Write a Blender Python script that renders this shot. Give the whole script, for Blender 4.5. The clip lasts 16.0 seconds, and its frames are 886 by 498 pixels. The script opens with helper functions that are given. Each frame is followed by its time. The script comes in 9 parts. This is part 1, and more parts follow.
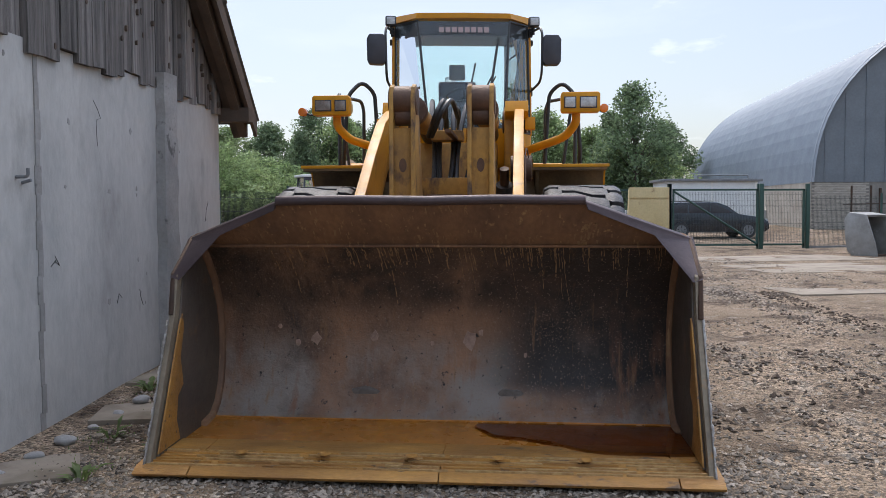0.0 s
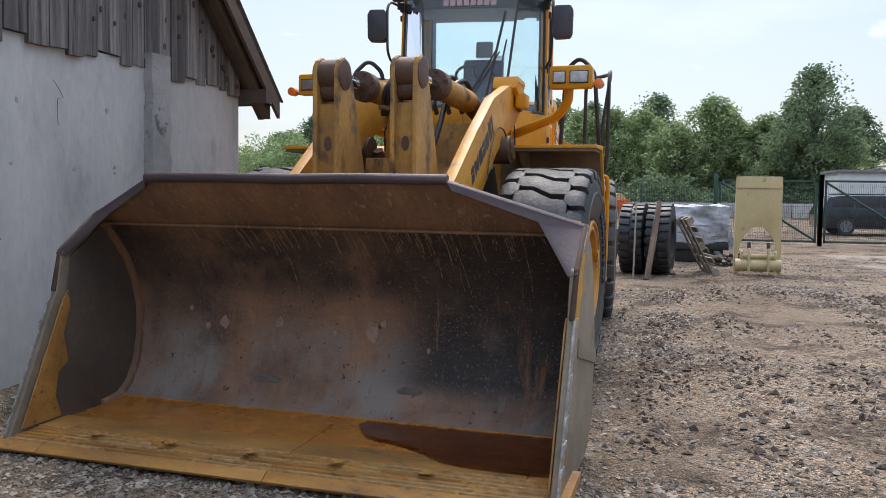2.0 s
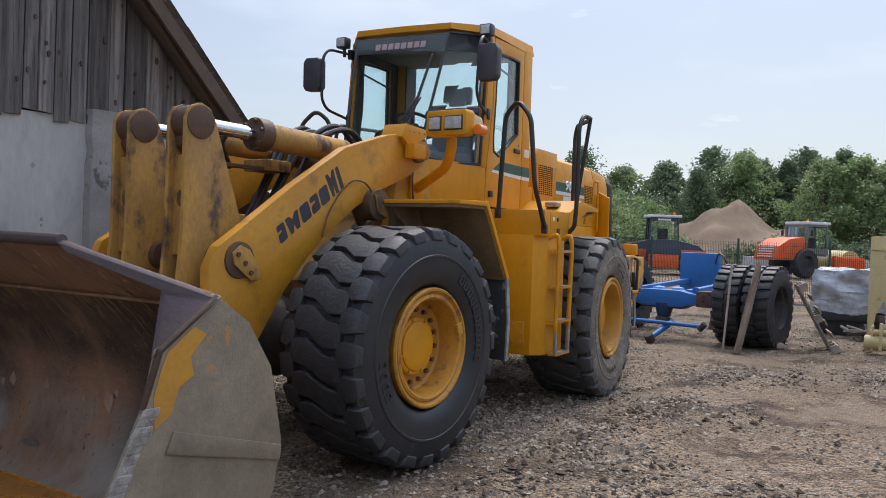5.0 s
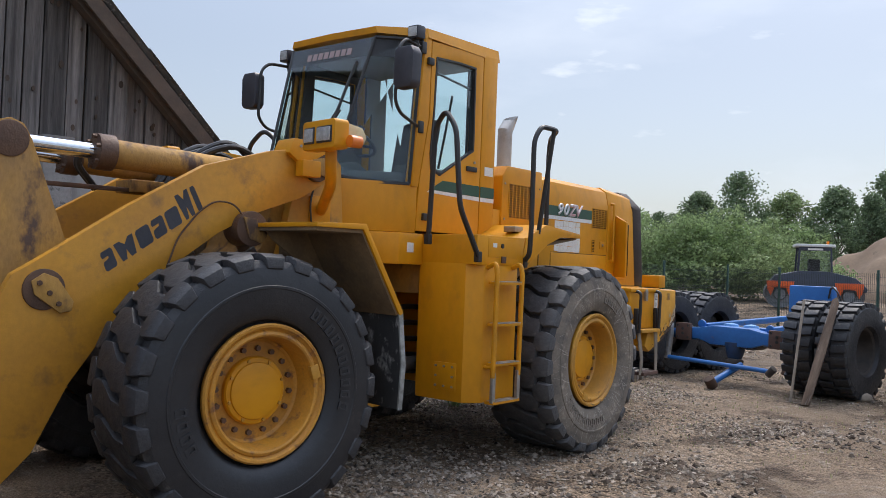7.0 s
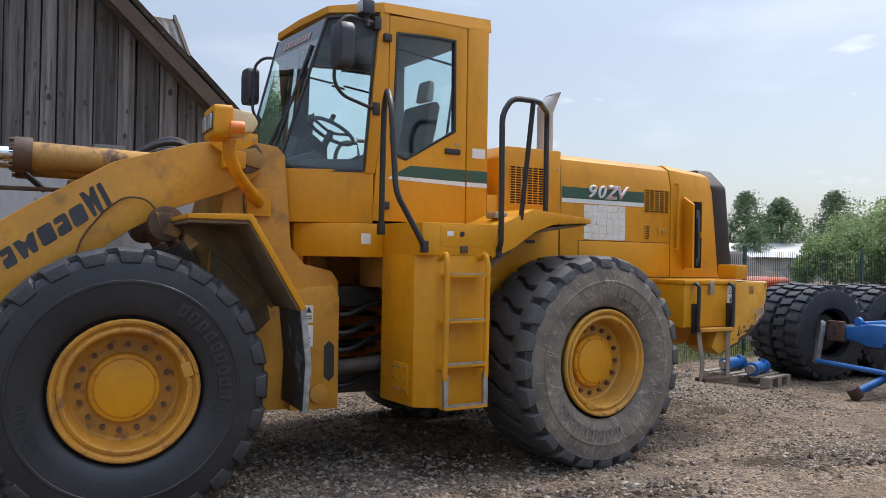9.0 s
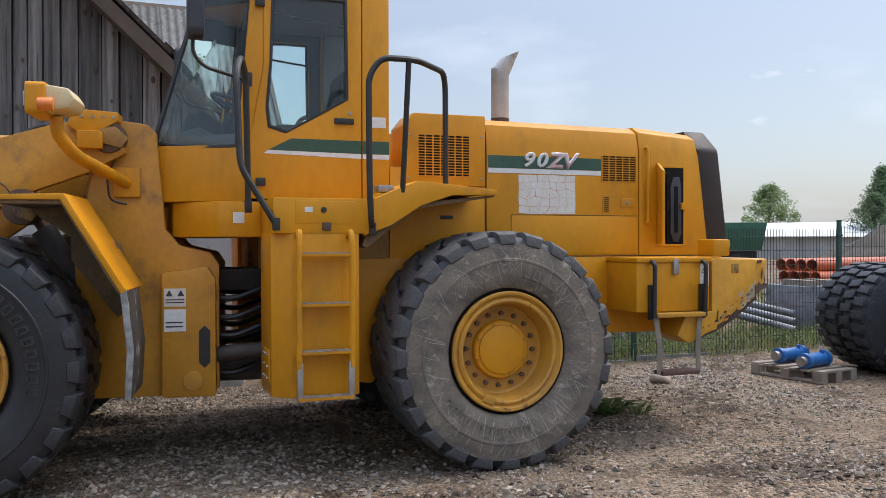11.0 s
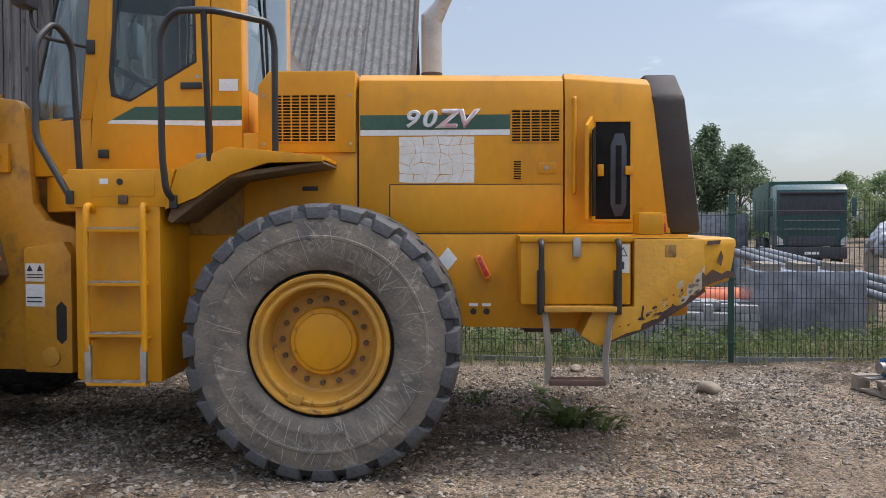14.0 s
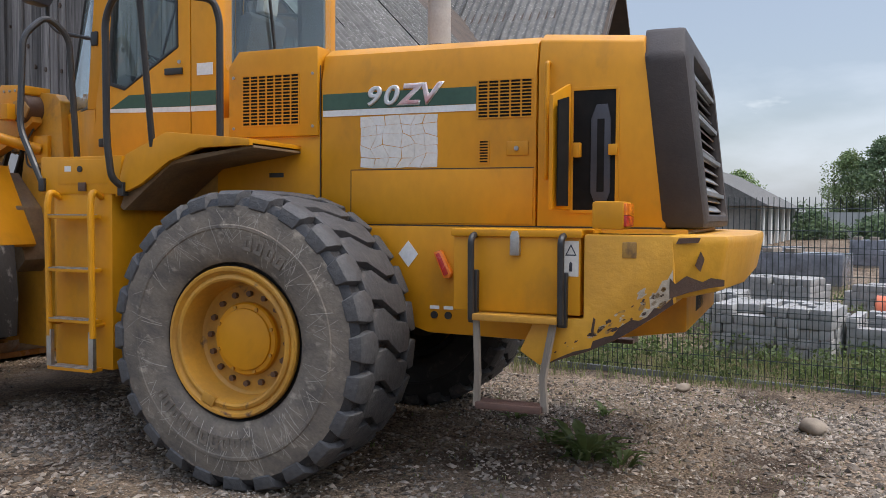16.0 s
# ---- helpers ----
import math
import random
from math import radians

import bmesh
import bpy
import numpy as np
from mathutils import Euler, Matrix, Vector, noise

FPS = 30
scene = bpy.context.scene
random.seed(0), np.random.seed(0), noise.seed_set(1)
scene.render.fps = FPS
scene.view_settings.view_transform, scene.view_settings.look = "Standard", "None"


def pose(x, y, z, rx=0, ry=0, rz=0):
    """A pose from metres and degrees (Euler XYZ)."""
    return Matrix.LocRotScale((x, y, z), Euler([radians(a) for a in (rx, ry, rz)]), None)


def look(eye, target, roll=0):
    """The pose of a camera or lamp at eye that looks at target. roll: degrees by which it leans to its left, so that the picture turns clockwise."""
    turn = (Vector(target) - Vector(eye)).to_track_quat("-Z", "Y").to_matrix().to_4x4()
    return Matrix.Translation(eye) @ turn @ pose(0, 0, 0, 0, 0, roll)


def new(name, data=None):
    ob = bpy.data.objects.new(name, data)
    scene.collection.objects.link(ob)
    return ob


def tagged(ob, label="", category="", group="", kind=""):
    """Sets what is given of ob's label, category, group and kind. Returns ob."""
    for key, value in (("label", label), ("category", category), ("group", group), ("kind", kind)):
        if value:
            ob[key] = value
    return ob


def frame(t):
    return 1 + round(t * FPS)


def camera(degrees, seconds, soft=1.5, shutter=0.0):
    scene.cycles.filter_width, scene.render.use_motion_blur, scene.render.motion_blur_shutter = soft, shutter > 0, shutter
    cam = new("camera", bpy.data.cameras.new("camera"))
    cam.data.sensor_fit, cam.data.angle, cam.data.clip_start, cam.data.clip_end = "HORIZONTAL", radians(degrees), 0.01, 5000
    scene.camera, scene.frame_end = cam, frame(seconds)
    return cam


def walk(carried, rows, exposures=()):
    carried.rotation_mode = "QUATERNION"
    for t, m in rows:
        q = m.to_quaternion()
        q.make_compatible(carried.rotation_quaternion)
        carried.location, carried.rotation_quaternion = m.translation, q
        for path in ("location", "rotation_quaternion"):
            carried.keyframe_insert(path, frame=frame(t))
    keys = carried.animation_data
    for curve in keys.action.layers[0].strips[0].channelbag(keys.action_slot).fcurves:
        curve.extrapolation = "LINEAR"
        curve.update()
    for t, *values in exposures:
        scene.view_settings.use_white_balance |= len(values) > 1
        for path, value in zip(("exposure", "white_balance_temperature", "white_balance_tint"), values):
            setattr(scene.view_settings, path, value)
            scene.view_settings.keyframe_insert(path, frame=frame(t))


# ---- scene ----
cam = camera(54.9, 16.0, soft=0.6)
METRES, EYE, TILT, LEAN, TURN = 18.48, 1.5, 0.0, 0.0, 0.0
ROWS = [
    (0.0, 0.0, 0.0, 0.0, -0.01, -2.79, 0.16),
    (0.5, 0.0258, 0.0082, -0.0013, 0.87, -2.82, -0.02),
    (1.0, 0.0518, 0.0156, -0.0017, 5.54, -2.63, -0.33),
    (1.5, 0.0782, 0.0225, -0.0029, 8.95, -3.46, -0.61),
    (2.0, 0.1023, 0.0375, -0.0025, 12.42, -3.54, -0.78),
    (2.5, 0.1311, 0.0508, -0.0025, 17.69, -3.87, -1.5),
    (3.0, 0.1553, 0.0667, -0.0016, 19.05, -3.84, -1.72),
    (3.5, 0.1792, 0.084, 0.0009, 20.19, -2.06, -1.7),
    (4.0, 0.2052, 0.1014, 0.0028, 22.16, -1.74, -1.78),
    (6.5, 0.3021, 0.2179, 0.0088, 39.91, 1.16, -2.23),
    (7.0, 0.3152, 0.2484, 0.0093, 41.41, 1.03, -2.2),
    (7.5, 0.3333, 0.2781, 0.0101, 48.08, 0.88, -2.23),
    (8.0, 0.3479, 0.3082, 0.0094, 51.83, 0.74, -2.12),
    (8.5, 0.3614, 0.3396, 0.009, 56.49, 0.64, -1.0),
    (9.0, 0.3739, 0.3706, 0.0091, 59.48, 0.55, -0.91),
    (9.5, 0.3787, 0.404, 0.0086, 60.26, 0.38, -0.41),
    (12.0, 0.4017, 0.5603, 0.0052, 84.28, -1.52, -0.06),
    (12.5, 0.3983, 0.5923, 0.0063, 88.31, -2.23, -0.06),
    (13.0, 0.3892, 0.6222, 0.0062, 89.31, -2.19, -0.05),
    (13.5, 0.3786, 0.6534, 0.0052, 92.47, -1.99, 0.15),
    (14.0, 0.3648, 0.683, 0.0044, 94.58, -1.8, 0.11),
    (14.5, 0.3492, 0.7121, 0.0045, 96.93, -1.71, 0.1),
    (15.0, 0.3355, 0.7419, 0.005, 103.44, -1.85, 0.2),
    (15.5, 0.3155, 0.7646, 0.0049, 106.92, -2.05, -0.44),
    (16.0, 0.2968, 0.788, 0.0035, 115.13, -2.27, -0.43),
]
EXPOSURES = [(0.0, 0.12), (3.0, 0.20), (4.2, 0.0), (6.5, -0.09), (7.0, -0.09), (8.0, -0.03), (9.5, 0.03), (12.0, 0.05), (13.0, 0.10), (14.5, 0.0), (16.0, -0.05)]
walk(cam, [(t, pose(0, 0, EYE, TILT, LEAN, TURN) @ pose(METRES * x, METRES * y, METRES * z, 90 + pitch, roll, yaw)) for t, x, y, z, yaw, pitch, roll in ROWS], EXPOSURES)

# ---- sky, sun, exposure ----
SUN_EL, SUN_AZ = 60.0, -8.0          # degrees; azimuth from +y, negative towards -x
world = bpy.data.worlds.new("sky")
scene.world = world
world.use_nodes = True
wn, wl = world.node_tree.nodes, world.node_tree.links
wn.clear()
w_out, w_bg = wn.new("ShaderNodeOutputWorld"), wn.new("ShaderNodeBackground")
w_sky = wn.new("ShaderNodeTexSky")
w_sky.sky_type, w_sky.sun_disc = "NISHITA", False
w_sky.sun_elevation, w_sky.sun_rotation = radians(SUN_EL), radians(SUN_AZ)
w_sky.air_density, w_sky.dust_density, w_sky.ozone_density = 1.0, 2.6, 1.6
w_tc, w_map = wn.new("ShaderNodeTexCoord"), wn.new("ShaderNodeMapping")
w_map.inputs["Scale"].default_value = (1.0, 1.0, 3.2)
w_noise = wn.new("ShaderNodeTexNoise")
w_noise.inputs["Scale"].default_value, w_noise.inputs["Detail"].default_value, w_noise.inputs["Roughness"].default_value = 2.6, 7.0, 0.52
w_ramp = wn.new("ShaderNodeValToRGB")
w_ramp.color_ramp.elements[0].position, w_ramp.color_ramp.elements[1].position = 0.53, 0.74
w_ramp.color_ramp.elements[0].color, w_ramp.color_ramp.elements[1].color = (0.26, 0.26, 0.26, 1), (0.58, 0.58, 0.58, 1)
w_mix = wn.new("ShaderNodeMix")
w_mix.data_type = "RGBA"
w_mix.inputs[7].default_value = (7.6, 8.2, 9.3, 1)
wl.new(w_tc.outputs["Generated"], w_map.inputs["Vector"])
wl.new(w_map.outputs["Vector"], w_noise.inputs["Vector"])
wl.new(w_noise.outputs["Fac"], w_ramp.inputs["Fac"])
wl.new(w_ramp.outputs["Color"], w_mix.inputs[0])
wl.new(w_sky.outputs["Color"], w_mix.inputs[6])
w_fine = wn.new("ShaderNodeTexNoise")
w_fine.inputs["Scale"].default_value, w_fine.inputs["Detail"].default_value = 9.0, 6.0
wl.new(w_map.outputs["Vector"], w_fine.inputs["Vector"])
w_puff = wn.new("ShaderNodeMapRange")
for key, value in (("From Min", 0.66), ("From Max", 0.80), ("To Min", 0.0), ("To Max", 0.55)):
    w_puff.inputs[key].default_value = value
wl.new(w_fine.outputs["Fac"], w_puff.inputs["Value"])
w_puffs = wn.new("ShaderNodeMix")
w_puffs.data_type = "RGBA"
w_puffs.inputs[7].default_value = (9.6, 10.0, 10.4, 1)
wl.new(w_puff.outputs["Result"], w_puffs.inputs[0])
wl.new(w_mix.outputs[2], w_puffs.inputs[6])
# hazy sky: brighter towards the zenith
w_sep, w_rise, w_mul = wn.new("ShaderNodeSeparateXYZ"), wn.new("ShaderNodeMapRange"), wn.new("ShaderNodeVectorMath")
w_rise.interpolation_type = "SMOOTHSTEP"
for key, value in (("From Min", 0.22), ("From Max", 0.95), ("To Min", 1.0), ("To Max", 2.9)):
    w_rise.inputs[key].default_value = value
w_mul.operation = "SCALE"
wl.new(w_tc.outputs["Generated"], w_sep.inputs["Vector"])
wl.new(w_sep.outputs["Z"], w_rise.inputs["Value"])
wl.new(w_puffs.outputs[2], w_mul.inputs[0])
wl.new(w_rise.outputs["Result"], w_mul.inputs["Scale"])
wl.new(w_mul.outputs["Vector"], w_bg.inputs["Color"])
w_bg.inputs["Strength"].default_value = 0.131
wl.new(w_bg.outputs["Background"], w_out.inputs["Surface"])
sun_data = bpy.data.lights.new("sun", "SUN")
sun_data.energy, sun_data.angle, sun_data.color = 1.35, radians(8.0), (1.0, 0.95, 0.87)
sun = new("sun", sun_data)
s_az, s_el = radians(SUN_AZ), radians(SUN_EL)
sun.matrix_world = look((0, 0, 0), (-math.sin(s_az) * math.cos(s_el), -math.cos(s_az) * math.cos(s_el), -math.sin(s_el)))
sun.location = (0, 0, 40)


# ---- materials ----
def mat(name, c1, c2=None, scale=3.0, rough=0.6, metal=0.0, bump=0.0, bscale=60.0, c3=None, c3at=0.62, c3scale=6.0, rnd=0.0, island=0.0, spec=0.5, stretch=(1, 1, 1), coat=0.0, rvar=0.12, c3soft=0.06, grain=0.18):
    """A surface with two scales of colour noise, an optional stain of its own shape, fine relief."""
    m = bpy.data.materials.new(name)
    m.use_nodes = True
    n, l = m.node_tree.nodes, m.node_tree.links
    b = n["Principled BSDF"]
    tc, mp = n.new("ShaderNodeTexCoord"), n.new("ShaderNodeMapping")
    mp.inputs["Scale"].default_value = stretch
    l.new(tc.outputs["Object"], mp.inputs["Vector"])

    def noise_node(sc, detail=5.0, rg=0.55):
        t = n.new("ShaderNodeTexNoise")
        t.inputs["Scale"].default_value, t.inputs["Detail"].default_value, t.inputs["Roughness"].default_value = sc, detail, rg
        l.new(mp.outputs["Vector"], t.inputs["Vector"])
        return t.outputs["Fac"]

    def ramp(fac, a, bpos):
        r = n.new("ShaderNodeMapRange")
        r.inputs["From Min"].default_value, r.inputs["From Max"].default_value = a, bpos
        l.new(fac, r.inputs["Value"])
        return r.outputs["Result"]

    def mixed(fac, a, c, kind="MIX"):
        x = n.new("ShaderNodeMix")
        x.data_type, x.blend_type = "RGBA", kind
        l.new(fac, x.inputs[0])
        for slot, v in ((6, a), (7, c)):
            if isinstance(v, tuple):
                x.inputs[slot].default_value = (*v, 1)
            else:
                l.new(v, x.inputs[slot])
        return x.outputs[2]

    c2 = c2 or tuple(v * 0.8 for v in c1)
    col = mixed(ramp(noise_node(scale), 0.34, 0.68), c1, c2)
    fine = noise_node(scale * 11, 3.0)
    g = n.new("ShaderNodeMapRange")
    g.inputs["To Min"].default_value, g.inputs["To Max"].default_value = 1 - grain, 1 + grain
    l.new(fine, g.inputs["Value"])
    hsv = n.new("ShaderNodeHueSaturation")
    l.new(col, hsv.inputs["Color"])
    l.new(g.outputs["Result"], hsv.inputs["Value"])
    col = hsv.outputs["Color"]
    if c3:
        col = mixed(ramp(noise_node(c3scale, 8.0, 0.62), c3at, c3at + c3soft), col, c3)
    for amount, kind in ((rnd, "obj"), (island, "isl")):
        if amount:
            src = n.new("ShaderNodeObjectInfo").outputs["Random"] if kind == "obj" else n.new("ShaderNodeNewGeometry").outputs["Random Per Island"]
            r = n.new("ShaderNodeMapRange")
            r.inputs["To Min"].default_value, r.inputs["To Max"].default_value = 1 - amount, 1 + amount
            l.new(src, r.inputs["Value"])
            h = n.new("ShaderNodeHueSaturation")
            l.new(col, h.inputs["Color"])
            l.new(r.outputs["Result"], h.inputs["Value"])
            col = h.outputs["Color"]
    l.new(col, b.inputs["Base Color"])
    rr = n.new("ShaderNodeMapRange")
    rr.inputs["To Min"].default_value, rr.inputs["To Max"].default_value = max(0.02, rough - rvar), min(1.0, rough + rvar)
    l.new(noise_node(scale * 3), rr.inputs["Value"])
    l.new(rr.outputs["Result"], b.inputs["Roughness"])
    b.inputs["Metallic"].default_value = metal
    b.inputs["Specular IOR Level"].default_value = spec
    b.inputs["Coat Weight"].default_value = coat
    b.inputs["Coat Roughness"].default_value = 0.15
    if bump:
        bp = n.new("ShaderNodeBump")
        bp.inputs["Strength"].default_value, bp.inputs["Distance"].default_value = min(1.0, bump), 0.01
        l.new(noise_node(bscale, 6.0, 0.65), bp.inputs["Height"])
        l.new(bp.outputs["Normal"], b.inputs["Normal"])
    return m


def glass_mat(name, tint, rough=0.0):
    m = bpy.data.materials.new(name)
    m.use_nodes = True
    b = m.node_tree.nodes["Principled BSDF"]
    b.inputs["Base Color"].default_value = (*tint, 1)
    b.inputs["Transmission Weight"].default_value, b.inputs["Roughness"].default_value, b.inputs["IOR"].default_value = 1.0, rough, 1.45
    return m


def leaf_mat(name, c1, c2, scale):
    """Leaves: a matt face that also lets light through."""
    m = mat(name, c1, c2, scale, 0.6, island=0.45, rnd=0.14)
    n, l = m.node_tree.nodes, m.node_tree.links
    p, out = n["Principled BSDF"], n["Material Output"]
    tr, mx = n.new("ShaderNodeBsdfTranslucent"), n.new("ShaderNodeMixShader")
    l.new(p.inputs["Base Color"].links[0].from_socket, tr.inputs["Color"])
    mx.inputs[0].default_value = 0.5
    l.new(p.outputs[0], mx.inputs[1])
    l.new(tr.outputs[0], mx.inputs[2])
    l.new(mx.outputs[0], out.inputs["Surface"])
    return m


def bucket_mat():
    """Dark worn steel with rust fields, long drips, gritty speckle and painted shade."""
    m = bpy.data.materials.new("bucket_inner_steel")
    m.use_nodes = True
    n, l = m.node_tree.nodes, m.node_tree.links
    p = n["Principled BSDF"]
    tc = n.new("ShaderNodeTexCoord")

    def field(sc, stretch, a, c, det=7.0):
        mp, t, r = n.new("ShaderNodeMapping"), n.new("ShaderNodeTexNoise"), n.new("ShaderNodeMapRange")
        mp.inputs["Scale"].default_value = stretch
        t.inputs["Scale"].default_value, t.inputs["Detail"].default_value, t.inputs["Roughness"].default_value = sc, det, 0.62
        r.inputs["From Min"].default_value, r.inputs["From Max"].default_value = a, c
        l.new(tc.outputs["Object"], mp.inputs["Vector"])
        l.new(mp.outputs["Vector"], t.inputs["Vector"])
        l.new(t.outputs["Fac"], r.inputs["Value"])
        return r.outputs["Result"]

    def over(f, a, c):
        x = n.new("ShaderNodeMix")
        x.data_type = "RGBA"
        l.new(f, x.inputs[0])
        for s, v in ((6, a), (7, c)):
            if isinstance(v, tuple):
                x.inputs[s].default_value = (*v, 1)
            else:
                l.new(v, x.inputs[s])
        return x.outputs[2]

    sep = n.new("ShaderNodeSeparateXYZ")
    l.new(tc.outputs["Object"], sep.inputs["Vector"])

    def span(axis, a, c):
        r = n.new("ShaderNodeMapRange")
        r.interpolation_type = "SMOOTHSTEP"
        r.inputs["From Min"].default_value, r.inputs["From Max"].default_value = a, c
        l.new(sep.outputs[axis], r.inputs["Value"])
        return r.outputs["Result"]

    def both(u, v):
        k = n.new("ShaderNodeMath")
        k.operation = "MULTIPLY"
        l.new(u, k.inputs[0]), l.new(v, k.inputs[1])
        return k.outputs[0]

    # rust above, ground-bright steel where the load slides, shade painted dark on one side
    col = over(field(1.1, (1, 1, 0.7), 0.36, 0.60), (0.075, 0.056, 0.047), (0.330, 0.185, 0.110))
    col = over(both(span("Z", 0.66, 0.36), field(2.1, (1.3, 1, 0.9), 0.40, 0.58)), col, (0.285, 0.240, 0.205))
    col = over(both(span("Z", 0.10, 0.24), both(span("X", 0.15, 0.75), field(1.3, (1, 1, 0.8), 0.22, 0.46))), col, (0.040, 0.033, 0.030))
    col = over(both(span("Z", 0.80, 0.30), field(2.6, (2.4, 1, 0.45), 0.55, 0.66)), col, (0.225, 0.110, 0.062))
    col = over(field(7.0, (2.4, 1, 0.16), 0.60, 0.72), col, (0.27, 0.155, 0.075))
    # dark top band: shade below the spill guard, put into the colour
    col = over(both(span("Z", 0.66, 0.90), field(1.9, (1.1, 1, 0.5), 0.34, 0.58)), col, (0.050, 0.037, 0.031))
    grit = both(both(span("Z", 0.40, 0.52), span("Z", 0.86, 0.66)), field(2.4, (1, 1, 1), 0.44, 0.58))
    col = over(both(grit, field(64.0, (1, 1, 1), 0.57, 0.64, 3.0)), col, (0.25, 0.165, 0.115))
    col = over(field(24.0, (1, 1, 0.8), 0.63, 0.72, 4.0), col, (0.020, 0.017, 0.016))
    col = over(field(70.0, (1, 1, 1), 0.62, 0.70, 2.0), col, (0.28, 0.20, 0.15))
    l.new(col, p.inputs["Base Color"])
    p.inputs["Metallic"].default_value = 0.1
    rg = n.new("ShaderNodeMapRange")
    rg.inputs["To Min"].default_value, rg.inputs["To Max"].default_value = 0.42, 0.78
    l.new(field(3.0, (1, 1, 1), 0.3, 0.7), rg.inputs["Value"])
    l.new(rg.outputs["Result"], p.inputs["Roughness"])
    bp1 = n.new("ShaderNodeBump")
    bp1.inputs["Strength"].default_value, bp1.inputs["Distance"].default_value = 0.9, 0.012
    l.new(field(14.0, (1, 1, 1), 0.2, 0.8), bp1.inputs["Height"])
    l.new(bp1.outputs["Normal"], p.inputs["Normal"])
    return m


YELLOW = mat("yellow_paint", (0.66, 0.285, 0.006), (0.56, 0.235, 0.006), 1.6, 0.44, bump=0.06, bscale=160, coat=0.04, spec=0.38, rvar=0.12, c3=(0.34, 0.165, 0.022), c3at=0.57, c3scale=3.2, c3soft=0.30, grain=0.10, stretch=(1, 1, 0.6))
WORN_GREY = mat("worn_grey_steel", (0.30, 0.30, 0.29), (0.20, 0.195, 0.185), 3, 0.55, 0.3, bump=0.3, c3=(0.48, 0.47, 0.45), c3at=0.60, c3scale=4, c3soft=0.15)
RIM_RUSTY = mat("rust_speckled_rim_paint", (0.54, 0.245, 0.022), (0.40, 0.18, 0.028), 5, 0.55, bump=0.35, bscale=60, c3=(0.20, 0.085, 0.032), c3at=0.56, c3scale=9, c3soft=0.10, grain=0.25)
# near-black: painted shade inside hatch and vents, also the black seal and core
MATT_DARK = mat("matt_black_and_hollow_shade", (0.010, 0.010, 0.010), (0.016, 0.015, 0.014), 9, 0.9, spec=0.15)
EXHAUST = mat("pale_exhaust_steel", (0.44, 0.43, 0.41), (0.33, 0.315, 0.29), 6, 0.5, 0.2, c3=(0.16, 0.12, 0.095), c3at=0.62, c3scale=5, c3soft=0.12)
STAINED_WOOD = mat("stained_brown_plank", (0.26, 0.185, 0.13), (0.10, 0.066, 0.046), 4, 0.85, bump=0.6, stretch=(4, 4, 0.5), c3=(0.40, 0.37, 0.33), c3at=0.60, c3scale=5, c3soft=0.1, grain=0.35)
YELLOW_ARM = mat("grimy_yellow_paint", (0.55, 0.255, 0.018), (0.44, 0.20, 0.02), 2.0, 0.46, bump=0.14, bscale=110, rvar=0.14, c3=(0.15, 0.078, 0.034), c3at=0.57, c3scale=3.4, c3soft=0.20)
YELLOW_WORN = mat("worn_yellow_paint", (0.56, 0.27, 0.025), (0.38, 0.19, 0.035), 3.5, 0.55, bump=0.2, bscale=80, c3=(0.12, 0.06, 0.03), c3at=0.60, c3scale=5.0)
YELLOW_DIRTY = mat("dirty_yellow_paint", (0.46, 0.245, 0.045), (0.29, 0.16, 0.05), 3.2, 0.7, bump=0.35, bscale=40, c3=(0.085, 0.05, 0.034), c3at=0.53, c3scale=5.0, c3soft=0.12, stretch=(1, 1, 0.6), grain=0.3)
MUD_PAINT = mat("mud_stained_paint", (0.23, 0.15, 0.075), (0.13, 0.09, 0.055), 4.0, 0.85, bump=0.5, bscale=35, c3=(0.33, 0.19, 0.05), c3at=0.62, c3scale=3.0, c3soft=0.15, grain=0.3)
CHIPPED = mat("chipped_counterweight_paint", (0.66, 0.33, 0.025), (0.56, 0.265, 0.025), 1.5, 0.42, bump=0.3, bscale=30, c3=(0.50, 0.33, 0.10), c3at=0.70, c3scale=4.2, c3soft=0.12)
RUST_EDGE = mat("rusty_scraped_steel", (0.10, 0.055, 0.035), (0.06, 0.04, 0.03), 6.0, 0.75, 0.3, bump=0.4, bscale=50)
RUBBER = mat("tyre_rubber", (0.016, 0.017, 0.020), (0.034, 0.034, 0.037), 4.0, 0.50, bump=0.8, bscale=28, rvar=0.2, c3=(0.095, 0.088, 0.08), c3at=0.60, c3scale=9, c3soft=0.16, grain=0.4)
RUBBER_TREAD_DUSTY = mat("dusty_tyre_tread", (0.050, 0.051, 0.056), (0.075, 0.073, 0.073), 4.0, 0.62, bump=0.9, bscale=26, rvar=0.18, c3=(0.17, 0.155, 0.14), c3at=0.60, c3scale=9, c3soft=0.14, grain=0.4)
RUBBER_DUSTY = mat("dusty_tyre_sidewall", (0.215, 0.178, 0.138), (0.105, 0.092, 0.078), 6.0, 0.85, bump=0.5, bscale=40, c3=(0.33, 0.285, 0.225), c3at=0.58, c3scale=13.0, c3soft=0.12, stretch=(1, 0.7, 1.2), grain=0.35)
RUBBER_SIDE = mat("tyre_sidewall", (0.014, 0.0155, 0.019), (0.026, 0.027, 0.030), 2.6, 0.40, bump=0.2, bscale=50, c3=(0.07, 0.064, 0.058), c3at=0.60, c3scale=6, c3soft=0.2, grain=0.3)
BLACK = mat("black_metal", (0.018, 0.018, 0.019), (0.03, 0.029, 0.028), 8.0, 0.42, bump=0.05)
BLACK_PLASTIC = mat("dark_plastic", (0.032, 0.032, 0.040), (0.05, 0.05, 0.06), 6.0, 0.45)
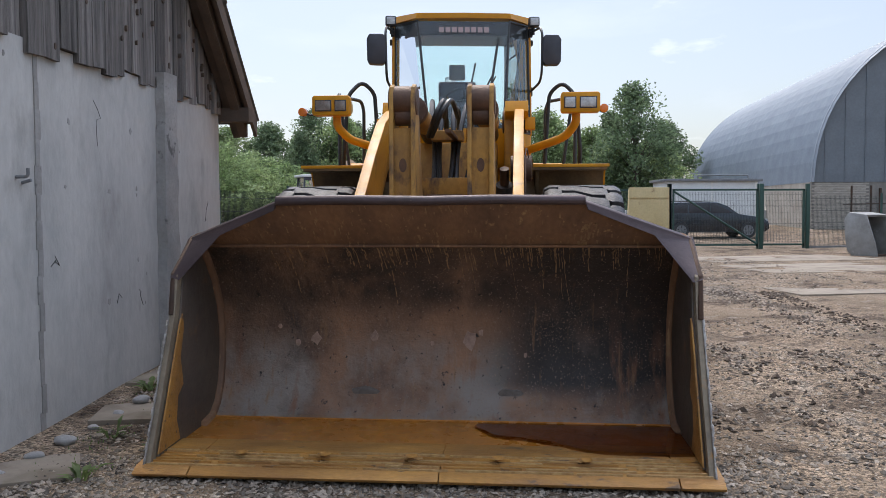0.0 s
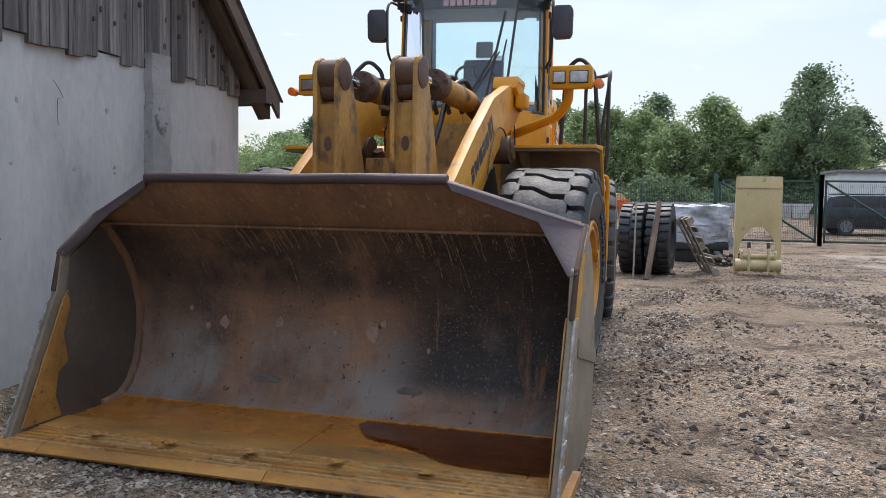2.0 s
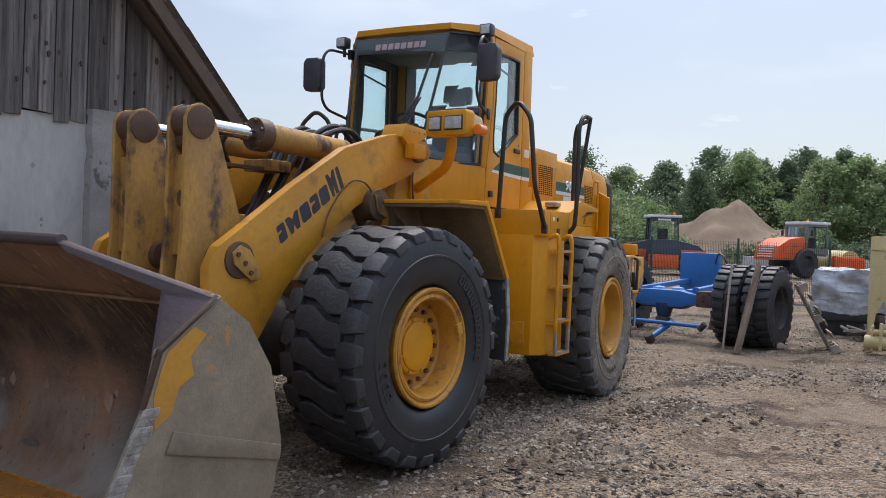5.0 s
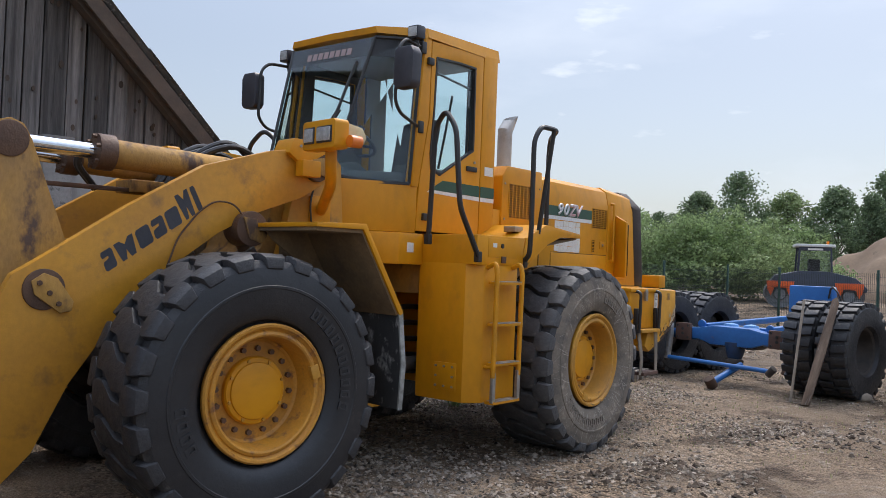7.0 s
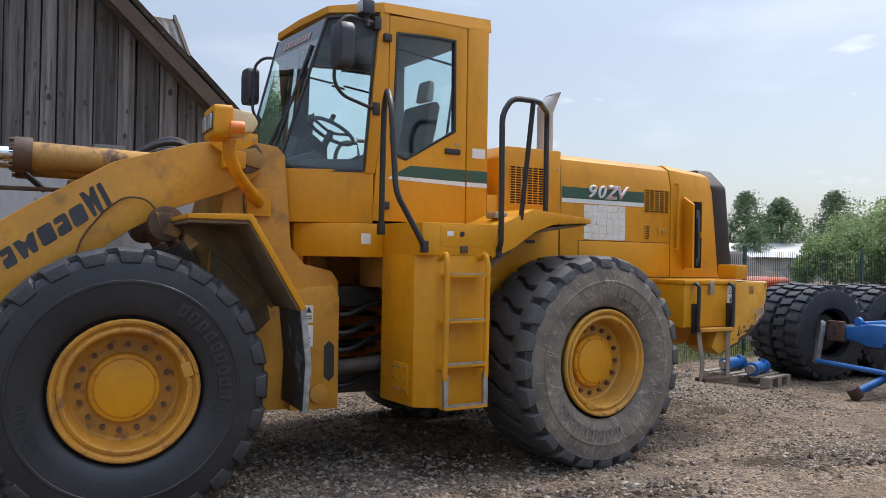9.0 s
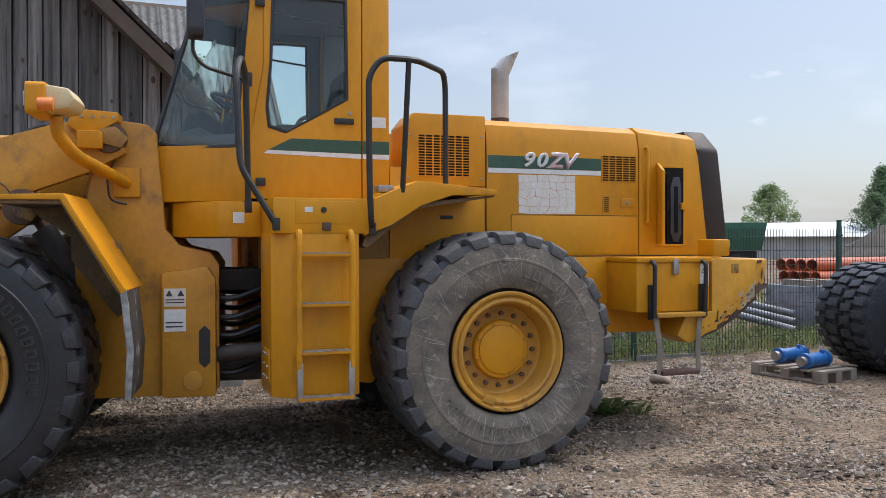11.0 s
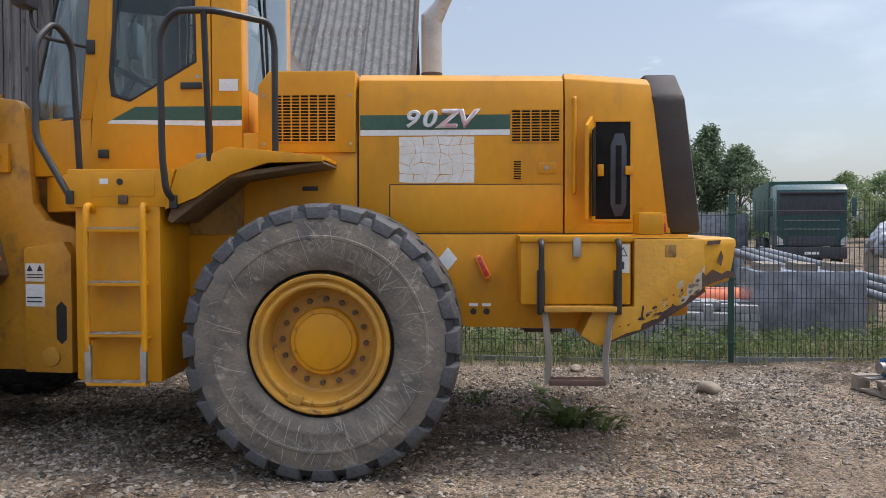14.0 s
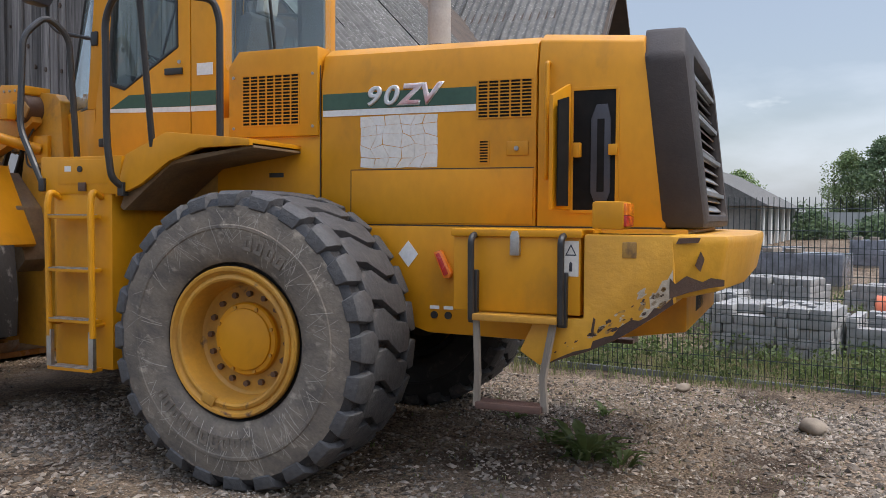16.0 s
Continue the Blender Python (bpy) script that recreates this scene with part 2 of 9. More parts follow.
GREASE = mat("greasy_steel", (0.085, 0.048, 0.032), (0.13, 0.07, 0.04), 9.0, 0.55, 0.2, bump=0.5, bscale=40)
DARK_STEEL = mat("dark_hydraulics", (0.03, 0.027, 0.025), (0.07, 0.055, 0.045), 7.0, 0.6, bump=0.3, bscale=40)
CHROME = mat("chrome_rod", (0.75, 0.76, 0.78), (0.68, 0.69, 0.72), 6.0, 0.10, 1.0, rvar=0.05)
STEEL = mat("bare_steel", (0.45, 0.44, 0.42), (0.30, 0.28, 0.26), 12.0, 0.42, 0.8, bump=0.15)
PALE_RUBBER = mat("pale_worn_rubber", (0.34, 0.34, 0.32), (0.16, 0.16, 0.15), 14.0, 0.8, bump=0.3)
FLAP = mat("scuffed_rubber_flap", (0.03, 0.03, 0.031), (0.055, 0.054, 0.052), 3.0, 0.6, bump=0.3, c3=(0.40, 0.39, 0.37), c3at=0.54, c3scale=9.0, c3soft=0.14, stretch=(1, 1, 0.7))
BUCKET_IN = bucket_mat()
BUCKET_GUARD = mat("bucket_guard_rust", (0.27, 0.145, 0.075), (0.15, 0.085, 0.055), 1.8, 0.68, 0.0, bump=0.6, bscale=26, c3=(0.46, 0.29, 0.14), c3at=0.60, c3scale=13.0, c3soft=0.12, stretch=(1.8, 1, 0.30), grain=0.35)
BUCKET_EDGE = mat("bucket_worn_brown_steel", (0.095, 0.066, 0.068), (0.075, 0.055, 0.056), 3.0, 0.48, 0.3, bump=0.25, bscale=40, c3=(0.19, 0.14, 0.12), c3at=0.68, c3scale=12)
BUCKET_SIDE = mat("bucket_side_grey", (0.27, 0.22, 0.155), (0.17, 0.135, 0.095), 3.0, 0.6, 0.2, bump=0.4, bscale=60, c3=(0.42, 0.20, 0.035), c3at=0.60, c3scale=1.9, c3soft=0.05, grain=0.25)
DRIP = mat("ochre_rust_drip", (0.38, 0.245, 0.13), (0.24, 0.145, 0.08), 12.0, 0.75)
RIDGE = mat("worn_ochre_ridge", (0.50, 0.32, 0.14), (0.30, 0.165, 0.06), 25.0, 0.5, 0.1, bump=0.4, grain=0.3)
BUCKET_FLOOR = mat("wet_rusty_floor", (0.52, 0.205, 0.030), (0.36, 0.140, 0.028), 2.4, 0.28, 0.0, bump=0.2, bscale=24, c3=(0.15, 0.062, 0.022), c3at=0.60, c3scale=5, rvar=0.18, c3soft=0.14, grain=0.28)
CUT_EDGE = mat("cutting_edge_ochre", (0.47, 0.235, 0.055), (0.28, 0.135, 0.04), 6.0, 0.5, 0.1, bump=0.9, bscale=35, c3=(0.15, 0.09, 0.05), c3at=0.6, c3scale=14, stretch=(0.35, 1, 1), grain=0.3)
WORN_BRIGHT = mat("bright_worn_edge", (0.42, 0.40, 0.37), (0.20, 0.18, 0.16), 20.0, 0.45, 0.5, bump=0.8, bscale=90)
GREEN = mat("dark_green_stripe", (0.035, 0.085, 0.055), (0.045, 0.10, 0.065), 3.0, 0.4)
WHITE = mat("white_paint", (0.75, 0.74, 0.71), (0.68, 0.67, 0.63), 4.0, 0.45)
DECAL = mat("cracked_white_decal", (0.74, 0.71, 0.66), (0.66, 0.60, 0.50), 5.0, 0.6, c3=(0.55, 0.31, 0.05), c3at=0.66, c3scale=7.0)
SILVER = mat("silver_lettering", (0.70, 0.70, 0.70), (0.6, 0.58, 0.56), 9.0, 0.35, 0.4)
FADED_RED = mat("faded_red_letter", (0.64, 0.60, 0.60), (0.52, 0.24, 0.24), 9.0, 0.5)
AMBER = mat("amber_lens", (0.85, 0.22, 0.02), (0.75, 0.18, 0.02), 9, 0.2, coat=0.6)
RED = mat("red_lens", (0.55, 0.03, 0.02), (0.45, 0.025, 0.02), 9, 0.25, coat=0.5)
LENS = mat("clear_lamp_lens", (0.62, 0.62, 0.60), (0.42, 0.42, 0.41), 26, 0.14, 0.25, bump=0.5, bscale=120, coat=0.7, grain=0.35)
LENS_DIM = mat("brown_lamp_lens", (0.30, 0.25, 0.21), (0.20, 0.165, 0.14), 26, 0.2, 0.1, coat=0.5, grain=0.3)
LAMP_BACK = mat("yellowed_lamp_back", (0.66, 0.55, 0.33), (0.58, 0.45, 0.22), 4, 0.5)
SEAT = mat("dark_seat_fabric", (0.045, 0.045, 0.05), (0.06, 0.06, 0.066), 8, 0.85, bump=0.2)
CAB_GREY = mat("grey_cab_lining", (0.11, 0.115, 0.12), (0.085, 0.09, 0.095), 5, 0.65)
CAB_DARK = mat("dark_cab_lining", (0.045, 0.045, 0.05), (0.06, 0.06, 0.06), 5, 0.7)
GLASS = glass_mat("tinted_cab_glass", (0.83, 0.945, 0.94))
GLASS_CLEAR = glass_mat("window_glass", (0.75, 0.80, 0.82))
CONCRETE = mat("weathered_render", (0.50, 0.49, 0.465), (0.385, 0.38, 0.365), 1.3, 0.88, bump=0.7, bscale=20, c3=(0.24, 0.23, 0.215), c3at=0.53, c3scale=2.4, c3soft=0.28, stretch=(1, 1, 0.45), grain=0.16)
CONCRETE_ROUGH = mat("crumbling_concrete", (0.34, 0.33, 0.315), (0.24, 0.23, 0.22), 3.0, 0.9, bump=1.0, bscale=16, c3=(0.12, 0.115, 0.11), c3at=0.62, c3scale=5.0)
BOARD = mat("weathered_grey_boards", (0.235, 0.215, 0.20), (0.08, 0.073, 0.068), 4.0, 0.85, bump=1.0, bscale=30, c3=(0.045, 0.04, 0.037), c3at=0.58, c3scale=6, rnd=0.45, stretch=(5.0, 5.0, 0.20), c3soft=0.12, grain=0.5)
RAFTER = mat("old_brown_timber", (0.105, 0.075, 0.055), (0.07, 0.052, 0.04), 4.0, 0.85, bump=0.5, bscale=30, rnd=0.2)
ROOF = mat("mossy_corrugated_sheet", (0.17, 0.165, 0.155), (0.10, 0.098, 0.09), 5.0, 0.9, bump=0.5, bscale=30, c3=(0.31, 0.30, 0.285), c3at=0.58, c3scale=26, rnd=0.16)
FENCE = mat("green_fence_paint", (0.018, 0.055, 0.042), (0.025, 0.065, 0.05), 6, 0.45)
WIRE = mat("fence_wire", (0.012, 0.022, 0.02), (0.02, 0.03, 0.027), 6, 0.5)
BLUE_LIGHT = mat("faded_blue_paint", (0.12, 0.30, 0.58), (0.06, 0.20, 0.48), 6, 0.5)
BLUE_DARK = mat("oily_blue_paint", (0.015, 0.05, 0.13), (0.02, 0.03, 0.05), 5, 0.5, bump=0.3)
GALV = mat("galvanised_steel", (0.22, 0.23, 0.24), (0.15, 0.155, 0.16), 9, 0.5, 0.25)
CREAM = mat("cream_paint", (0.53, 0.42, 0.215), (0.46, 0.36, 0.17), 2.5, 0.5, c3=(0.22, 0.125, 0.06), c3at=0.63, c3scale=5, bump=0.2, c3soft=0.1)
BLUE = mat("blue_paint", (0.022, 0.145, 0.42), (0.022, 0.11, 0.32), 2.5, 0.4, c3=(0.16, 0.09, 0.05), c3at=0.66, c3scale=5, bump=0.1)
BROWN_STEEL = mat("brown_primer_steel", (0.11, 0.06, 0.045), (0.08, 0.045, 0.035), 6, 0.7, bump=0.3)
ORANGE = mat("orange_paint", (0.72, 0.115, 0.02), (0.62, 0.095, 0.02), 2.5, 0.4)
NAVY = mat("dark_blue_grey_paint", (0.035, 0.042, 0.065), (0.045, 0.05, 0.07), 3, 0.35)
OLDWOOD = mat("grey_pallet_wood", (0.30, 0.25, 0.195), (0.20, 0.165, 0.13), 5, 0.85, bump=0.4, rnd=0.2, stretch=(3, 3, 0.5))
WRAP = mat("grey_plastic_wrap", (0.46, 0.47, 0.50), (0.22, 0.23, 0.25), 5, 0.20, bump=1.0, bscale=11, coat=0.5, grain=0.35)
PAVER = mat("grey_pavers", (0.36, 0.355, 0.34), (0.27, 0.265, 0.255), 6, 0.9, bump=0.4, rnd=0.14, island=0.14)
CLAY_PIPE = mat("orange_pipe_plastic", (0.55, 0.13, 0.045), (0.45, 0.10, 0.04), 4, 0.4, rnd=0.15)
WRAP_DARK = mat("dark_grey_film", (0.25, 0.26, 0.29), (0.13, 0.135, 0.15), 4, 0.22, bump=1.0, bscale=9, coat=0.4, grain=0.3)
BLACK_PIPE = mat("black_drain_pipe", (0.025, 0.027, 0.03), (0.04, 0.042, 0.045), 4, 0.45)
TEAL = mat("dark_teal_truck", (0.012, 0.07, 0.07), (0.015, 0.06, 0.06), 4, 0.3, coat=0.4)
CAR_PAINT = mat("dark_car_paint", (0.012, 0.018, 0.030), (0.014, 0.02, 0.03), 4, 0.22, 0.3, coat=0.8)
HANGAR = mat("zinc_corrugated_sheet", (0.30, 0.335, 0.37), (0.25, 0.28, 0.315), 1.2, 0.6, 0.2, bump=0.1)
HANGAR_GREY = mat("grey_gable_sheet", (0.17, 0.195, 0.215), (0.14, 0.16, 0.18), 1.0, 0.6)
BRICK = mat("pale_silicate_brick", (0.47, 0.43, 0.37), (0.36, 0.32, 0.27), 1.2, 0.9, bump=0.3, rnd=0.15, island=0.15)
MORTAR = mat("old_mortar", (0.27, 0.25, 0.22), (0.2, 0.185, 0.165), 4, 0.95)
WHITE_WALL = mat("white_cabin_panel", (0.68, 0.69, 0.67), (0.60, 0.61, 0.60), 2, 0.6)
SAND = mat("earth_pile", (0.25, 0.175, 0.115), (0.18, 0.125, 0.085), 0.8, 0.95, bump=1.0, bscale=5, c3=(0.15, 0.11, 0.075), c3at=0.62, c3scale=1.2)
DARK_EARTH = mat("dark_earth_pile", (0.10, 0.085, 0.07), (0.075, 0.062, 0.05), 1.0, 0.95, bump=1.0, bscale=5)
BARK = mat("bark", (0.11, 0.09, 0.07), (0.07, 0.058, 0.045), 4, 0.9, bump=0.5)
LEAF = leaf_mat("willow_leaves", (0.28, 0.35, 0.165), (0.19, 0.27, 0.11), 0.35)
LEAF_DARK = leaf_mat("dark_leaves", (0.17, 0.23, 0.12), (0.12, 0.175, 0.095), 0.35)
WEED = leaf_mat("weed_leaves", (0.135, 0.185, 0.06), (0.105, 0.14, 0.05), 3)
GRASS = leaf_mat("dry_grass", (0.20, 0.24, 0.085), (0.32, 0.29, 0.15), 1.0)
DUSTY_SLAB = mat("dusty_concrete_slab", (0.27, 0.225, 0.175), (0.20, 0.165, 0.125), 1.5, 0.95, bump=0.5, bscale=14, c3=(0.15, 0.115, 0.08), c3at=0.5, c3scale=2.0, c3soft=0.15)
STONES = mat("gravel_stones", (0.275, 0.232, 0.185), (0.155, 0.127, 0.10), 8, 0.9, bump=0.3, island=0.75)
WATER = glass_mat("muddy_water", (0.42, 0.22, 0.09), 0.02)


def ground_mat():
    m = bpy.data.materials.new("gravel_yard")
    m.use_nodes = True
    n, l = m.node_tree.nodes, m.node_tree.links
    b = n["Principled BSDF"]
    tc = n.new("ShaderNodeTexCoord")

    def noise_at(sc, det=6.0, rg=0.6):
        t = n.new("ShaderNodeTexNoise")
        t.inputs["Scale"].default_value, t.inputs["Detail"].default_value, t.inputs["Roughness"].default_value = sc, det, rg
        l.new(tc.outputs["Object"], t.inputs["Vector"])
        return t.outputs["Fac"]

    def rng(v, a, c, lo=0.0, hi=1.0):
        r = n.new("ShaderNodeMapRange")
        for k, x in (("From Min", a), ("From Max", c), ("To Min", lo), ("To Max", hi)):
            r.inputs[k].default_value = x
        l.new(v, r.inputs["Value"])
        return r.outputs["Result"]

    def mixc(f, a, c):
        x = n.new("ShaderNodeMix")
        x.data_type = "RGBA"
        l.new(f, x.inputs[0])
        for s, v in ((6, a), (7, c)):
            if isinstance(v, tuple):
                x.inputs[s].default_value = (*v, 1)
            else:
                l.new(v, x.inputs[s])
        return x.outputs[2]

    col = mixc(rng(noise_at(0.45), 0.38, 0.62), (0.165, 0.118, 0.078), (0.235, 0.177, 0.124))
    col = mixc(rng(noise_at(1.1), 0.50, 0.62), col, (0.080, 0.056, 0.038))
    col = mixc(rng(noise_at(3.7), 0.56, 0.66), col, (0.24, 0.195, 0.15))
    vor = n.new("ShaderNodeTexVoronoi")
    vor.inputs["Scale"].default_value = 42.0
    l.new(tc.outputs["Object"], vor.inputs["Vector"])
    sep = n.new("ShaderNodeSeparateColor")
    l.new(vor.outputs["Color"], sep.inputs["Color"])
    h = n.new("ShaderNodeHueSaturation")
    l.new(col, h.inputs["Color"])
    l.new(rng(sep.outputs["Red"], 0, 1, 0.35, 1.85), h.inputs["Value"])
    col = mixc(rng(noise_at(0.42), 0.42, 0.56), col, h.outputs["Color"])
    h2 = n.new("ShaderNodeHueSaturation")
    l.new(col, h2.inputs["Color"])
    l.new(rng(noise_at(75.0, 3.0), 0.3, 0.7, 0.55, 1.45), h2.inputs["Value"])
    l.new(h2.outputs["Color"], b.inputs["Base Color"])
    b.inputs["Roughness"].default_value = 0.92
    b.inputs["Specular IOR Level"].default_value = 0.25
    bp, bp2 = n.new("ShaderNodeBump"), n.new("ShaderNodeBump")
    bp.inputs["Strength"].default_value, bp.inputs["Distance"].default_value = 1.0, 0.022
    bp2.inputs["Strength"].default_value, bp2.inputs["Distance"].default_value = 0.9, 0.05
    l.new(vor.outputs["Distance"], bp.inputs["Height"])
    bp.invert = True
    l.new(noise_at(9.0), bp2.inputs["Height"])
    l.new(bp.outputs["Normal"], bp2.inputs["Normal"])
    l.new(bp2.outputs["Normal"], b.inputs["Normal"])
    return m


GROUND = ground_mat()


# ---- building helpers ----
def finish(name, bm, material, bevel=0.0, smooth=35.0, segs=2):
    bmesh.ops.remove_doubles(bm, verts=bm.verts, dist=1e-5)
    bmesh.ops.recalc_face_normals(bm, faces=bm.faces)
    if bevel:
        sharp = [e for e in bm.edges if len(e.link_faces) == 2 and e.calc_face_angle(0) > 0.5]
        bmesh.ops.bevel(bm, geom=sharp, offset=bevel, segments=segs, affect="EDGES", clamp_overlap=True, profile=0.6)
    me = bpy.data.meshes.new(name)
    bm.to_mesh(me)
    bm.free()
    me.materials.append(material)
    me.shade_smooth()
    me.set_sharp_from_angle(angle=radians(smooth))
    return me


def part(name, bm, material, parent, label="", m=None, bevel=0.0, smooth=35.0):
    """Links a bmesh as one mesh object under a thing or a part."""
    ob = new(name, finish(name, bm, material, bevel, smooth))
    ob.parent = parent
    if m is not None:
        ob.matrix_basis = m
    return tagged(ob, label)


def shared(name, me, parent, m=None, label=""):
    ob = new(name, me)
    ob.parent = parent
    if m is not None:
        ob.matrix_basis = m
    return tagged(ob, label)


def thing(name, label, category, m=None, group="", kind=""):
    ob = new(name)
    ob.empty_display_size = 0.2
    if m is not None:
        ob.matrix_basis = m
    return tagged(ob, label, category, group, kind)


def box(bm, x0, x1, y0, y1, z0, z1):
    vs = [bm.verts.new((x, y, z)) for x in (x0, x1) for y in (y0, y1) for z in (z0, z1)]
    for f in ((0, 1, 3, 2), (4, 6, 7, 5), (0, 4, 5, 1), (2, 3, 7, 6), (0, 2, 6, 4), (1, 5, 7, 3)):
        bm.faces.new([vs[i] for i in f])
    return bm


def BM():
    return bmesh.new()


def prism(bm, pts, a, b, axis="x"):
    """A polygon pulled from a to b along an axis; pts lie in the other two, in order."""
    def at(p, v):
        return {"x": (v, p[0], p[1]), "y": (p[0], v, p[1]), "z": (p[0], p[1], v)}[axis]
    lo, hi = [bm.verts.new(at(p, a)) for p in pts], [bm.verts.new(at(p, b)) for p in pts]
    bm.faces.new(lo), bm.faces.new(hi[::-1])
    for i in range(len(pts)):
        j = (i + 1) % len(pts)
        bm.faces.new((lo[i], lo[j], hi[j], hi[i]))
    return bm


def ringpanel(bm, outer, inner, a, b, axis="x"):
    """A panel with an opening: two loops of the same count, pulled from a to b."""
    def at(p, v):
        return {"x": (v, p[0], p[1]), "y": (p[0], v, p[1]), "z": (p[0], p[1], v)}[axis]
    L = [[bm.verts.new(at(p, v)) for p in loop] for loop in (outer, inner) for v in (a, b)]
    n = len(outer)
    for i in range(n):
        j = (i + 1) % n
        for p, q in ((0, 2), (3, 1), (1, 0), (2, 3)):
            bm.faces.new((L[p][i], L[p][j], L[q][j], L[q][i]))
    return bm


def tri_plate(bm, pts, thick):
    """A flat plate of that thickness from corner points in space."""
    p = [Vector(q) for q in pts]
    nrm = (p[1] - p[0]).cross(p[2] - p[0]).normalized() * thick
    lo, hi = [bm.verts.new(q) for q in p], [bm.verts.new(q + nrm) for q in p]
    bm.faces.new(lo[::-1]), bm.faces.new(hi)
    for i in range(len(p)):
        j = (i + 1) % len(p)
        bm.faces.new((lo[i], lo[j], hi[j], hi[i]))
    return bm


def rod(bm, p0, p1, r, seg=12, r1=None):
    p0, p1 = Vector(p0), Vector(p1)
    q = (p1 - p0).to_track_quat("Z", "Y")
    r1 = r if r1 is None else r1
    A = [bm.verts.new(p0 + q @ Vector((r * math.cos(a), r * math.sin(a), 0))) for a in [2 * math.pi * i / seg for i in range(seg)]]
    B = [bm.verts.new(p1 + q @ Vector((r1 * math.cos(a), r1 * math.sin(a), 0))) for a in [2 * math.pi * i / seg for i in range(seg)]]
    bm.faces.new(A[::-1]), bm.faces.new(B)
    for i in range(seg):
        j = (i + 1) % seg
        bm.faces.new((A[i], A[j], B[j], B[i]))
    return bm


def rounded(pts, bend, n=5):
    """A line of points with its corners rounded."""
    P = [Vector(p) for p in pts]
    out = [P[0]]
    for a, c, b in zip(P, P[1:], P[2:]):
        d = min(bend, (c - a).length * 0.45, (b - c).length * 0.45)
        s, e = c + (a - c).normalized() * d, c + (b - c).normalized() * d
        out += [s * (1 - t) ** 2 + c * 2 * t * (1 - t) + e * t * t for t in [i / n for i in range(n + 1)]]
    return out + [P[-1]]


def tube(bm, pts, r, seg=8, bend=0.08):
    P = rounded(pts, bend) if bend else [Vector(p) for p in pts]
    P = [p for i, p in enumerate(P) if i == 0 or (p - P[i - 1]).length > 1e-4]
    rings, up = [], None
    for i, p in enumerate(P):
        d = ((P[min(i + 1, len(P) - 1)]) - P[max(i - 1, 0)]).normalized()
        if up is None:
            up = d.orthogonal().normalized()
        up = (up - d * up.dot(d)).normalized()
        side = d.cross(up)
        rings.append([bm.verts.new(p + (up * math.cos(a) + side * math.sin(a)) * r) for a in [2 * math.pi * k / seg for k in range(seg)]])
    for A, B in zip(rings, rings[1:]):
        for k in range(seg):
            j = (k + 1) % seg
            bm.faces.new((A[k], A[j], B[j], B[k]))
    bm.faces.new(rings[0][::-1]), bm.faces.new(rings[-1])
    return bm


def lathe(bm, prof, seg=64):
    """Turns (radius, x) points round the x axis."""
    rings = []
    for r, x in prof:
        rings.append([bm.verts.new((x, r * math.cos(a), r * math.sin(a))) for a in [2 * math.pi * k / seg for k in range(seg)]] if r > 1e-6 else [bm.verts.new((x, 0, 0))])
    for A, B in zip(rings, rings[1:]):
        for k in range(seg):
            j = (k + 1) % seg
            if len(A) == 1:
                bm.faces.new((A[0], B[k], B[j]))
            elif len(B) == 1:
                bm.faces.new((A[k], A[j], B[0]))
            else:
                bm.faces.new((A[k], A[j], B[j], B[k]))
    return bm


def raw(name, verts, faces, material, smooth=False):
    me = bpy.data.meshes.new(name)
    me.from_pydata([tuple(v) for v in verts], [], [tuple(f) for f in faces])
    me.materials.append(material)
    if smooth:
        me.shade_smooth()
    return me


def text_mesh(name, words, size, depth, material, m, parent, label="", shear=0.0, squeeze=1.0):
    cu = bpy.data.curves.new(name, "FONT")
    cu.body, cu.size, cu.extrude, cu.shear, cu.align_x, cu.align_y, cu.bevel_depth, cu.bevel_resolution = words, size, depth, shear, "CENTER", "CENTER", 0.0055, 0
    tmp = bpy.data.objects.new(name, cu)
    scene.collection.objects.link(tmp)
    me = bpy.data.meshes.new_from_object(tmp.evaluated_get(bpy.context.evaluated_depsgraph_get()))
    bpy.data.objects.remove(tmp)
    me.materials.clear()
    me.materials.append(material)
    me.transform(Matrix.Diagonal((squeeze, 1, 1, 1)))
    return shared(name, me, parent, m, label)


PALE_GRAVEL = mat("pale_crushed_gravel", (0.40, 0.35, 0.29), (0.27, 0.23, 0.185), 8, 0.9, bump=0.3, island=0.5)
DARK_SOIL = mat("dark_soil_clods", (0.085, 0.06, 0.042), (0.06, 0.043, 0.03), 6, 0.95, bump=0.5, island=0.4)
CHEEK = mat("rusty_ochre_cheek", (0.13, 0.10, 0.075), (0.075, 0.06, 0.05), 1.8, 0.55, bump=0.6, bscale=26, c3=(0.24, 0.125, 0.05), c3at=0.60, c3scale=2.4, c3soft=0.15, grain=0.3)
SCUFF = mat("pale_scuff", (0.42, 0.38, 0.32), (0.33, 0.30, 0.25), 9, 0.9)
CHIP_PALE = mat("bare_pale_chip", (0.55, 0.46, 0.34), (0.40, 0.31, 0.21), 14, 0.7, bump=0.4)


# ---- ground ----
def height(x, y):
    """Level of the yard: it falls a little towards the bucket and rises slowly behind."""
    z = np.interp(y, [-40, 3, 5.5, 8.5, 13, 17, 30, 46, 400], [-0.17, -0.17, -0.145, 0.0, 0.0, 0.10, 0.12, 0.45, 0.6])
    return z


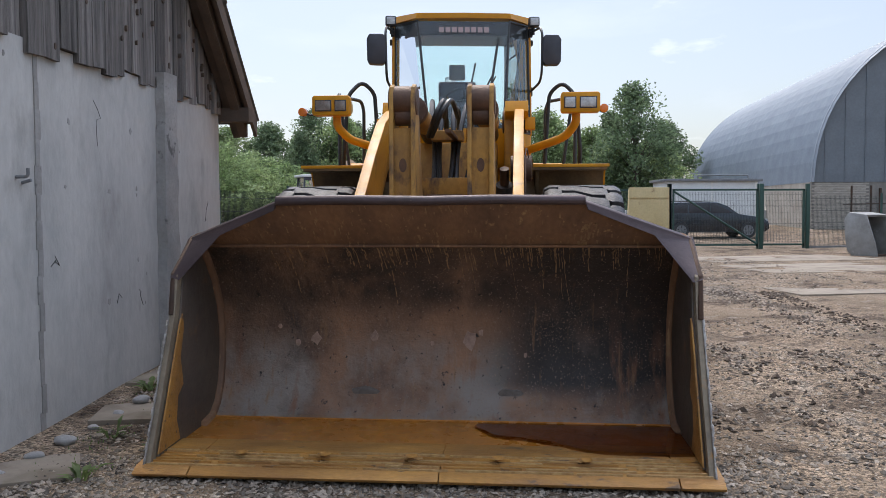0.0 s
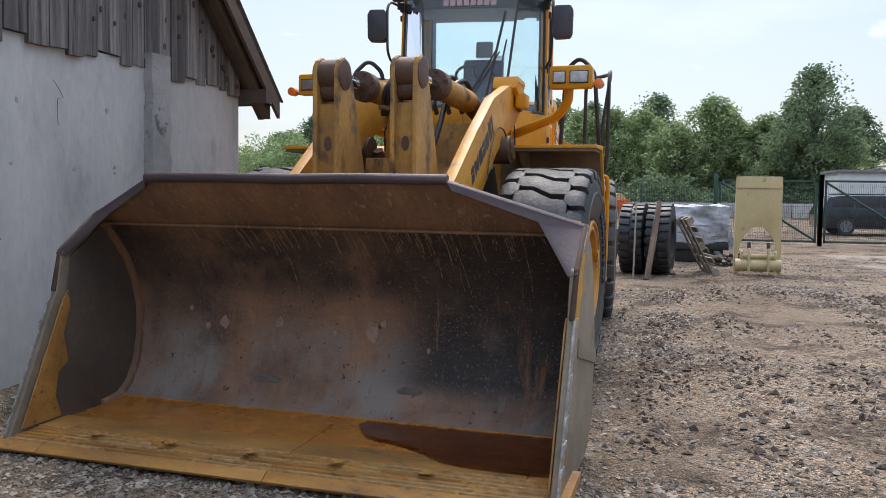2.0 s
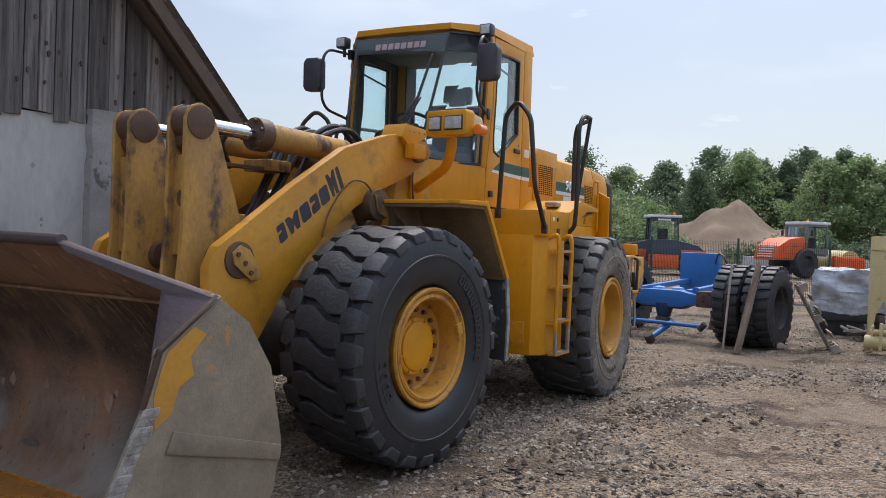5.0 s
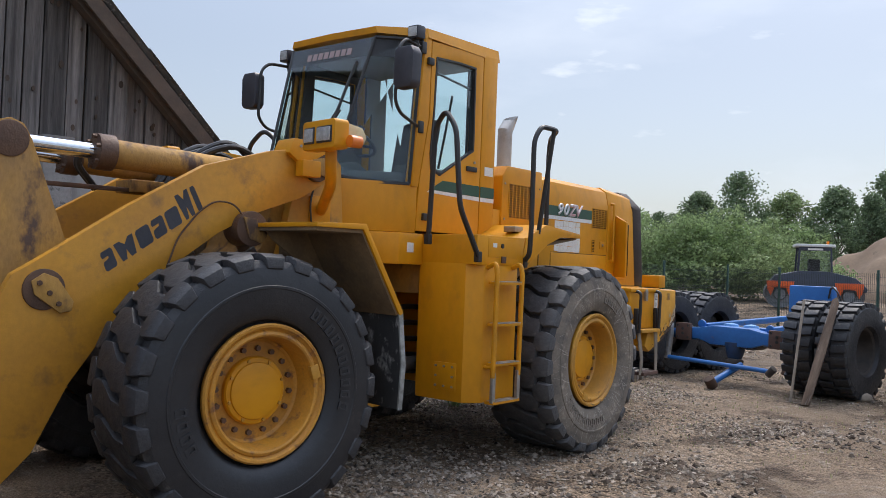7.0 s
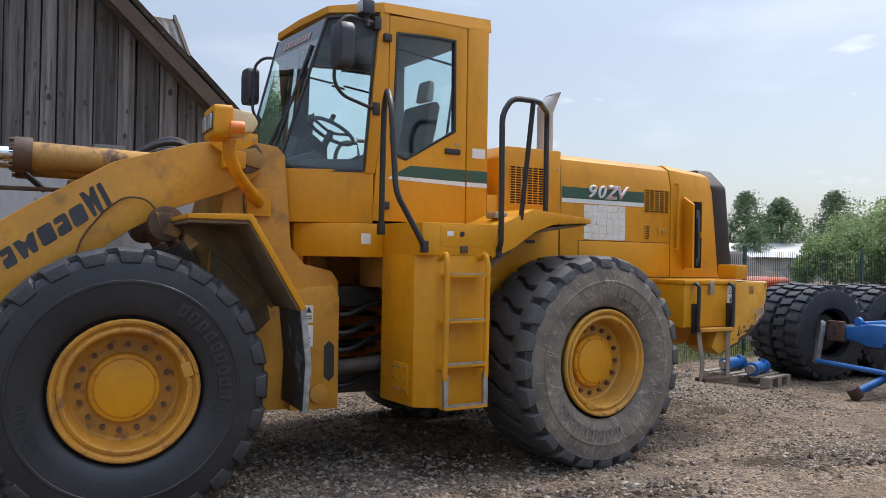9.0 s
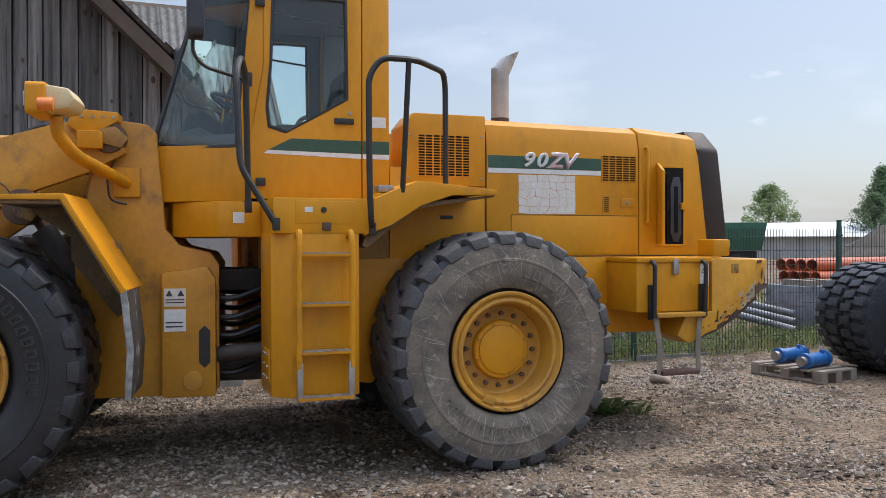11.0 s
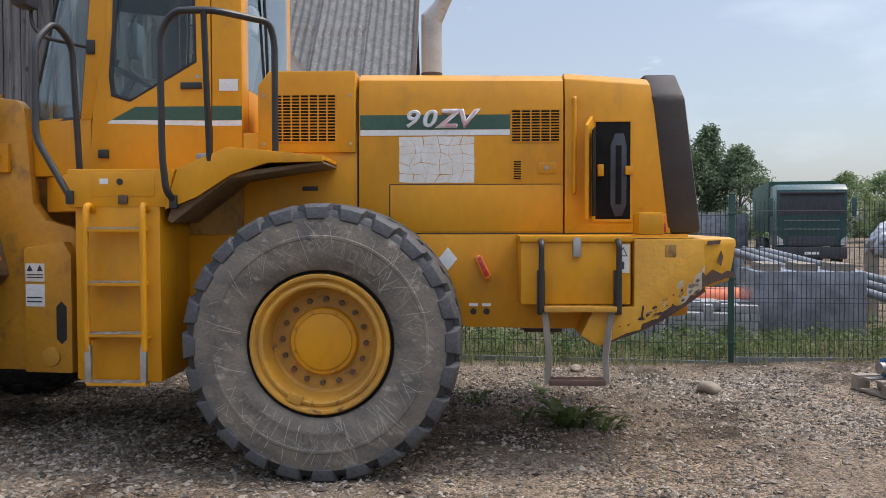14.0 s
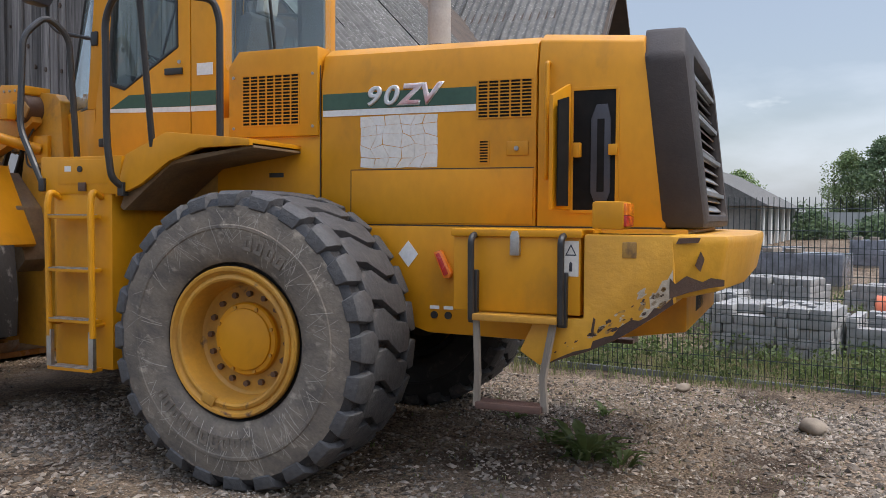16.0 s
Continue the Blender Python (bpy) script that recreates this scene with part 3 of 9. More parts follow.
def bumps(x, y):
    v = Vector((x, y, 0))
    z = 0.016 * noise.noise(v * 0.9) + 0.010 * noise.noise(v * 3.1) + 0.004 * noise.noise(v * 9.0)
    # ruts beside the machine
    rut = 0.0
    for cx, w, d in ((2.55, 0.16, 0.035), (3.3, 0.22, 0.03)):
        off = x - cx - 0.12 * math.sin(y * 0.6) - 0.05 * (y - 9)
        rut += -d * math.exp(-(off / w) ** 2) + 0.7 * d * math.exp(-((abs(off) - 1.9 * w) / (0.6 * w)) ** 2)
    fade = max(0.0, min(1.0, (y - 5.5) / 2.5)) * max(0.0, min(1.0, (19 - y) / 3.0))
    return z + rut * fade * (0.7 + 0.6 * noise.noise(v * 1.7))


def axis_steps(lo, hi, step, far):
    mid = list(np.arange(lo, hi + 1e-6, step))
    out, a, s = [], lo, step
    while a > -far:
        s *= 1.35
        a -= s
        out.append(a)
    b, s2, end = hi, step, []
    while b < far:
        s2 *= 1.35
        b += s2
        end.append(b)
    return out[::-1] + mid + end


gx, gy = axis_steps(-6, 8, 0.085, 900), axis_steps(2.5, 20, 0.085, 900)
gv, gf = [], []
for yy in gy:
    hz = float(height(0, yy))
    for xx in gx:
        near = -8 < xx < 11 and 0 < yy < 24
        gv.append((xx, yy, hz + (bumps(xx, yy) if near else 0.0)))
W = len(gx)
for j in range(len(gy) - 1):
    for i in range(W - 1):
        k = j * W + i
        gf.append((k, k + 1, k + W + 1, k + W))
ground = tagged(new("ground", raw("ground", gv, gf, GROUND, True)), "brown gravel yard with tyre ruts and loose stones", "ground", kind="structure")


def zg(x, y):
    return float(height(x, y)) + (bumps(x, y) if (-8 < x < 11 and 0 < y < 24) else 0.0)


def scatter_stones(name, count, xr, yr, smin, smax, seed, label, patchy=0.0, keep=None, material=None):
    rs = np.random.RandomState(seed)
    base = np.array([(1, 0, 0), (-1, 0, 0), (0, 1, 0), (0, -1, 0), (0, 0, 1), (0, 0, -1)], float)
    tri = np.array([(0, 2, 4), (2, 1, 4), (1, 3, 4), (3, 0, 4), (2, 0, 5), (1, 2, 5), (3, 1, 5), (0, 3, 5)])
    V, F, k = [], [], 0
    while k < count:
        x, y = rs.uniform(*xr), rs.uniform(*yr)
        if patchy and noise.noise(Vector((x * 0.8, y * 0.8, 3.3))) + 0.5 * noise.noise(Vector((x * 2.6, y * 2.6, 7.1))) < rs.uniform(-0.75, 0.75) * patchy - 0.12:
            k += 0.35
            continue
        if patchy and noise.noise(Vector((x * 0.42, y * 0.42, 5.7))) < rs.uniform(-0.45, 0.12):
            k += 0.35
            continue
        if keep and not keep(x, y):
            k += 0.2
            continue
        s = smin + (smax - smin) * rs.rand() ** 3
        p = base * (s * rs.uniform(0.6, 1.2, 3) * np.array((1, 0.8, 0.55))) + rs.uniform(-0.25, 0.25, (6, 3)) * s
        a = rs.uniform(0, 6.28)
        c, sn = math.cos(a), math.sin(a)
        q = np.c_[p[:, 0] * c - p[:, 1] * sn + x, p[:, 0] * sn + p[:, 1] * c + y, p[:, 2] + zg(x, y) + s * 0.15]
        F.extend((tri + len(V) * 1).tolist())
        V.extend(q.tolist())
        k += 1
    return tagged(new(name, raw(name, V, F, material or STONES)), label, "gravel", kind="stuff")


# ---- plank barn beside the machine ----
BARN = pose(-2.60, 9.95, 0, 0, 0, -5.0)          # origin at the far corner of the gable; local y runs along the wall


def barn():
    slope, eave_z, eave_y, ridge_y = 0.97, 2.60, 0.33, -6.6
    top = lambda y: eave_z + slope * (eave_y - y)
    wall = tagged(new("wall_gable"), "grey rendered wall under weathered boards", "wall", kind="structure")
    wall.matrix_basis = BARN
    part("rendered_wall", prism(BM(), [(-14, -0.5), (0, -0.5), (0, 2.70), (-14, 2.70)], -0.35, 0.0), CONCRETE, wall, "grey cement render, stained and cracked")
    part("side_wall", box(BM(), -6.0, -0.35, -0.35, 0.0, -0.5, 2.9), CONCRETE, wall)
    part("backing", prism(BM(), [(-14, 2.70), (0, 2.70), (0, top(0) - 0.16), (ridge_y, top(ridge_y) - 0.16), (-14, top(ridge_y) - 0.16 - slope * (14 + ridge_y))], -0.30, -0.06), RAFTER, wall)
    # pilasters and the seams of the render
    pil = BM()
    rs = random.Random(4)
    zs = [-0.4 + 0.2 * i for i in range(17)]
    rings_p = []
    for z in [-0.4 + 0.08 * i for i in range(41)]:
        w = 0.10 + 0.015 * noise.noise(Vector((z * 3, 0, 0)))
        y0, y1 = -1.72 + 0.03 * noise.noise(Vector((z * 4, 5, 0))), -1.42 + 0.035 * noise.noise(Vector((z * 5, 9, 0)))
        rings_p.append([pil.verts.new(q) for q in ((0, y0 - 0.02, z), (w * 0.85, y0, z), (w, y0 + 0.03, z), (w + 0.012 * noise.noise(Vector((z * 7, 2, 0))), (y0 + y1) / 2, z), (w, y1 - 0.03, z), (w * 0.8, y1, z), (0, y1 + 0.01, z))])
    for A, B_ in zip(rings_p, rings_p[1:]):
        for i in range(6):
            pil.faces.new((A[i], A[i + 1], B_[i + 1], B_[i]))
    pil.faces.new(rings_p[-1])
    part("pilaster", pil, CONCRETE_ROUGH, wall, "crumbling concrete pilaster")
    seam = BM()
    for y in (-3.78,):
        for a, b in zip(zs, zs[1:]):
            if b < 2.7:
                box(seam, 0.0, rs.uniform(0.004, 0.010), y - 0.03 + rs.uniform(-0.015, 0.015), y + 0.03 + rs.uniform(-0.015, 0.015), a, b + 0.01)
    part("joint", seam, CONCRETE_ROUGH, wall, "broken mortar joint", bevel=0.006)
    part("iron_hook", tube(tube(BM(), [(0.0, -4.05, 1.72), (0.09, -4.05, 1.72), (0.09, -4.05, 1.78)], 0.012), [(0, -3.98, 1.68), (0.07, -3.98, 1.70)], 0.012), GALV, wall)
    for k in range(9):
        y, z = rs.uniform(-6.5, -0.2), rs.uniform(0.3, 2.4)
        pts = [(0.001, y, z)]
        for _ in range(rs.randint(2, 5)):
            y, z = y + rs.uniform(-0.07, 0.07), z + rs.uniform(-0.05, 0.12) * (1 if k % 2 else -1)
            pts.append((0.001, y, z))
        part("crack", tube(BM(), pts, rs.uniform(0.002, 0.0045), 4, 0), BLACK, wall)
    for k in range(26):
        y, z, r = rs.uniform(-6.5, -0.1), rs.uniform(0.1, 2.55), rs.uniform(0.008, 0.03)
        n_p = 7
        part("render_pit", prism(BM(), [(y + r * rs.uniform(0.5, 1.2) * math.cos(6.283 * q / n_p), z + r * rs.uniform(0.6, 1.5) * math.sin(6.283 * q / n_p)) for q in range(n_p)], -0.01, 0.0025), CONCRETE_ROUGH, wall)
    # boards, one by one
    y = -0.02
    k = 0
    while y > -13.5:
        w = rs.uniform(0.15, 0.27)
        lo = 2.65 + rs.uniform(-0.08, 0.06)
        h0, h1 = top(y) - 0.14, top(y - w) - 0.14
        if y < ridge_y:
            h0 = top(2 * ridge_y - y) - 0.14
            h1 = top(2 * ridge_y - y + w) - 0.14
        t = rs.uniform(0.0, 0.04)
        b = BM()
        prism(b, [(y - 0.004, lo), (y - 0.004, h0), (y - w + rs.uniform(0.004, 0.03), h1), (y - w + rs.uniform(0.004, 0.018), lo + rs.uniform(-0.012, 0.012))], -0.055 + t, -0.015 + t + rs.uniform(0, 0.03))
        part("board", b, BOARD, wall)
        if y > -9:
            for _ in range(rs.randint(1, 3)):
                ky, kz, kr = y - w * rs.uniform(0.25, 0.75), rs.uniform(lo + 0.1, min(h0, h1) - 0.1) if min(h0, h1) - lo > 0.3 else lo + 0.1, rs.uniform(0.012, 0.024)
                part("knot", prism(BM(), [(ky + kr * math.cos(6.283 * q / 8), kz + 1.7 * kr * math.sin(6.283 * q / 8)) for q in range(8)], -0.02, 0.018 + t), RAFTER, wall)
        y -= w
        k += 1
    # roof: sheets, verge boards, rafters
    roof = tagged(new("roof_barn"), "steep roof of mossy corrugated sheets", "roof", kind="structure")
    roof.matrix_basis = BARN
    part("roof_deck", prism(BM(), [(eave_y, eave_z - 0.10), (eave_y, eave_z - 0.04), (ridge_y, top(ridge_y) - 0.04), (2 * ridge_y - eave_y, eave_z - 0.04), (2 * ridge_y - eave_y, eave_z - 0.10), (ridge_y, top(ridge_y) - 0.10)], -6.2, 0.34), RAFTER, roof, "boarded underside")
    for x0, x1, dz, dep in ((0.31, 0.35, -0.05, 0.20), (0.06, 0.14, -0.10, 0.16)):
        part("verge_board", prism(BM(), [(eave_y + 0.02, eave_z + dz - dep), (eave_y + 0.02, eave_z + dz), (ridge_y, top(ridge_y) + dz), (ridge_y, top(ridge_y) + dz - dep)], x0, x1), RAFTER, roof)
    for x in (0.2, -0.9, -2.0, -3.1, -4.2, -5.3):
        part("rafter", prism(BM(), [(eave_y - 0.03, eave_z - 0.26), (eave_y - 0.03, eave_z - 0.10), (-2.0, top(-2.0) - 0.10), (-2.0, top(-2.0) - 0.26)], x - 0.05, x + 0.05), RAFTER, roof)
    part("eave_purlin", box(BM(), -6.2, 0.36, 0.0, 0.14, 2.50, 2.66), RAFTER, roof)
    sheet = corrugated("roof_sheet", 1.0, 1.75)
    ang = math.degrees(math.atan(slope))
    L = 1.62 * math.cos(radians(ang))
    for side in (0, 1):
        for i in range(5):
            for j in range(7):
                yy = eave_y + 0.05 - (j + 0.5) * L
                m = pose(-0.13 - 0.95 * i + rs.uniform(-0.02, 0.02), yy, top(yy) + 0.035 + rs.uniform(0, 0.012), -ang - 0.9, 0, 0)
                if yy < ridge_y + 0.4:
                    continue
                if side:
                    m = Matrix.Translation((0, 2 * ridge_y, 0)) @ Matrix.Diagonal((1, -1, 1, 1)) @ m
                shared("roof_sheet", sheet, roof, m)


def corrugated(name, w, l, pitch=0.15, amp=0.024, jag=True):
    n = int(w / pitch * 8)
    rs = random.Random(11)
    v, f = [], []
    for j in range(6):
        for i in range(n + 1):
            x = -w / 2 + w * i / n
            y = -l / 2 + l * j / 5
            if jag and j == 5:
                y += rs.uniform(-0.02, 0.02)
            v.append((x, y, amp * math.sin(2 * math.pi * x / pitch)))
    for j in range(5):
        for i in range(n):
            k = j * (n + 1) + i
            f.append((k, k + 1, k + n + 2, k + n + 1))
    return raw(name, v, f, ROOF, True)


barn()


def far_barn():
    b = tagged(new("wall_far_barn"), "old barn with rendered walls behind the plank barn", "wall", kind="structure")
    b.matrix_basis = pose(-6.9, 11.0, 0, 0, 0, 4)
    part("far_wall", box(BM(), -0.6, -0.3, -12, -0.5, -0.3, 2.95), CONCRETE, b)
    part("far_gable", prism(BM(), [(-6.7, -0.3), (-0.3, -0.3), (-0.3, 2.95), (-3.5, 6.15), (-6.7, 2.95)], -0.8, -0.5, "y"), BOARD, b)
    r = tagged(new("roof_far_barn"), "grey corrugated roof spotted with pale lichen", "roof", kind="structure")
    r.matrix_basis = b.matrix_basis
    part("roof_frame", prism(BM(), [(0.0, 2.70), (0.0, 2.80), (-3.5, 6.30), (-7.0, 2.80), (-7.0, 2.70), (-3.5, 6.20)], -12, -0.02, "y"), RAFTER, r)
    part("verge_board", prism(BM(), [(0.05, 2.65), (0.05, 2.85), (-3.5, 6.40), (-3.5, 6.20)], -0.02, 0.04, "y"), RAFTER, r)
    sheet = corrugated("roof_sheet", 1.0, 1.75)
    L = 1.6 * math.cos(radians(45))
    rs = random.Random(5)
    for j in range(4):
        for i in range(12):
            d = (j + 0.5) * L - 0.12
            if d > 3.4:
                continue
            m = Matrix.Translation((-d, -0.45 - 0.95 * i, 2.80 + d + 0.04 + rs.uniform(0, 0.015))) @ pose(0, 0, 0, 0, 0, 90) @ pose(0, 0, 0, 46.0, 0, 0)
            shared("roof_sheet", sheet, r, m)


far_barn()


# ---- mesh fence with green posts ----
def fence_mesh(name, w, h, step=0.05, rows=(0.05, 0.25, 0.45, 0.65, 0.85, 1.05, 1.25, 1.45, 1.65), r=0.0034):
    V, F = [], []

    def wire(a, b):
        a, b = Vector(a), Vector(b)
        up = abs((b - a).normalized().z) > 0.5
        offs = [(r, 0, 0), (-r, r, 0), (-r, -r, 0)] if up else [(0, 0, r), (0, r, -r), (0, -r, -r)]
        k = len(V)
        V.extend([a + Vector(o) for o in offs] + [b + Vector(o) for o in offs])
        F.extend([(k + i, k + (i + 1) % 3, k + 3 + (i + 1) % 3, k + 3 + i) for i in range(3)])
    for i in range(int(w / step) + 1):
        wire((i * step, 0, 0.02), (i * step, 0, h + 0.03))
    for z in rows:
        if z <= h:
            wire((0, 0.006, z), (w, 0.006, z))
            if abs((z / 0.2) % 3 - 0.25) < 0.3:
                wire((0, 0.006, z + 0.05), (w, 0.006, z + 0.05))
    return raw(name, V, F, WIRE)


def fence_run(points, group, h=1.72, seed=0):
    post_me = None
    for (x0, y0), (x1, y1) in zip(points, points[1:]):
        w = math.hypot(x1 - x0, y1 - y0)
        a = math.degrees(math.atan2(y1 - y0, x1 - x0))
        z = float(height(x0, y0))
        bay = thing("fence_panel", "dark green welded wire fence bay with steel post", "fence", pose(x0, y0, z, 0, 0, a), group)
        if post_me is None:
            b = box(BM(), -0.03, 0.03, -0.02, 0.02, -0.3, h + 0.1)
            box(b, -0.034, 0.034, -0.024, 0.024, h + 0.1, h + 0.115)
            for zz in (0.2, 0.9, 1.6):
                box(b, -0.045, 0.045, -0.03, -0.018, zz, zz + 0.03)
            post_me = finish("fence_post", b, FENCE, 0.004)
        shared("fence_post", post_me, bay)
        shared("wire_mesh", fence_mesh("wire_mesh", w, h), bay)
        part("kick_rail", box(BM(), 0.0, w, -0.02, 0.03, 0.0, 0.06), GALV, bay, "galvanised bottom rail")


fence_run([(-3.25, 10.4), (-3.05, 11.6), (-2.72, 15.0), (-2.78, 18.4), (-2.85, 21.7), (-2.9, 25.2), (-3.0, 29.0)], "yard fence")
fence_run([(-3.0, 29.0), (-0.3, 28.5), (2.2, 28.0), (4.4, 27.7)], "yard fence")
fence_run([(12.0, 28.4), (15, 29.2), (18, 30)], "yard fence")


def gate(x0, x1, y, name, brace):
    g = thing(name, "closed dark green steel mesh gate", "gate", pose(x0, y, 0.1))
    w = x1 - x0
    for x in (0, w):
        part("gate_post", box(BM(), x - 0.06, x + 0.06, -0.06, 0.06, -0.1, 2.15), FENCE, g, bevel=0.008)
    fr = BM()
    for a in ((0.1, w - 0.1, 0.12, 0.18), (0.1, w - 0.1, 1.92, 1.98)):
        box(fr, a[0], a[1], -0.03, 0.03, a[2], a[3])
    for a in (0.1, w - 0.16):
        box(fr, a, a + 0.06, -0.03, 0.03, 0.12, 1.98)
    part("gate_frame", fr, FENCE, g)
    if brace:
        part("brace", rod(BM(), (0.15, 0, 1.9), (w - 0.15, 0, 0.2), 0.035, 8), FENCE, g)
    shared("wire_mesh", fence_mesh("wire_mesh", w - 0.2, 1.72), g, pose(0.1, 0, 0.14))


gate(4.4, 7.4, 27.9, "sliding_gate", True)
gate(7.4, 10.4, 27.9, "sliding_gate", True)
gate(10.4, 12.0, 28.1, "wicket_gate", False)


# ---- wheel loader: a front half and a rear half, bent at the hinge ----
HINGE = (0.215, 9.79, 0.0)
loader = thing("wheel_loader", "large yellow wheel loader with rusty bucket, on gravel", "wheel loader", pose(*HINGE))
FR, RR = pose(0.02, 0, 0, 0, 0, -5.3), pose(0, 0, 0, 0, 0, 2.5)
I4 = Matrix.Identity(4)


def fp(name, bm, material=None, label="", bevel=0.006, parent=None, smooth=35.0):
    return part(name, bm, material or YELLOW, parent or loader, label, None if parent else FR, bevel, smooth)


def rp(name, bm, material=None, label="", bevel=0.006, parent=None, smooth=35.0):
    return part(name, bm, material or YELLOW, parent or loader, label, None if parent else RR, bevel, smooth)


# wheels
def tyre_bm(base=0.818):
    b = BM()
    prof = [(0.405, 0.255), (0.440, 0.270), (0.455, 0.305), (0.475, 0.324), (0.55, 0.345), (0.64, 0.352), (0.645, 0.357), (0.66, 0.357), (0.665, 0.351), (0.73, 0.344), (0.785, 0.330), (0.815, 0.305), (base, 0.27)]
    prof = prof + [(base, 0.0)] + [(r, -x) for r, x in prof[::-1]]
    lathe(b, prof, 72)
    return b


def tread_block_bm(path, base=0.822):
    """A lug along a path of (x, offset round the tyre, radius, half width)."""
    b = BM()
    R = 0.858
    top, low = [], []
    for i, (x, u, r, w) in enumerate(path):
        out = abs(x) > 0.31
        rt, rb = [], []
        for e in (-1, 1):
            a, a2 = (u + e * w) / R, (u + e * (w + 0.010)) / R
            rt.append(b.verts.new((x, r * math.cos(a), r * math.sin(a))))
            q = min(r, base) - (0.02 if out else 0.012)
            rb.append(b.verts.new((x - (math.copysign(0.03, x) if out else 0), q * math.cos(a2), q * math.sin(a2))))
        top.append(rt), low.append(rb)
    for i in range(len(path) - 1):
        b.faces.new((top[i][0], top[i][1], top[i + 1][1], top[i + 1][0]))
        for e in (0, 1):
            b.faces.new((top[i][e], top[i + 1][e], low[i + 1][e], low[i][e]))
    for i in (0, len(path) - 1):
        b.faces.new((top[i][0], top[i][1], low[i][1], low[i][0]))
    return b


TR = 0.860
CENTRE_LUG = [(-0.215, -0.055, TR - 0.003, 0.058), (-0.175, -0.052, TR, 0.082), (-0.075, -0.047, TR + 0.002, 0.088), (0.075, 0.047, TR + 0.002, 0.088), (0.175, 0.052, TR, 0.082), (0.215, 0.055, TR - 0.003, 0.058)]
SHOULDER_LUG = [(0.350, 0.0, 0.768, 0.060), (0.337, 0.0, 0.835, 0.070), (0.290, 0.0, TR - 0.002, 0.082), (0.235, 0.0, TR, 0.088), (0.185, 0.0, TR, 0.040)]
centre_me, shoulder_me = {}, {}
for dusty_, rubber_ in ((False, RUBBER), (True, RUBBER_TREAD_DUSTY)):
    centre_me[dusty_] = finish("tread_block", tread_block_bm(CENTRE_LUG), rubber_, 0.008, 28)
    shoulder_me[dusty_] = [finish("tread_block", tread_block_bm([(sd * x, u, r, w) for x, u, r, w in SHOULDER_LUG]), rubber_, 0.008, 28) for sd in (1, -1)]
tread_me = finish("tyre", tyre_bm(), RUBBER, 0, 28)


def sidewall(material):
    return finish("sidewall", lathe(BM(), [(0.452, 0.306), (0.475, 0.3265), (0.55, 0.3475), (0.64, 0.3545), (0.645, 0.3595), (0.66, 0.3595), (0.665, 0.3535), (0.73, 0.3465), (0.772, 0.3365)], 72), material)


side_dark, side_dusty = sidewall(RUBBER_SIDE), sidewall(RUBBER_DUSTY)
rim_me = finish("wheel", lathe(BM(), [(0.405, 0.25), (0.426, 0.29), (0.430, 0.325), (0.420, 0.337), (0.405, 0.335), (0.396, 0.318), (0.386, 0.312), (0.379, 0.322), (0.362, 0.328), (0.350, 0.322), (0.342, 0.300), (0.331, 0.22), (0.323, 0.165), (0.306, 0.150), (0.215, 0.150), (0.21, 0.155)], 64), YELLOW_WORN)
rim_front_me = rim_me.copy()
rim_front_me.materials[0] = RIM_RUSTY
rim_back = finish("inner_rim", lathe(BM(), [(0.40, -0.30), (0.38, -0.20), (0.30, -0.1), (0.0, -0.05)], 32), DARK_STEEL)
hub_me = finish("hub_cap", lathe(BM(), [(0.212, 0.13), (0.212, 0.180), (0.203, 0.192), (0.180, 0.195), (0.176, 0.206), (0.160, 0.212), (0.0, 0.213)], 48), YELLOW)
nut_me = finish("wheel_nut", rod(BM(), (0.145, 0, 0), (0.176, 0, 0), 0.018, 6), GREASE)
cap_me = finish("cap_bolt", rod(BM(), (0.185, 0, 0), (0.205, 0, 0), 0.011, 6), YELLOW_WORN)
lock_me = finish("lock_block", box(BM(), 0.30, 0.335, -0.045, 0.045, 0.335, 0.395), YELLOW_WORN, 0.006)
mark_me = finish("raised_mark", ringpanel(BM(), [(-0.026, 0.535), (-0.026, 0.612), (0.026, 0.612), (0.026, 0.535)], [(-0.010, 0.551), (-0.010, 0.596), (0.014, 0.596), (0.014, 0.551)], 0.340, 0.3555), RUBBER, 0)
mark_dusty = finish("raised_mark", ringpanel(BM(), [(-0.026, 0.535), (-0.026, 0.612), (0.026, 0.612), (0.026, 0.535)], [(-0.010, 0.551), (-0.010, 0.596), (0.014, 0.596), (0.014, 0.551)], 0.340, 0.3550), RUBBER_DUSTY, 0)


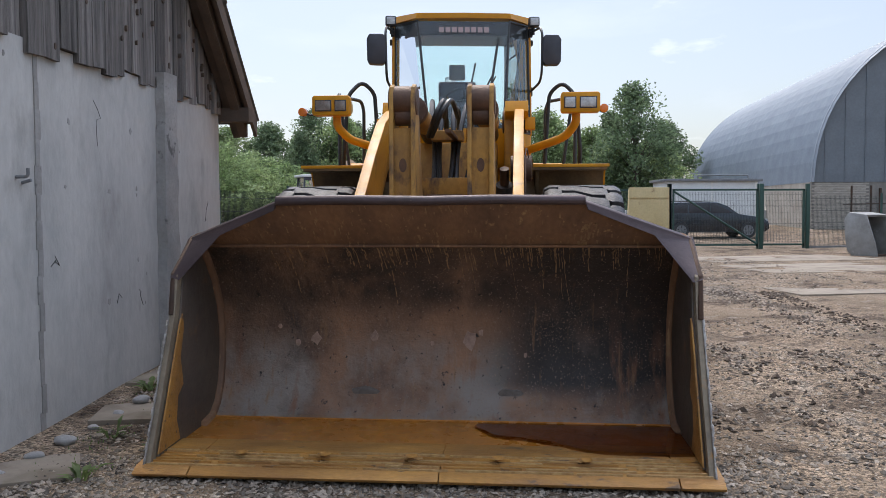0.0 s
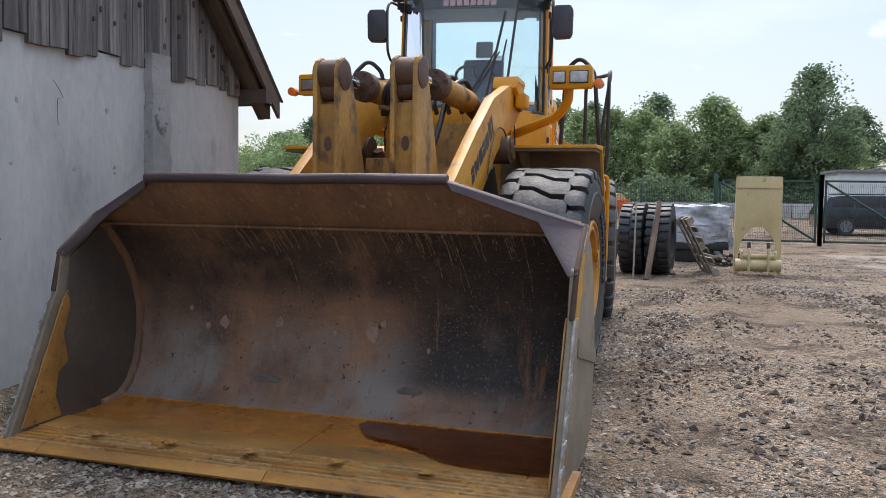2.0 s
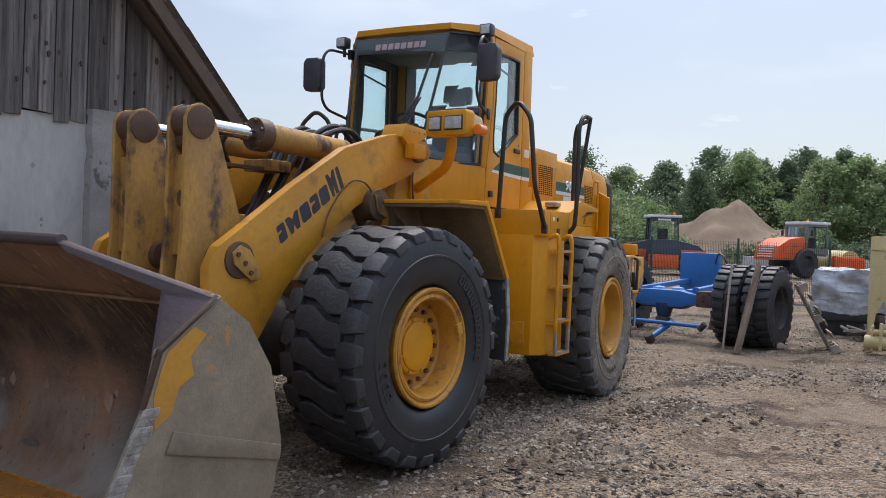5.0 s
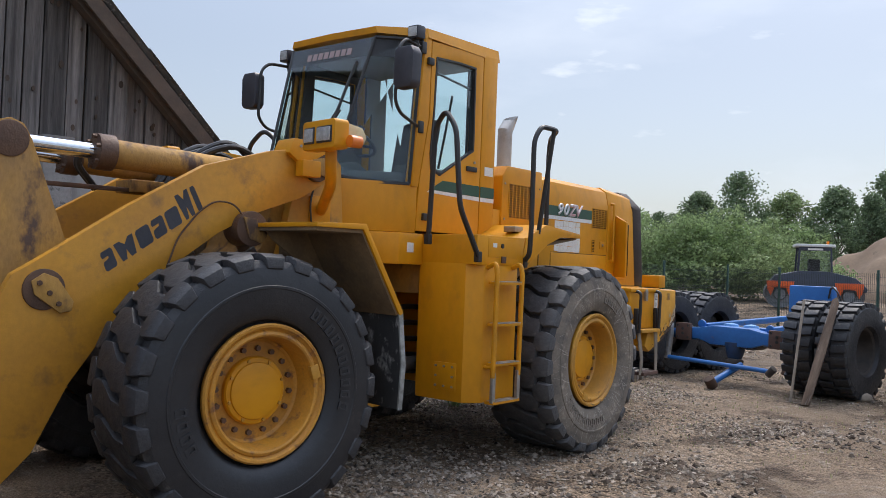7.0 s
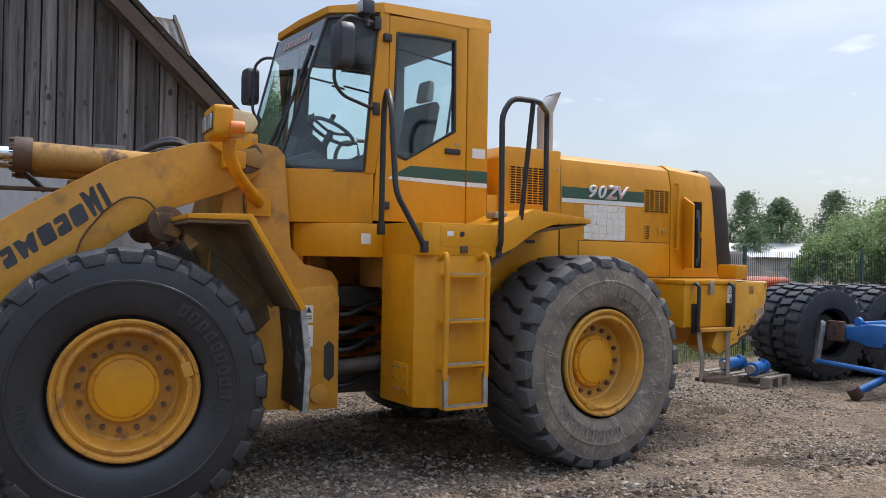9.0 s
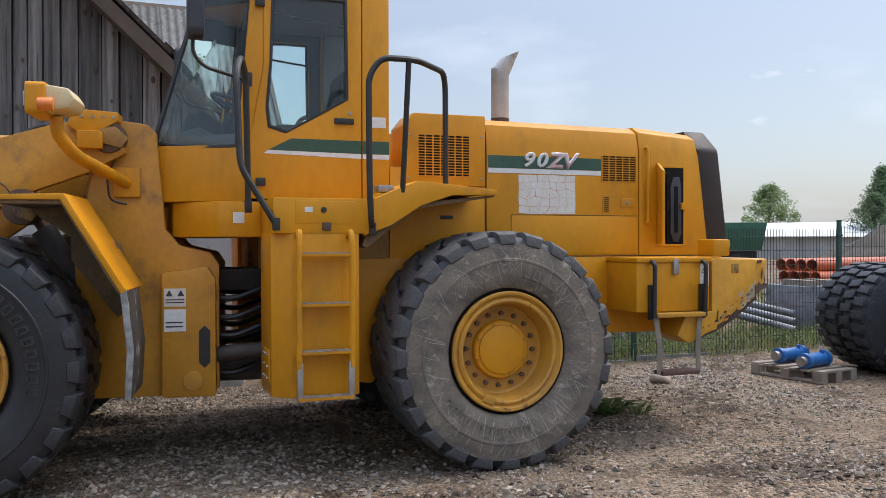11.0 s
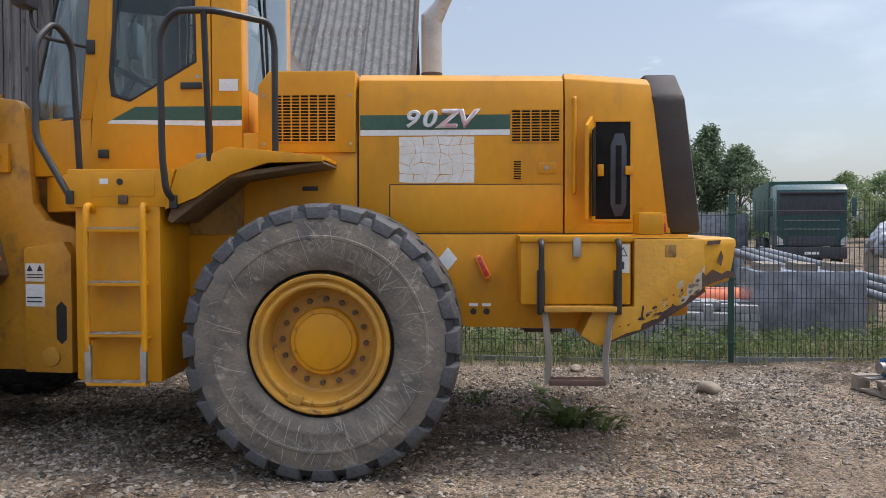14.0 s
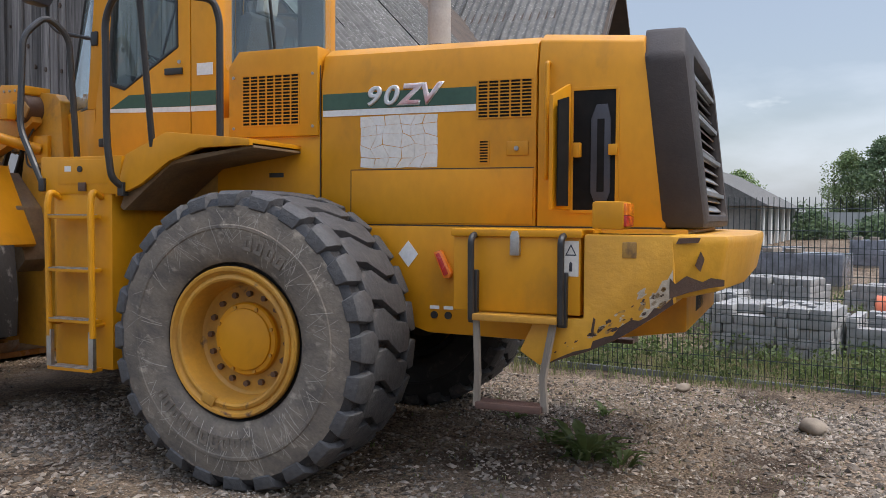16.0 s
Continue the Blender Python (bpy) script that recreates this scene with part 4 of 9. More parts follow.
def wheel(frame_m, side, y, spin, dusty):
    m = frame_m @ pose(side * 1.205, y, 0.842, 0, 0, 0 if side > 0 else 180) @ pose(0, 0, 0, spin, 0, 0)
    w = shared("wheel", rim_me if dusty else rim_front_me, loader, m, "yellow steel rim with worn paint and a lock ring" if dusty else "rust-speckled yellow rim with a lock ring")
    shared("tyre", tread_me, w, None, "black chevron-treaded earthmover tyre")
    shared("sidewall", side_dusty if dusty else side_dark, w, None, "dusty grey scratched sidewall" if dusty else "smooth black sidewall")
    shared("inner_rim", rim_back, w)
    if dusty:
        tagged(shared("sidewall_scuffing", scuff_me, w, None, "pale scrapes over the sidewall"), kind="stuff")
    for k in range(24):
        shared("tread_block", centre_me[dusty], w, pose(0, 0, 0, 15 * k))
        shared("tread_block", shoulder_me[dusty][0], w, pose(0, 0, 0, 15 * k + 7.5 + 3.6))
        shared("tread_block", shoulder_me[dusty][1], w, pose(0, 0, 0, 15 * k + 7.5 - 3.6))
    shared("hub_cap", hub_me, w)
    for k in range(16):
        a = 22.5 * k
        shared("wheel_nut", nut_me, w, pose(0, 0, 0, a) @ pose(0, 0.262, 0))
    for k in range(8):
        shared("cap_bolt", cap_me, w, pose(0, 0, 0, 45 * k) @ pose(0, 0.192, 0))
    shared("lock_block", lock_me, w)
    for k in list(range(-5, 5)) + [13, 14, 15, 16]:
        shared("raised_mark", mark_dusty if dusty else mark_me, w, pose(0, 0, 0, 7.6 * k + 8 if k < 10 else 7.6 * k + 70))


def scuffs():
    """Pale scrape lines that cross the dusty sidewall."""
    rs = random.Random(15)
    b = BM()
    for k in range(150):
        r0, r1 = rs.uniform(0.47, 0.62), rs.uniform(0.60, 0.76)
        a0 = rs.uniform(0, 6.283)
        a1 = a0 + rs.uniform(-0.22, 0.22)
        w = rs.uniform(0.0006, 0.0022)
        P = []
        for t in (0, 0.25, 0.5, 0.75, 1):
            r, a = r0 + (r1 - r0) * t, a0 + (a1 - a0) * t
            x = float(np.interp(r, [0.428, 0.47, 0.55, 0.64, 0.645, 0.66, 0.665, 0.73, 0.772], [0.302, 0.3245, 0.3475, 0.3545, 0.3595, 0.3595, 0.3535, 0.3465, 0.3365])) + 0.0012
            P.append([b.verts.new((x, r * math.cos(a + e * w / r), r * math.sin(a + e * w / r))) for e in (-1, 1)])
        for A, B_ in zip(P, P[1:]):
            b.faces.new((A[0], A[1], B_[1], B_[0]))
    return finish("sidewall_scuffing", b, SCUFF)


scuff_me = scuffs()
for sd in (1, -1):
    wheel(FR, sd, -1.84, -72 if sd > 0 else 10, False)
    wheel(RR, sd, 1.61, 155 if sd > 0 else 40, True)

# ---- bucket ----
BX = 0.075


def bp(name, bm, material, label="", bevel=0.005, parent=None, smooth=35.0):
    return part(name, bm, material, parent or loader, label, None if parent else FR @ pose(BX, 0, 0), bevel, smooth)


INNER = [(-4.50, -0.055), (-4.20, -0.045), (-3.98, -0.040), (-3.80, -0.015), (-3.70, 0.055), (-3.61, 0.20), (-3.565, 0.40), (-3.56, 0.60), (-3.61, 0.80), (-3.71, 0.99), (-3.84, 1.14), (-3.96, 1.25)]
shell = BM()
back = INNER[3:]
n_b = len(back)
prism(shell, back + [(y + 0.035, z + 0.01) for y, z in back[::-1]], -1.68, 1.68)
bucket = bp("bucket", shell, BUCKET_IN, "dark rusty curved bucket back with pale scrape marks and painted shade")
fl = BM()
prism(fl, INNER[:4] + [(-3.80, -0.08), (-4.50, -0.11)], -1.68, 1.68)
bp("bucket_floor", fl, BUCKET_FLOOR, "wet orange-rusty floor plate", parent=bucket)
SIDE = [(-4.80, -0.085), (-4.66, 0.20), (-4.38, 0.80), (-4.32, 1.06), (-3.97, 1.29), (-3.78, 1.16), (-3.62, 0.92), (-3.53, 0.52), (-3.58, 0.26), (-3.66, 0.03), (-3.80, -0.07), (-4.2, -0.10)]
for s in (1, -1):
    sp = bp("side_plate", prism(BM(), SIDE, s * 1.675, s * 1.715), BUCKET_SIDE, "grey worn side plate with patches of yellow", parent=bucket, bevel=0.008)
    bp("inner_cheek", prism(BM(), [(-4.70, -0.05), (-4.31, 0.80), (-4.26, 1.03), (-3.97, 1.22), (-3.63, 0.88), (-3.57, 0.5), (-3.60, 0.2), (-3.69, 0.04), (-3.80, -0.03), (-4.3, -0.07)], s * 1.662, s * 1.676), CHEEK, parent=bucket)
    ed = BM()
    rs = random.Random(8 + s)
    A, B_ = Vector((0, -4.80, -0.07)), Vector((0, -4.38, 0.80))
    for k in range(22):
        c0, c1 = A.lerp(B_, k / 22), A.lerp(B_, (k + 1.1) / 22)
        q = rs.uniform(-0.006, 0.010)
        prism(ed, [(c0.y - 0.008 - q, c0.z), (c0.y + 0.075 + 1.6 * q, c0.z), (c1.y + 0.075, c1.z), (c1.y - 0.008, c1.z)], s * 1.708, s * (1.720 + 0.6 * q))
    bp("worn_edge", ed, WORN_BRIGHT, "bright ragged steel edge", parent=bucket, bevel=0.004)
    bp("side_band", prism(BM(), [(-4.27, 0.58), (-3.55, 0.42), (-3.54, 0.50), (-4.23, 0.68)], s * 1.715, s * 1.727), BUCKET_SIDE, parent=bucket)
    bp("yellow_patch", prism(BM(), [(-4.30, 0.98), (-4.27, 1.05), (-4.12, 1.16), (-4.05, 1.12), (-4.14, 1.02), (-4.12, 0.93), (-4.20, 0.88), (-4.24, 0.76), (-4.33, 0.70), (-4.34, 0.85)], s * 1.714, s * 1.7175), YELLOW_WORN, "patch of old yellow paint", 0, bucket)
    bp("corner_weld", tube(BM(), [(s * 1.70, -4.385, 0.80), (s * 1.71, -4.31, 1.06), (s * 1.70, -3.98, 1.295)], 0.018, 6, 0), RUST_EDGE, parent=bucket)
    bp("rusty_strip", prism(BM(), [(-4.72, -0.03), (-4.35, 0.74), (-4.30, 0.80), (-4.285, 0.70), (-4.35, 0.52), (-4.31, 0.33), (-4.40, 0.27), (-4.43, 0.12), (-4.38, -0.02)], s * 1.652, s * 1.663), CUT_EDGE, "ochre rusty strip along the front of the cheek", parent=bucket, bevel=0.003)
    # curved weld between back and cheek
    bp("cheek_weld", tube(BM(), [(s * 1.655, y - 0.006, z) for y, z in INNER[2:]], 0.036, 6, 0), BUCKET_GUARD, parent=bucket)
    # wing of the spill guard
    wing = BM()
    tri_plate(wing, [(s * 0.98, -4.37, 1.55), (s * 1.00, -4.33, 1.50), (s * 1.45, -4.10, 1.33), (s * 1.66, -4.30, 1.04), (s * 1.715, -4.32, 1.06), (s * 1.725, -3.97, 1.30)], 0.03 * s)
    bp("guard_wing", wing, BUCKET_EDGE, "purple-brown bent corner plate", parent=bucket, bevel=0.004)
gd = BM()
tri_plate(gd, [(-1.68, -3.96, 1.24), (1.68, -3.96, 1.24), (1.68, -4.02, 1.30), (1.42, -4.14, 1.36), (0.98, -4.37, 1.53), (-0.98, -4.37, 1.53), (-1.42, -4.14, 1.36), (-1.68, -4.02, 1.30)], -0.03)
bp("spill_guard", gd, BUCKET_GUARD, "rust-brown spill guard with ochre streaks", parent=bucket)
bp("guard_lip", tube(BM(), [(-0.99, -4.37, 1.545), (-0.5, -4.37, 1.55), (0.0, -4.372, 1.543), (0.4, -4.37, 1.55), (0.99, -4.37, 1.545)], 0.032, 10, 0), BUCKET_EDGE, "dented brown rounded lip", parent=bucket)
bp("weld_line", tube(BM(), [(-1.66, -3.972, 1.235), (0, -3.974, 1.237), (1.66, -3.972, 1.235)], 0.012, 6, 0), BUCKET_GUARD, parent=bucket)


def on_back(x, d):
    """Point on the inner back of the bucket, d metres of the curve below the weld."""
    P = INNER[::-1]
    for (ya, za), (yb, zb) in zip(P, P[1:]):
        L = math.hypot(yb - ya, zb - za)
        if d <= L or (yb, zb) == P[-1]:
            q = min(1.0, d / L)
            return Vector((x, ya + (yb - ya) * q - 0.005, za + (zb - za) * q - 0.001))
        d -= L


rs = random.Random(31)
dr = BM()
for k in range(120):
    x = rs.uniform(-1.3, 1.6) if k % 3 else rs.uniform(0.2, 1.5)
    d, end = rs.uniform(0.0, 0.05), rs.uniform(0.06, 0.30) + (0.45 * rs.random() if k % 5 == 0 else 0)
    w = rs.uniform(0.0015, 0.0045)
    prev = None
    while d < end:
        q = w * rs.uniform(0.3, 1.5)
        a = [dr.verts.new(on_back(x - q, d)), dr.verts.new(on_back(x + q, d))]
        if prev and rs.random() > 0.22:
            dr.faces.new((prev[0], prev[1], a[1], a[0]))
        prev = a
        x += rs.gauss(0.002, 0.002)
        d += rs.uniform(0.012, 0.03)
tagged(bp("rust_drips", dr, DRIP, "", 0, bucket), "thin ochre rust drips below the weld", kind="stuff")
gr = BM()
for k in range(150):
    x, q = rs.uniform(-1.25, 1.25), rs.uniform(0.1, 0.95)
    if abs(x) > 0.95 and q > 0.55:
        continue
    if k % 4 == 0:
        x, q = 1.02 + rs.gauss(0, 0.05), rs.uniform(0.05, 0.6)
    w, L = rs.uniform(0.002, 0.006), rs.uniform(0.02, 0.14)
    pts = [(x + rs.gauss(0, 0.003) + e * w, t) for t in (q, max(0.02, q - L)) for e in (-1, 1)]
    gr.faces.new([gr.verts.new((px, -3.96 - 0.41 * t - 0.004, 1.24 + 0.29 * t - 0.005)) for px, t in (pts[0], pts[1], pts[3], pts[2])])
tagged(bp("guard_streaks", gr, DRIP, "", 0, bucket), "ochre rust streaks on the spill guard", kind="stuff")
for i, (x0, x1) in enumerate(((-1.76, -1.42), (-1.415, 0.105), (0.11, 1.50), (1.505, 1.76))):
    e = BM()
    prism(e, [(-4.86, -0.125), (-4.875, -0.105), (-4.80, -0.070), (-4.52, -0.040), (-4.31, -0.036), (-4.29, -0.055), (-4.50, -0.11)], x0, x1)
    bp("cutting_edge", e, CUT_EDGE, "ochre worn cutting edge segment", parent=bucket, bevel=0.006)
rs = random.Random(2)
for k in range(6):
    yy = -4.79 + 0.045 * k
    x = -1.70
    while x < 1.60:
        w = rs.uniform(0.25, 0.7)
        z = -0.068 + 0.0047 * k
        bp("wear_ridge", box(BM(), x, min(1.7, x + w), yy - 0.006, yy + 0.006 + rs.uniform(0, 0.01), z - 0.01, z + rs.uniform(0.006, 0.013)), RIDGE if rs.random() < 0.6 else CUT_EDGE, "", 0.002, bucket)
        x += w + rs.uniform(0.0, 0.06)
for x in (-1.15, -0.62, -0.08, 0.45, 0.98):
    bp("plough_bolt", lathe(BM(), [(0.0, 0.0), (0.02, 0.0), (0.045, -0.012)], 10), CUT_EDGE, parent=bucket).matrix_basis = pose(x, -4.66, -0.03, 0, 90, 0)
bp("floor_seam", prism(BM(), [(-4.48, -0.056), (-3.90, -0.031), (-3.90, -0.027), (-4.48, -0.050)], 0.085, 0.097), BUCKET_FLOOR, parent=bucket)
bp("floor_weld", tube(BM(), [(-1.66, -3.80, -0.014), (-0.6, -3.805, -0.016), (0.4, -3.80, -0.014), (1.66, -3.80, -0.016)], 0.008, 6, 0), BUCKET_FLOOR, "ochre weld between floor and back", 0, bucket)
# pale flaked spots and dents on the bucket back
rs = random.Random(31)
SPOT = mat("pale_flaked_spot", (0.42, 0.285, 0.225), (0.28, 0.19, 0.145), 24, 0.8, bump=0.5, grain=0.35)
DENT = mat("rubbed_steel_dent", (0.20, 0.175, 0.155), (0.13, 0.11, 0.095), 20, 0.5, 0.2, bump=0.4, grain=0.35)
for x, z, r in ((0.22, 0.53, 0.055), (-0.93, 0.53, 0.035), (-1.07, 0.50, 0.02), (-0.06, 0.50, 0.015), (-0.49, 0.55, 0.03), (0.30, 0.58, 0.02), (-1.2, 0.62, 0.015), (0.62, 0.42, 0.015)):
    yy = float(np.interp(z, [0.10, 0.24, 0.42, 0.60, 0.80], [-3.68, -3.59, -3.555, -3.56, -3.61]))
    n_p = 9
    pts = [(x + r * rs.uniform(0.7, 1.25) * (1.6 if z < 0.3 else 1.0) * math.cos(6.283 * k / n_p), z + r * rs.uniform(0.7, 1.3) * (0.5 if z < 0.3 else 1.2) * math.sin(6.283 * k / n_p)) for k in range(n_p)]
    bp("flaked_spot", prism(BM(), pts, yy - 0.010 - (0.035 if z < 0.3 else 0.0), yy + 0.02, "y"), SPOT, "pale flaked spot", 0, bucket)
for x, w in ((-0.55, 0.11), (0.52, 0.10)):
    bp("scraped_dent", prism(BM(), [(x + w * math.cos(6.283 * k / 12) * rs.uniform(0.8, 1.1), 0.155 + 0.032 * math.sin(6.283 * k / 12) * rs.uniform(0.7, 1.2)) for k in range(12)], -3.650, -3.58, "y"), DENT, "pale scraped dent", 0.004, bucket)
# rear ribs under the bucket carry the pins
for s in (1, -1):
    for dx in (-0.10, 0.10):
        bp("bucket_lug", prism(BM(), [(-3.56, 0.15), (-3.54, 0.62), (-3.30, 0.52), (-3.22, 0.36), (-3.30, 0.18)], s * 0.60 + dx - 0.02, s * 0.60 + dx + 0.02), YELLOW_DIRTY, parent=bucket)
    bp("bucket_lug", prism(BM(), [(-3.56, 0.75), (-3.66, 1.05), (-3.36, 1.0), (-3.26, 0.86), (-3.36, 0.72)], s * 0.30 - 0.05, s * 0.30 + 0.05), YELLOW_DIRTY, parent=bucket)
# puddle of muddy water
pud = BM()
top_z = -0.018
loop = [(0.30, -3.82), (0.52, -3.79), (1.0, -3.79), (1.655, -3.79), (1.655, -4.47), (1.50, -4.485), (1.30, -4.48), (1.12, -4.47), (0.99, -4.43), (0.90, -4.37), (0.80, -4.27), (0.66, -4.20), (0.52, -4.16), (0.41, -4.12), (0.33, -4.00), (0.27, -3.91)]
prism(pud, loop, -0.055, top_z, "z")
puddle = part("puddle", pud, WATER, None, m=pose(*HINGE) @ FR @ pose(BX, 0, 0))
tagged(puddle, "shallow puddle of brown rainwater in the bucket", "puddle")

# ---- front linkage and frame ----
ARM = [(-0.95, 2.52), (-1.35, 2.45), (-1.87, 2.29), (-2.40, 1.97), (-2.93, 1.61), (-3.07, 1.52), (-3.14, 1.38), (-3.13, 1.10), (-3.36, 0.58), (-3.42, 0.35), (-3.34, 0.20), (-3.15, 0.22), (-2.92, 0.45), (-2.72, 0.85), (-2.45, 1.23), (-2.15, 1.54), (-1.75, 1.83), (-1.45, 1.99), (-1.10, 2.12), (-0.86, 2.26)]
LEVER = [(-3.17, 2.36), (-3.13, 2.44), (-3.05, 2.47), (-2.97, 2.44), (-2.92, 2.35), (-2.70, 1.75), (-2.62, 1.52), (-2.66, 1.36), (-2.80, 1.18), (-3.10, 0.82), (-3.34, 0.78), (-3.40, 0.92), (-3.20, 1.25), (-3.17, 1.6)]
for s in (1, -1):
    arm = fp("lift_arm", prism(BM(), ARM, s * 0.595, s * 0.685), YELLOW_ARM, "yellow curved lift arm with faded lettering", 0.01)
    fp("pin_boss", rod(BM(), (s * 0.57, -2.89, 1.43), (s * 0.70, -2.89, 1.43), 0.125, 28), GREASE, "greasy brown pivot boss", 0.01, arm)
    fp("pin_plate", prism(BM(), [(-2.97, 1.48), (-2.90, 1.53), (-2.82, 1.50), (-2.72, 1.36), (-2.73, 1.30), (-2.80, 1.29), (-2.95, 1.40)], s * 0.70, s * 0.715), YELLOW_DIRTY, "", 0.004, arm)
    for dy, dz in ((-0.06, 0.05), (0.0, -0.01), (0.055, -0.075)):
        fp("plate_bolt", rod(BM(), (s * 0.71, -2.865 + dy, 1.42 + dz), (s * 0.728, -2.865 + dy, 1.42 + dz), 0.016, 8), GREASE, "", 0, arm)
    fp("pin_boss", rod(BM(), (s * 0.56, -1.53, 1.87), (s * 0.76, -1.53, 1.87), 0.125, 28), GREASE, "", 0.01, arm)
    fp("pin_plate", prism(BM(), [(-1.61, 1.95), (-1.50, 1.94), (-1.42, 1.82), (-1.46, 1.77), (-1.56, 1.80)], s * 0.76, s * 0.775), YELLOW_DIRTY, "", 0.004, arm)
    fp("pin_boss", rod(BM(), (s * 0.56, -3.30, 0.33), (s * 0.71, -3.30, 0.33), 0.11, 24), GREASE, "", 0.01, arm)
    # faded brand lettering as plain dark shapes
    if s > 0:
        d = Vector((0, 0.82, 0.572)).normalized()
        up = Vector((0, -d.z, d.y))
        org = Vector((0.6855, -2.515, 1.540))
        t = 0.0
        for k, (w, hgt, notch) in enumerate(((0.085, 0.125, 1), (0.145, 0.125, 2), (0.105, 0.125, 0), (0.095, 0.125, 1), (0.105, 0.125, 0), (0.105, 0.180, 2), (0.038, 0.175, 3))):
            lean = 0.022
            at = lambda u, v: org + d * (t + u * w + lean * v) + up * (v * hgt)
            outline = [(0, 0.12), (0.12, 0), (0.9, 0), (1, 0.1), (1, 0.88), (0.88, 1), (0.12, 1), (0, 0.88)]
            if notch == 1:
                outline = [(0, 0.1), (0.1, 0), (0.9, 0), (1, 0.1), (1, 0.88), (0.88, 1), (0.1, 1), (0, 0.85), (0.05, 0.68), (0.55, 0.68), (0.55, 0.56), (0.1, 0.5), (0, 0.38)]
            elif notch == 2:
                outline = [(0.15, 0), (0.38, 0), (0.5, 0.45), (0.62, 0), (0.88, 0), (1, 1), (0.74, 1), (0.5, 0.72), (0.28, 1), (0, 1)]
            fp("letter_mark", prism(BM(), [(at(u, v).y, at(u, v).z) for u, v in outline], 0.6852, 0.6868), BLACK_PLASTIC, "dark faded letter shape", 0, arm)
            t += w + 0.017
        fp("loose_wire", tube(BM(), [(0.70, -2.12, 1.60), (0.70, -2.06, 1.78), (0.70, -1.92, 1.96), (0.705, -1.80, 2.05), (0.72, -1.66, 2.04), (0.74, -1.55, 1.90)], 0.007, 5, 0.06), GREASE, "thin loose wire", 0, arm)
    # tilt lever: two plates, boss, pins
    LX = s * 0.305 + 0.045
    lev = fp("tilt_lever", prism(BM(), LEVER, LX + 0.068, LX + 0.102), YELLOW_DIRTY, "yellow tilt lever plate with rust at the edges", 0.006)
    fp("lever_plate", prism(BM(), LEVER, LX - 0.102, LX - 0.068), YELLOW_DIRTY, "", 0.006, lev)
    fp("lever_boss", rod(BM(), (LX - 0.112, -3.05, 2.34), (LX + 0.112, -3.05, 2.34), 0.115, 28), GREASE, "rusty top boss", 0.015, lev)
    fp("lever_pin", rod(BM(), (LX - 0.16, -2.89, 1.43), (LX + 0.16, -2.89, 1.43), 0.10, 24), GREASE, "", 0.01, lev)
    fp("lever_web", box(BM(), LX - 0.07, LX + 0.07, -3.12, -3.08, 1.45, 2.12), YELLOW_DIRTY, "", 0.004, lev)
    fp("web_hole", prism(BM(), [(LX + 0.030 * math.cos(6.283 * k / 14), 1.83 + 0.055 * math.sin(6.283 * k / 14)) for k in range(14)], -3.124, -3.11, "y"), GREASE, "", 0, lev)
    fp("grime_collar", rod(BM(), (LX - 0.066, -3.05, 2.22), (LX + 0.066, -3.05, 2.22), 0.075, 16), GREASE, "caked grease", 0.012, lev)
    # tilt cylinder
    cyl = fp("tilt_cylinder", rod(BM(), (LX, -2.42, 2.33), (LX, -1.52, 2.30), 0.098, 28), YELLOW_DIRTY, "yellow-brown hydraulic cylinder", 0.008)
    fp("cylinder_gland", rod(BM(), (LX, -2.50, 2.333), (LX, -2.38, 2.33), 0.122, 20), GREASE, "", 0.01, cyl)
    fp("piston_rod", rod(BM(), (LX, -3.0, 2.34), (LX, -2.45, 2.33), 0.052, 24), CHROME, "bright chrome rod", 0, cyl)
    fp("rod_eye", rod(BM(), (LX - 0.07, -3.05, 2.34), (LX + 0.07, -3.05, 2.34), 0.10, 24), GREASE, "", 0.008, cyl)
    fp("cylinder_end", rod(BM(), (LX, -1.54, 2.30), (LX, -1.12, 2.22), 0.085, 20), GREASE, "", 0.01, cyl)
    for k in range(6):
        a = k * math.pi / 3 + 0.3
        fp("gland_bolt", rod(BM(), (LX + 0.10 * math.cos(a), -2.525, 2.333 + 0.10 * math.sin(a)), (LX + 0.10 * math.cos(a), -2.49, 2.333 + 0.10 * math.sin(a)), 0.016, 6), GREASE, "", 0, cyl)
    # lift cylinder
    lc = fp("lift_cylinder", rod(BM(), (s * 0.50, -1.0, 1.0), (s * 0.50, -1.45, 1.72), 0.085, 20), DARK_STEEL, "dark hydraulic cylinder", 0.006)
    fp("piston_rod", rod(BM(), (s * 0.50, -1.40, 1.66), (s * 0.50, -1.53, 1.87), 0.045, 16), GREASE, "", 0, lc)
    # tower plates of the front frame
    tower = fp("front_frame", prism(BM(), [(-1.22, 0.5), (-1.22, 1.55), (-1.10, 2.12), (-1.10, 2.46), (-1.04, 2.52), (-0.72, 2.48), (-0.66, 2.42), (-0.60, 1.72), (-0.50, 1.60), (-0.28, 1.55), (-0.22, 1.46), (-0.22, 0.55), (-0.32, 0.5)], s * 0.49, s * 0.585), YELLOW_ARM, "yellow front frame tower plate", 0.012)
    fp("arm_pivot", rod(BM(), (s * 0.47, -0.97, 2.37), (s * 0.72, -0.97, 2.37), 0.115, 28), GREASE, "greasy arm pivot", 0.012, tower)
    fp("pivot_plate", prism(BM(), [(-1.03, 2.42), (-0.92, 2.44), (-0.83, 2.36), (-0.88, 2.29), (-1.0, 2.32)], s * 0.72, s * 0.735), YELLOW_DIRTY, "", 0.004, tower)
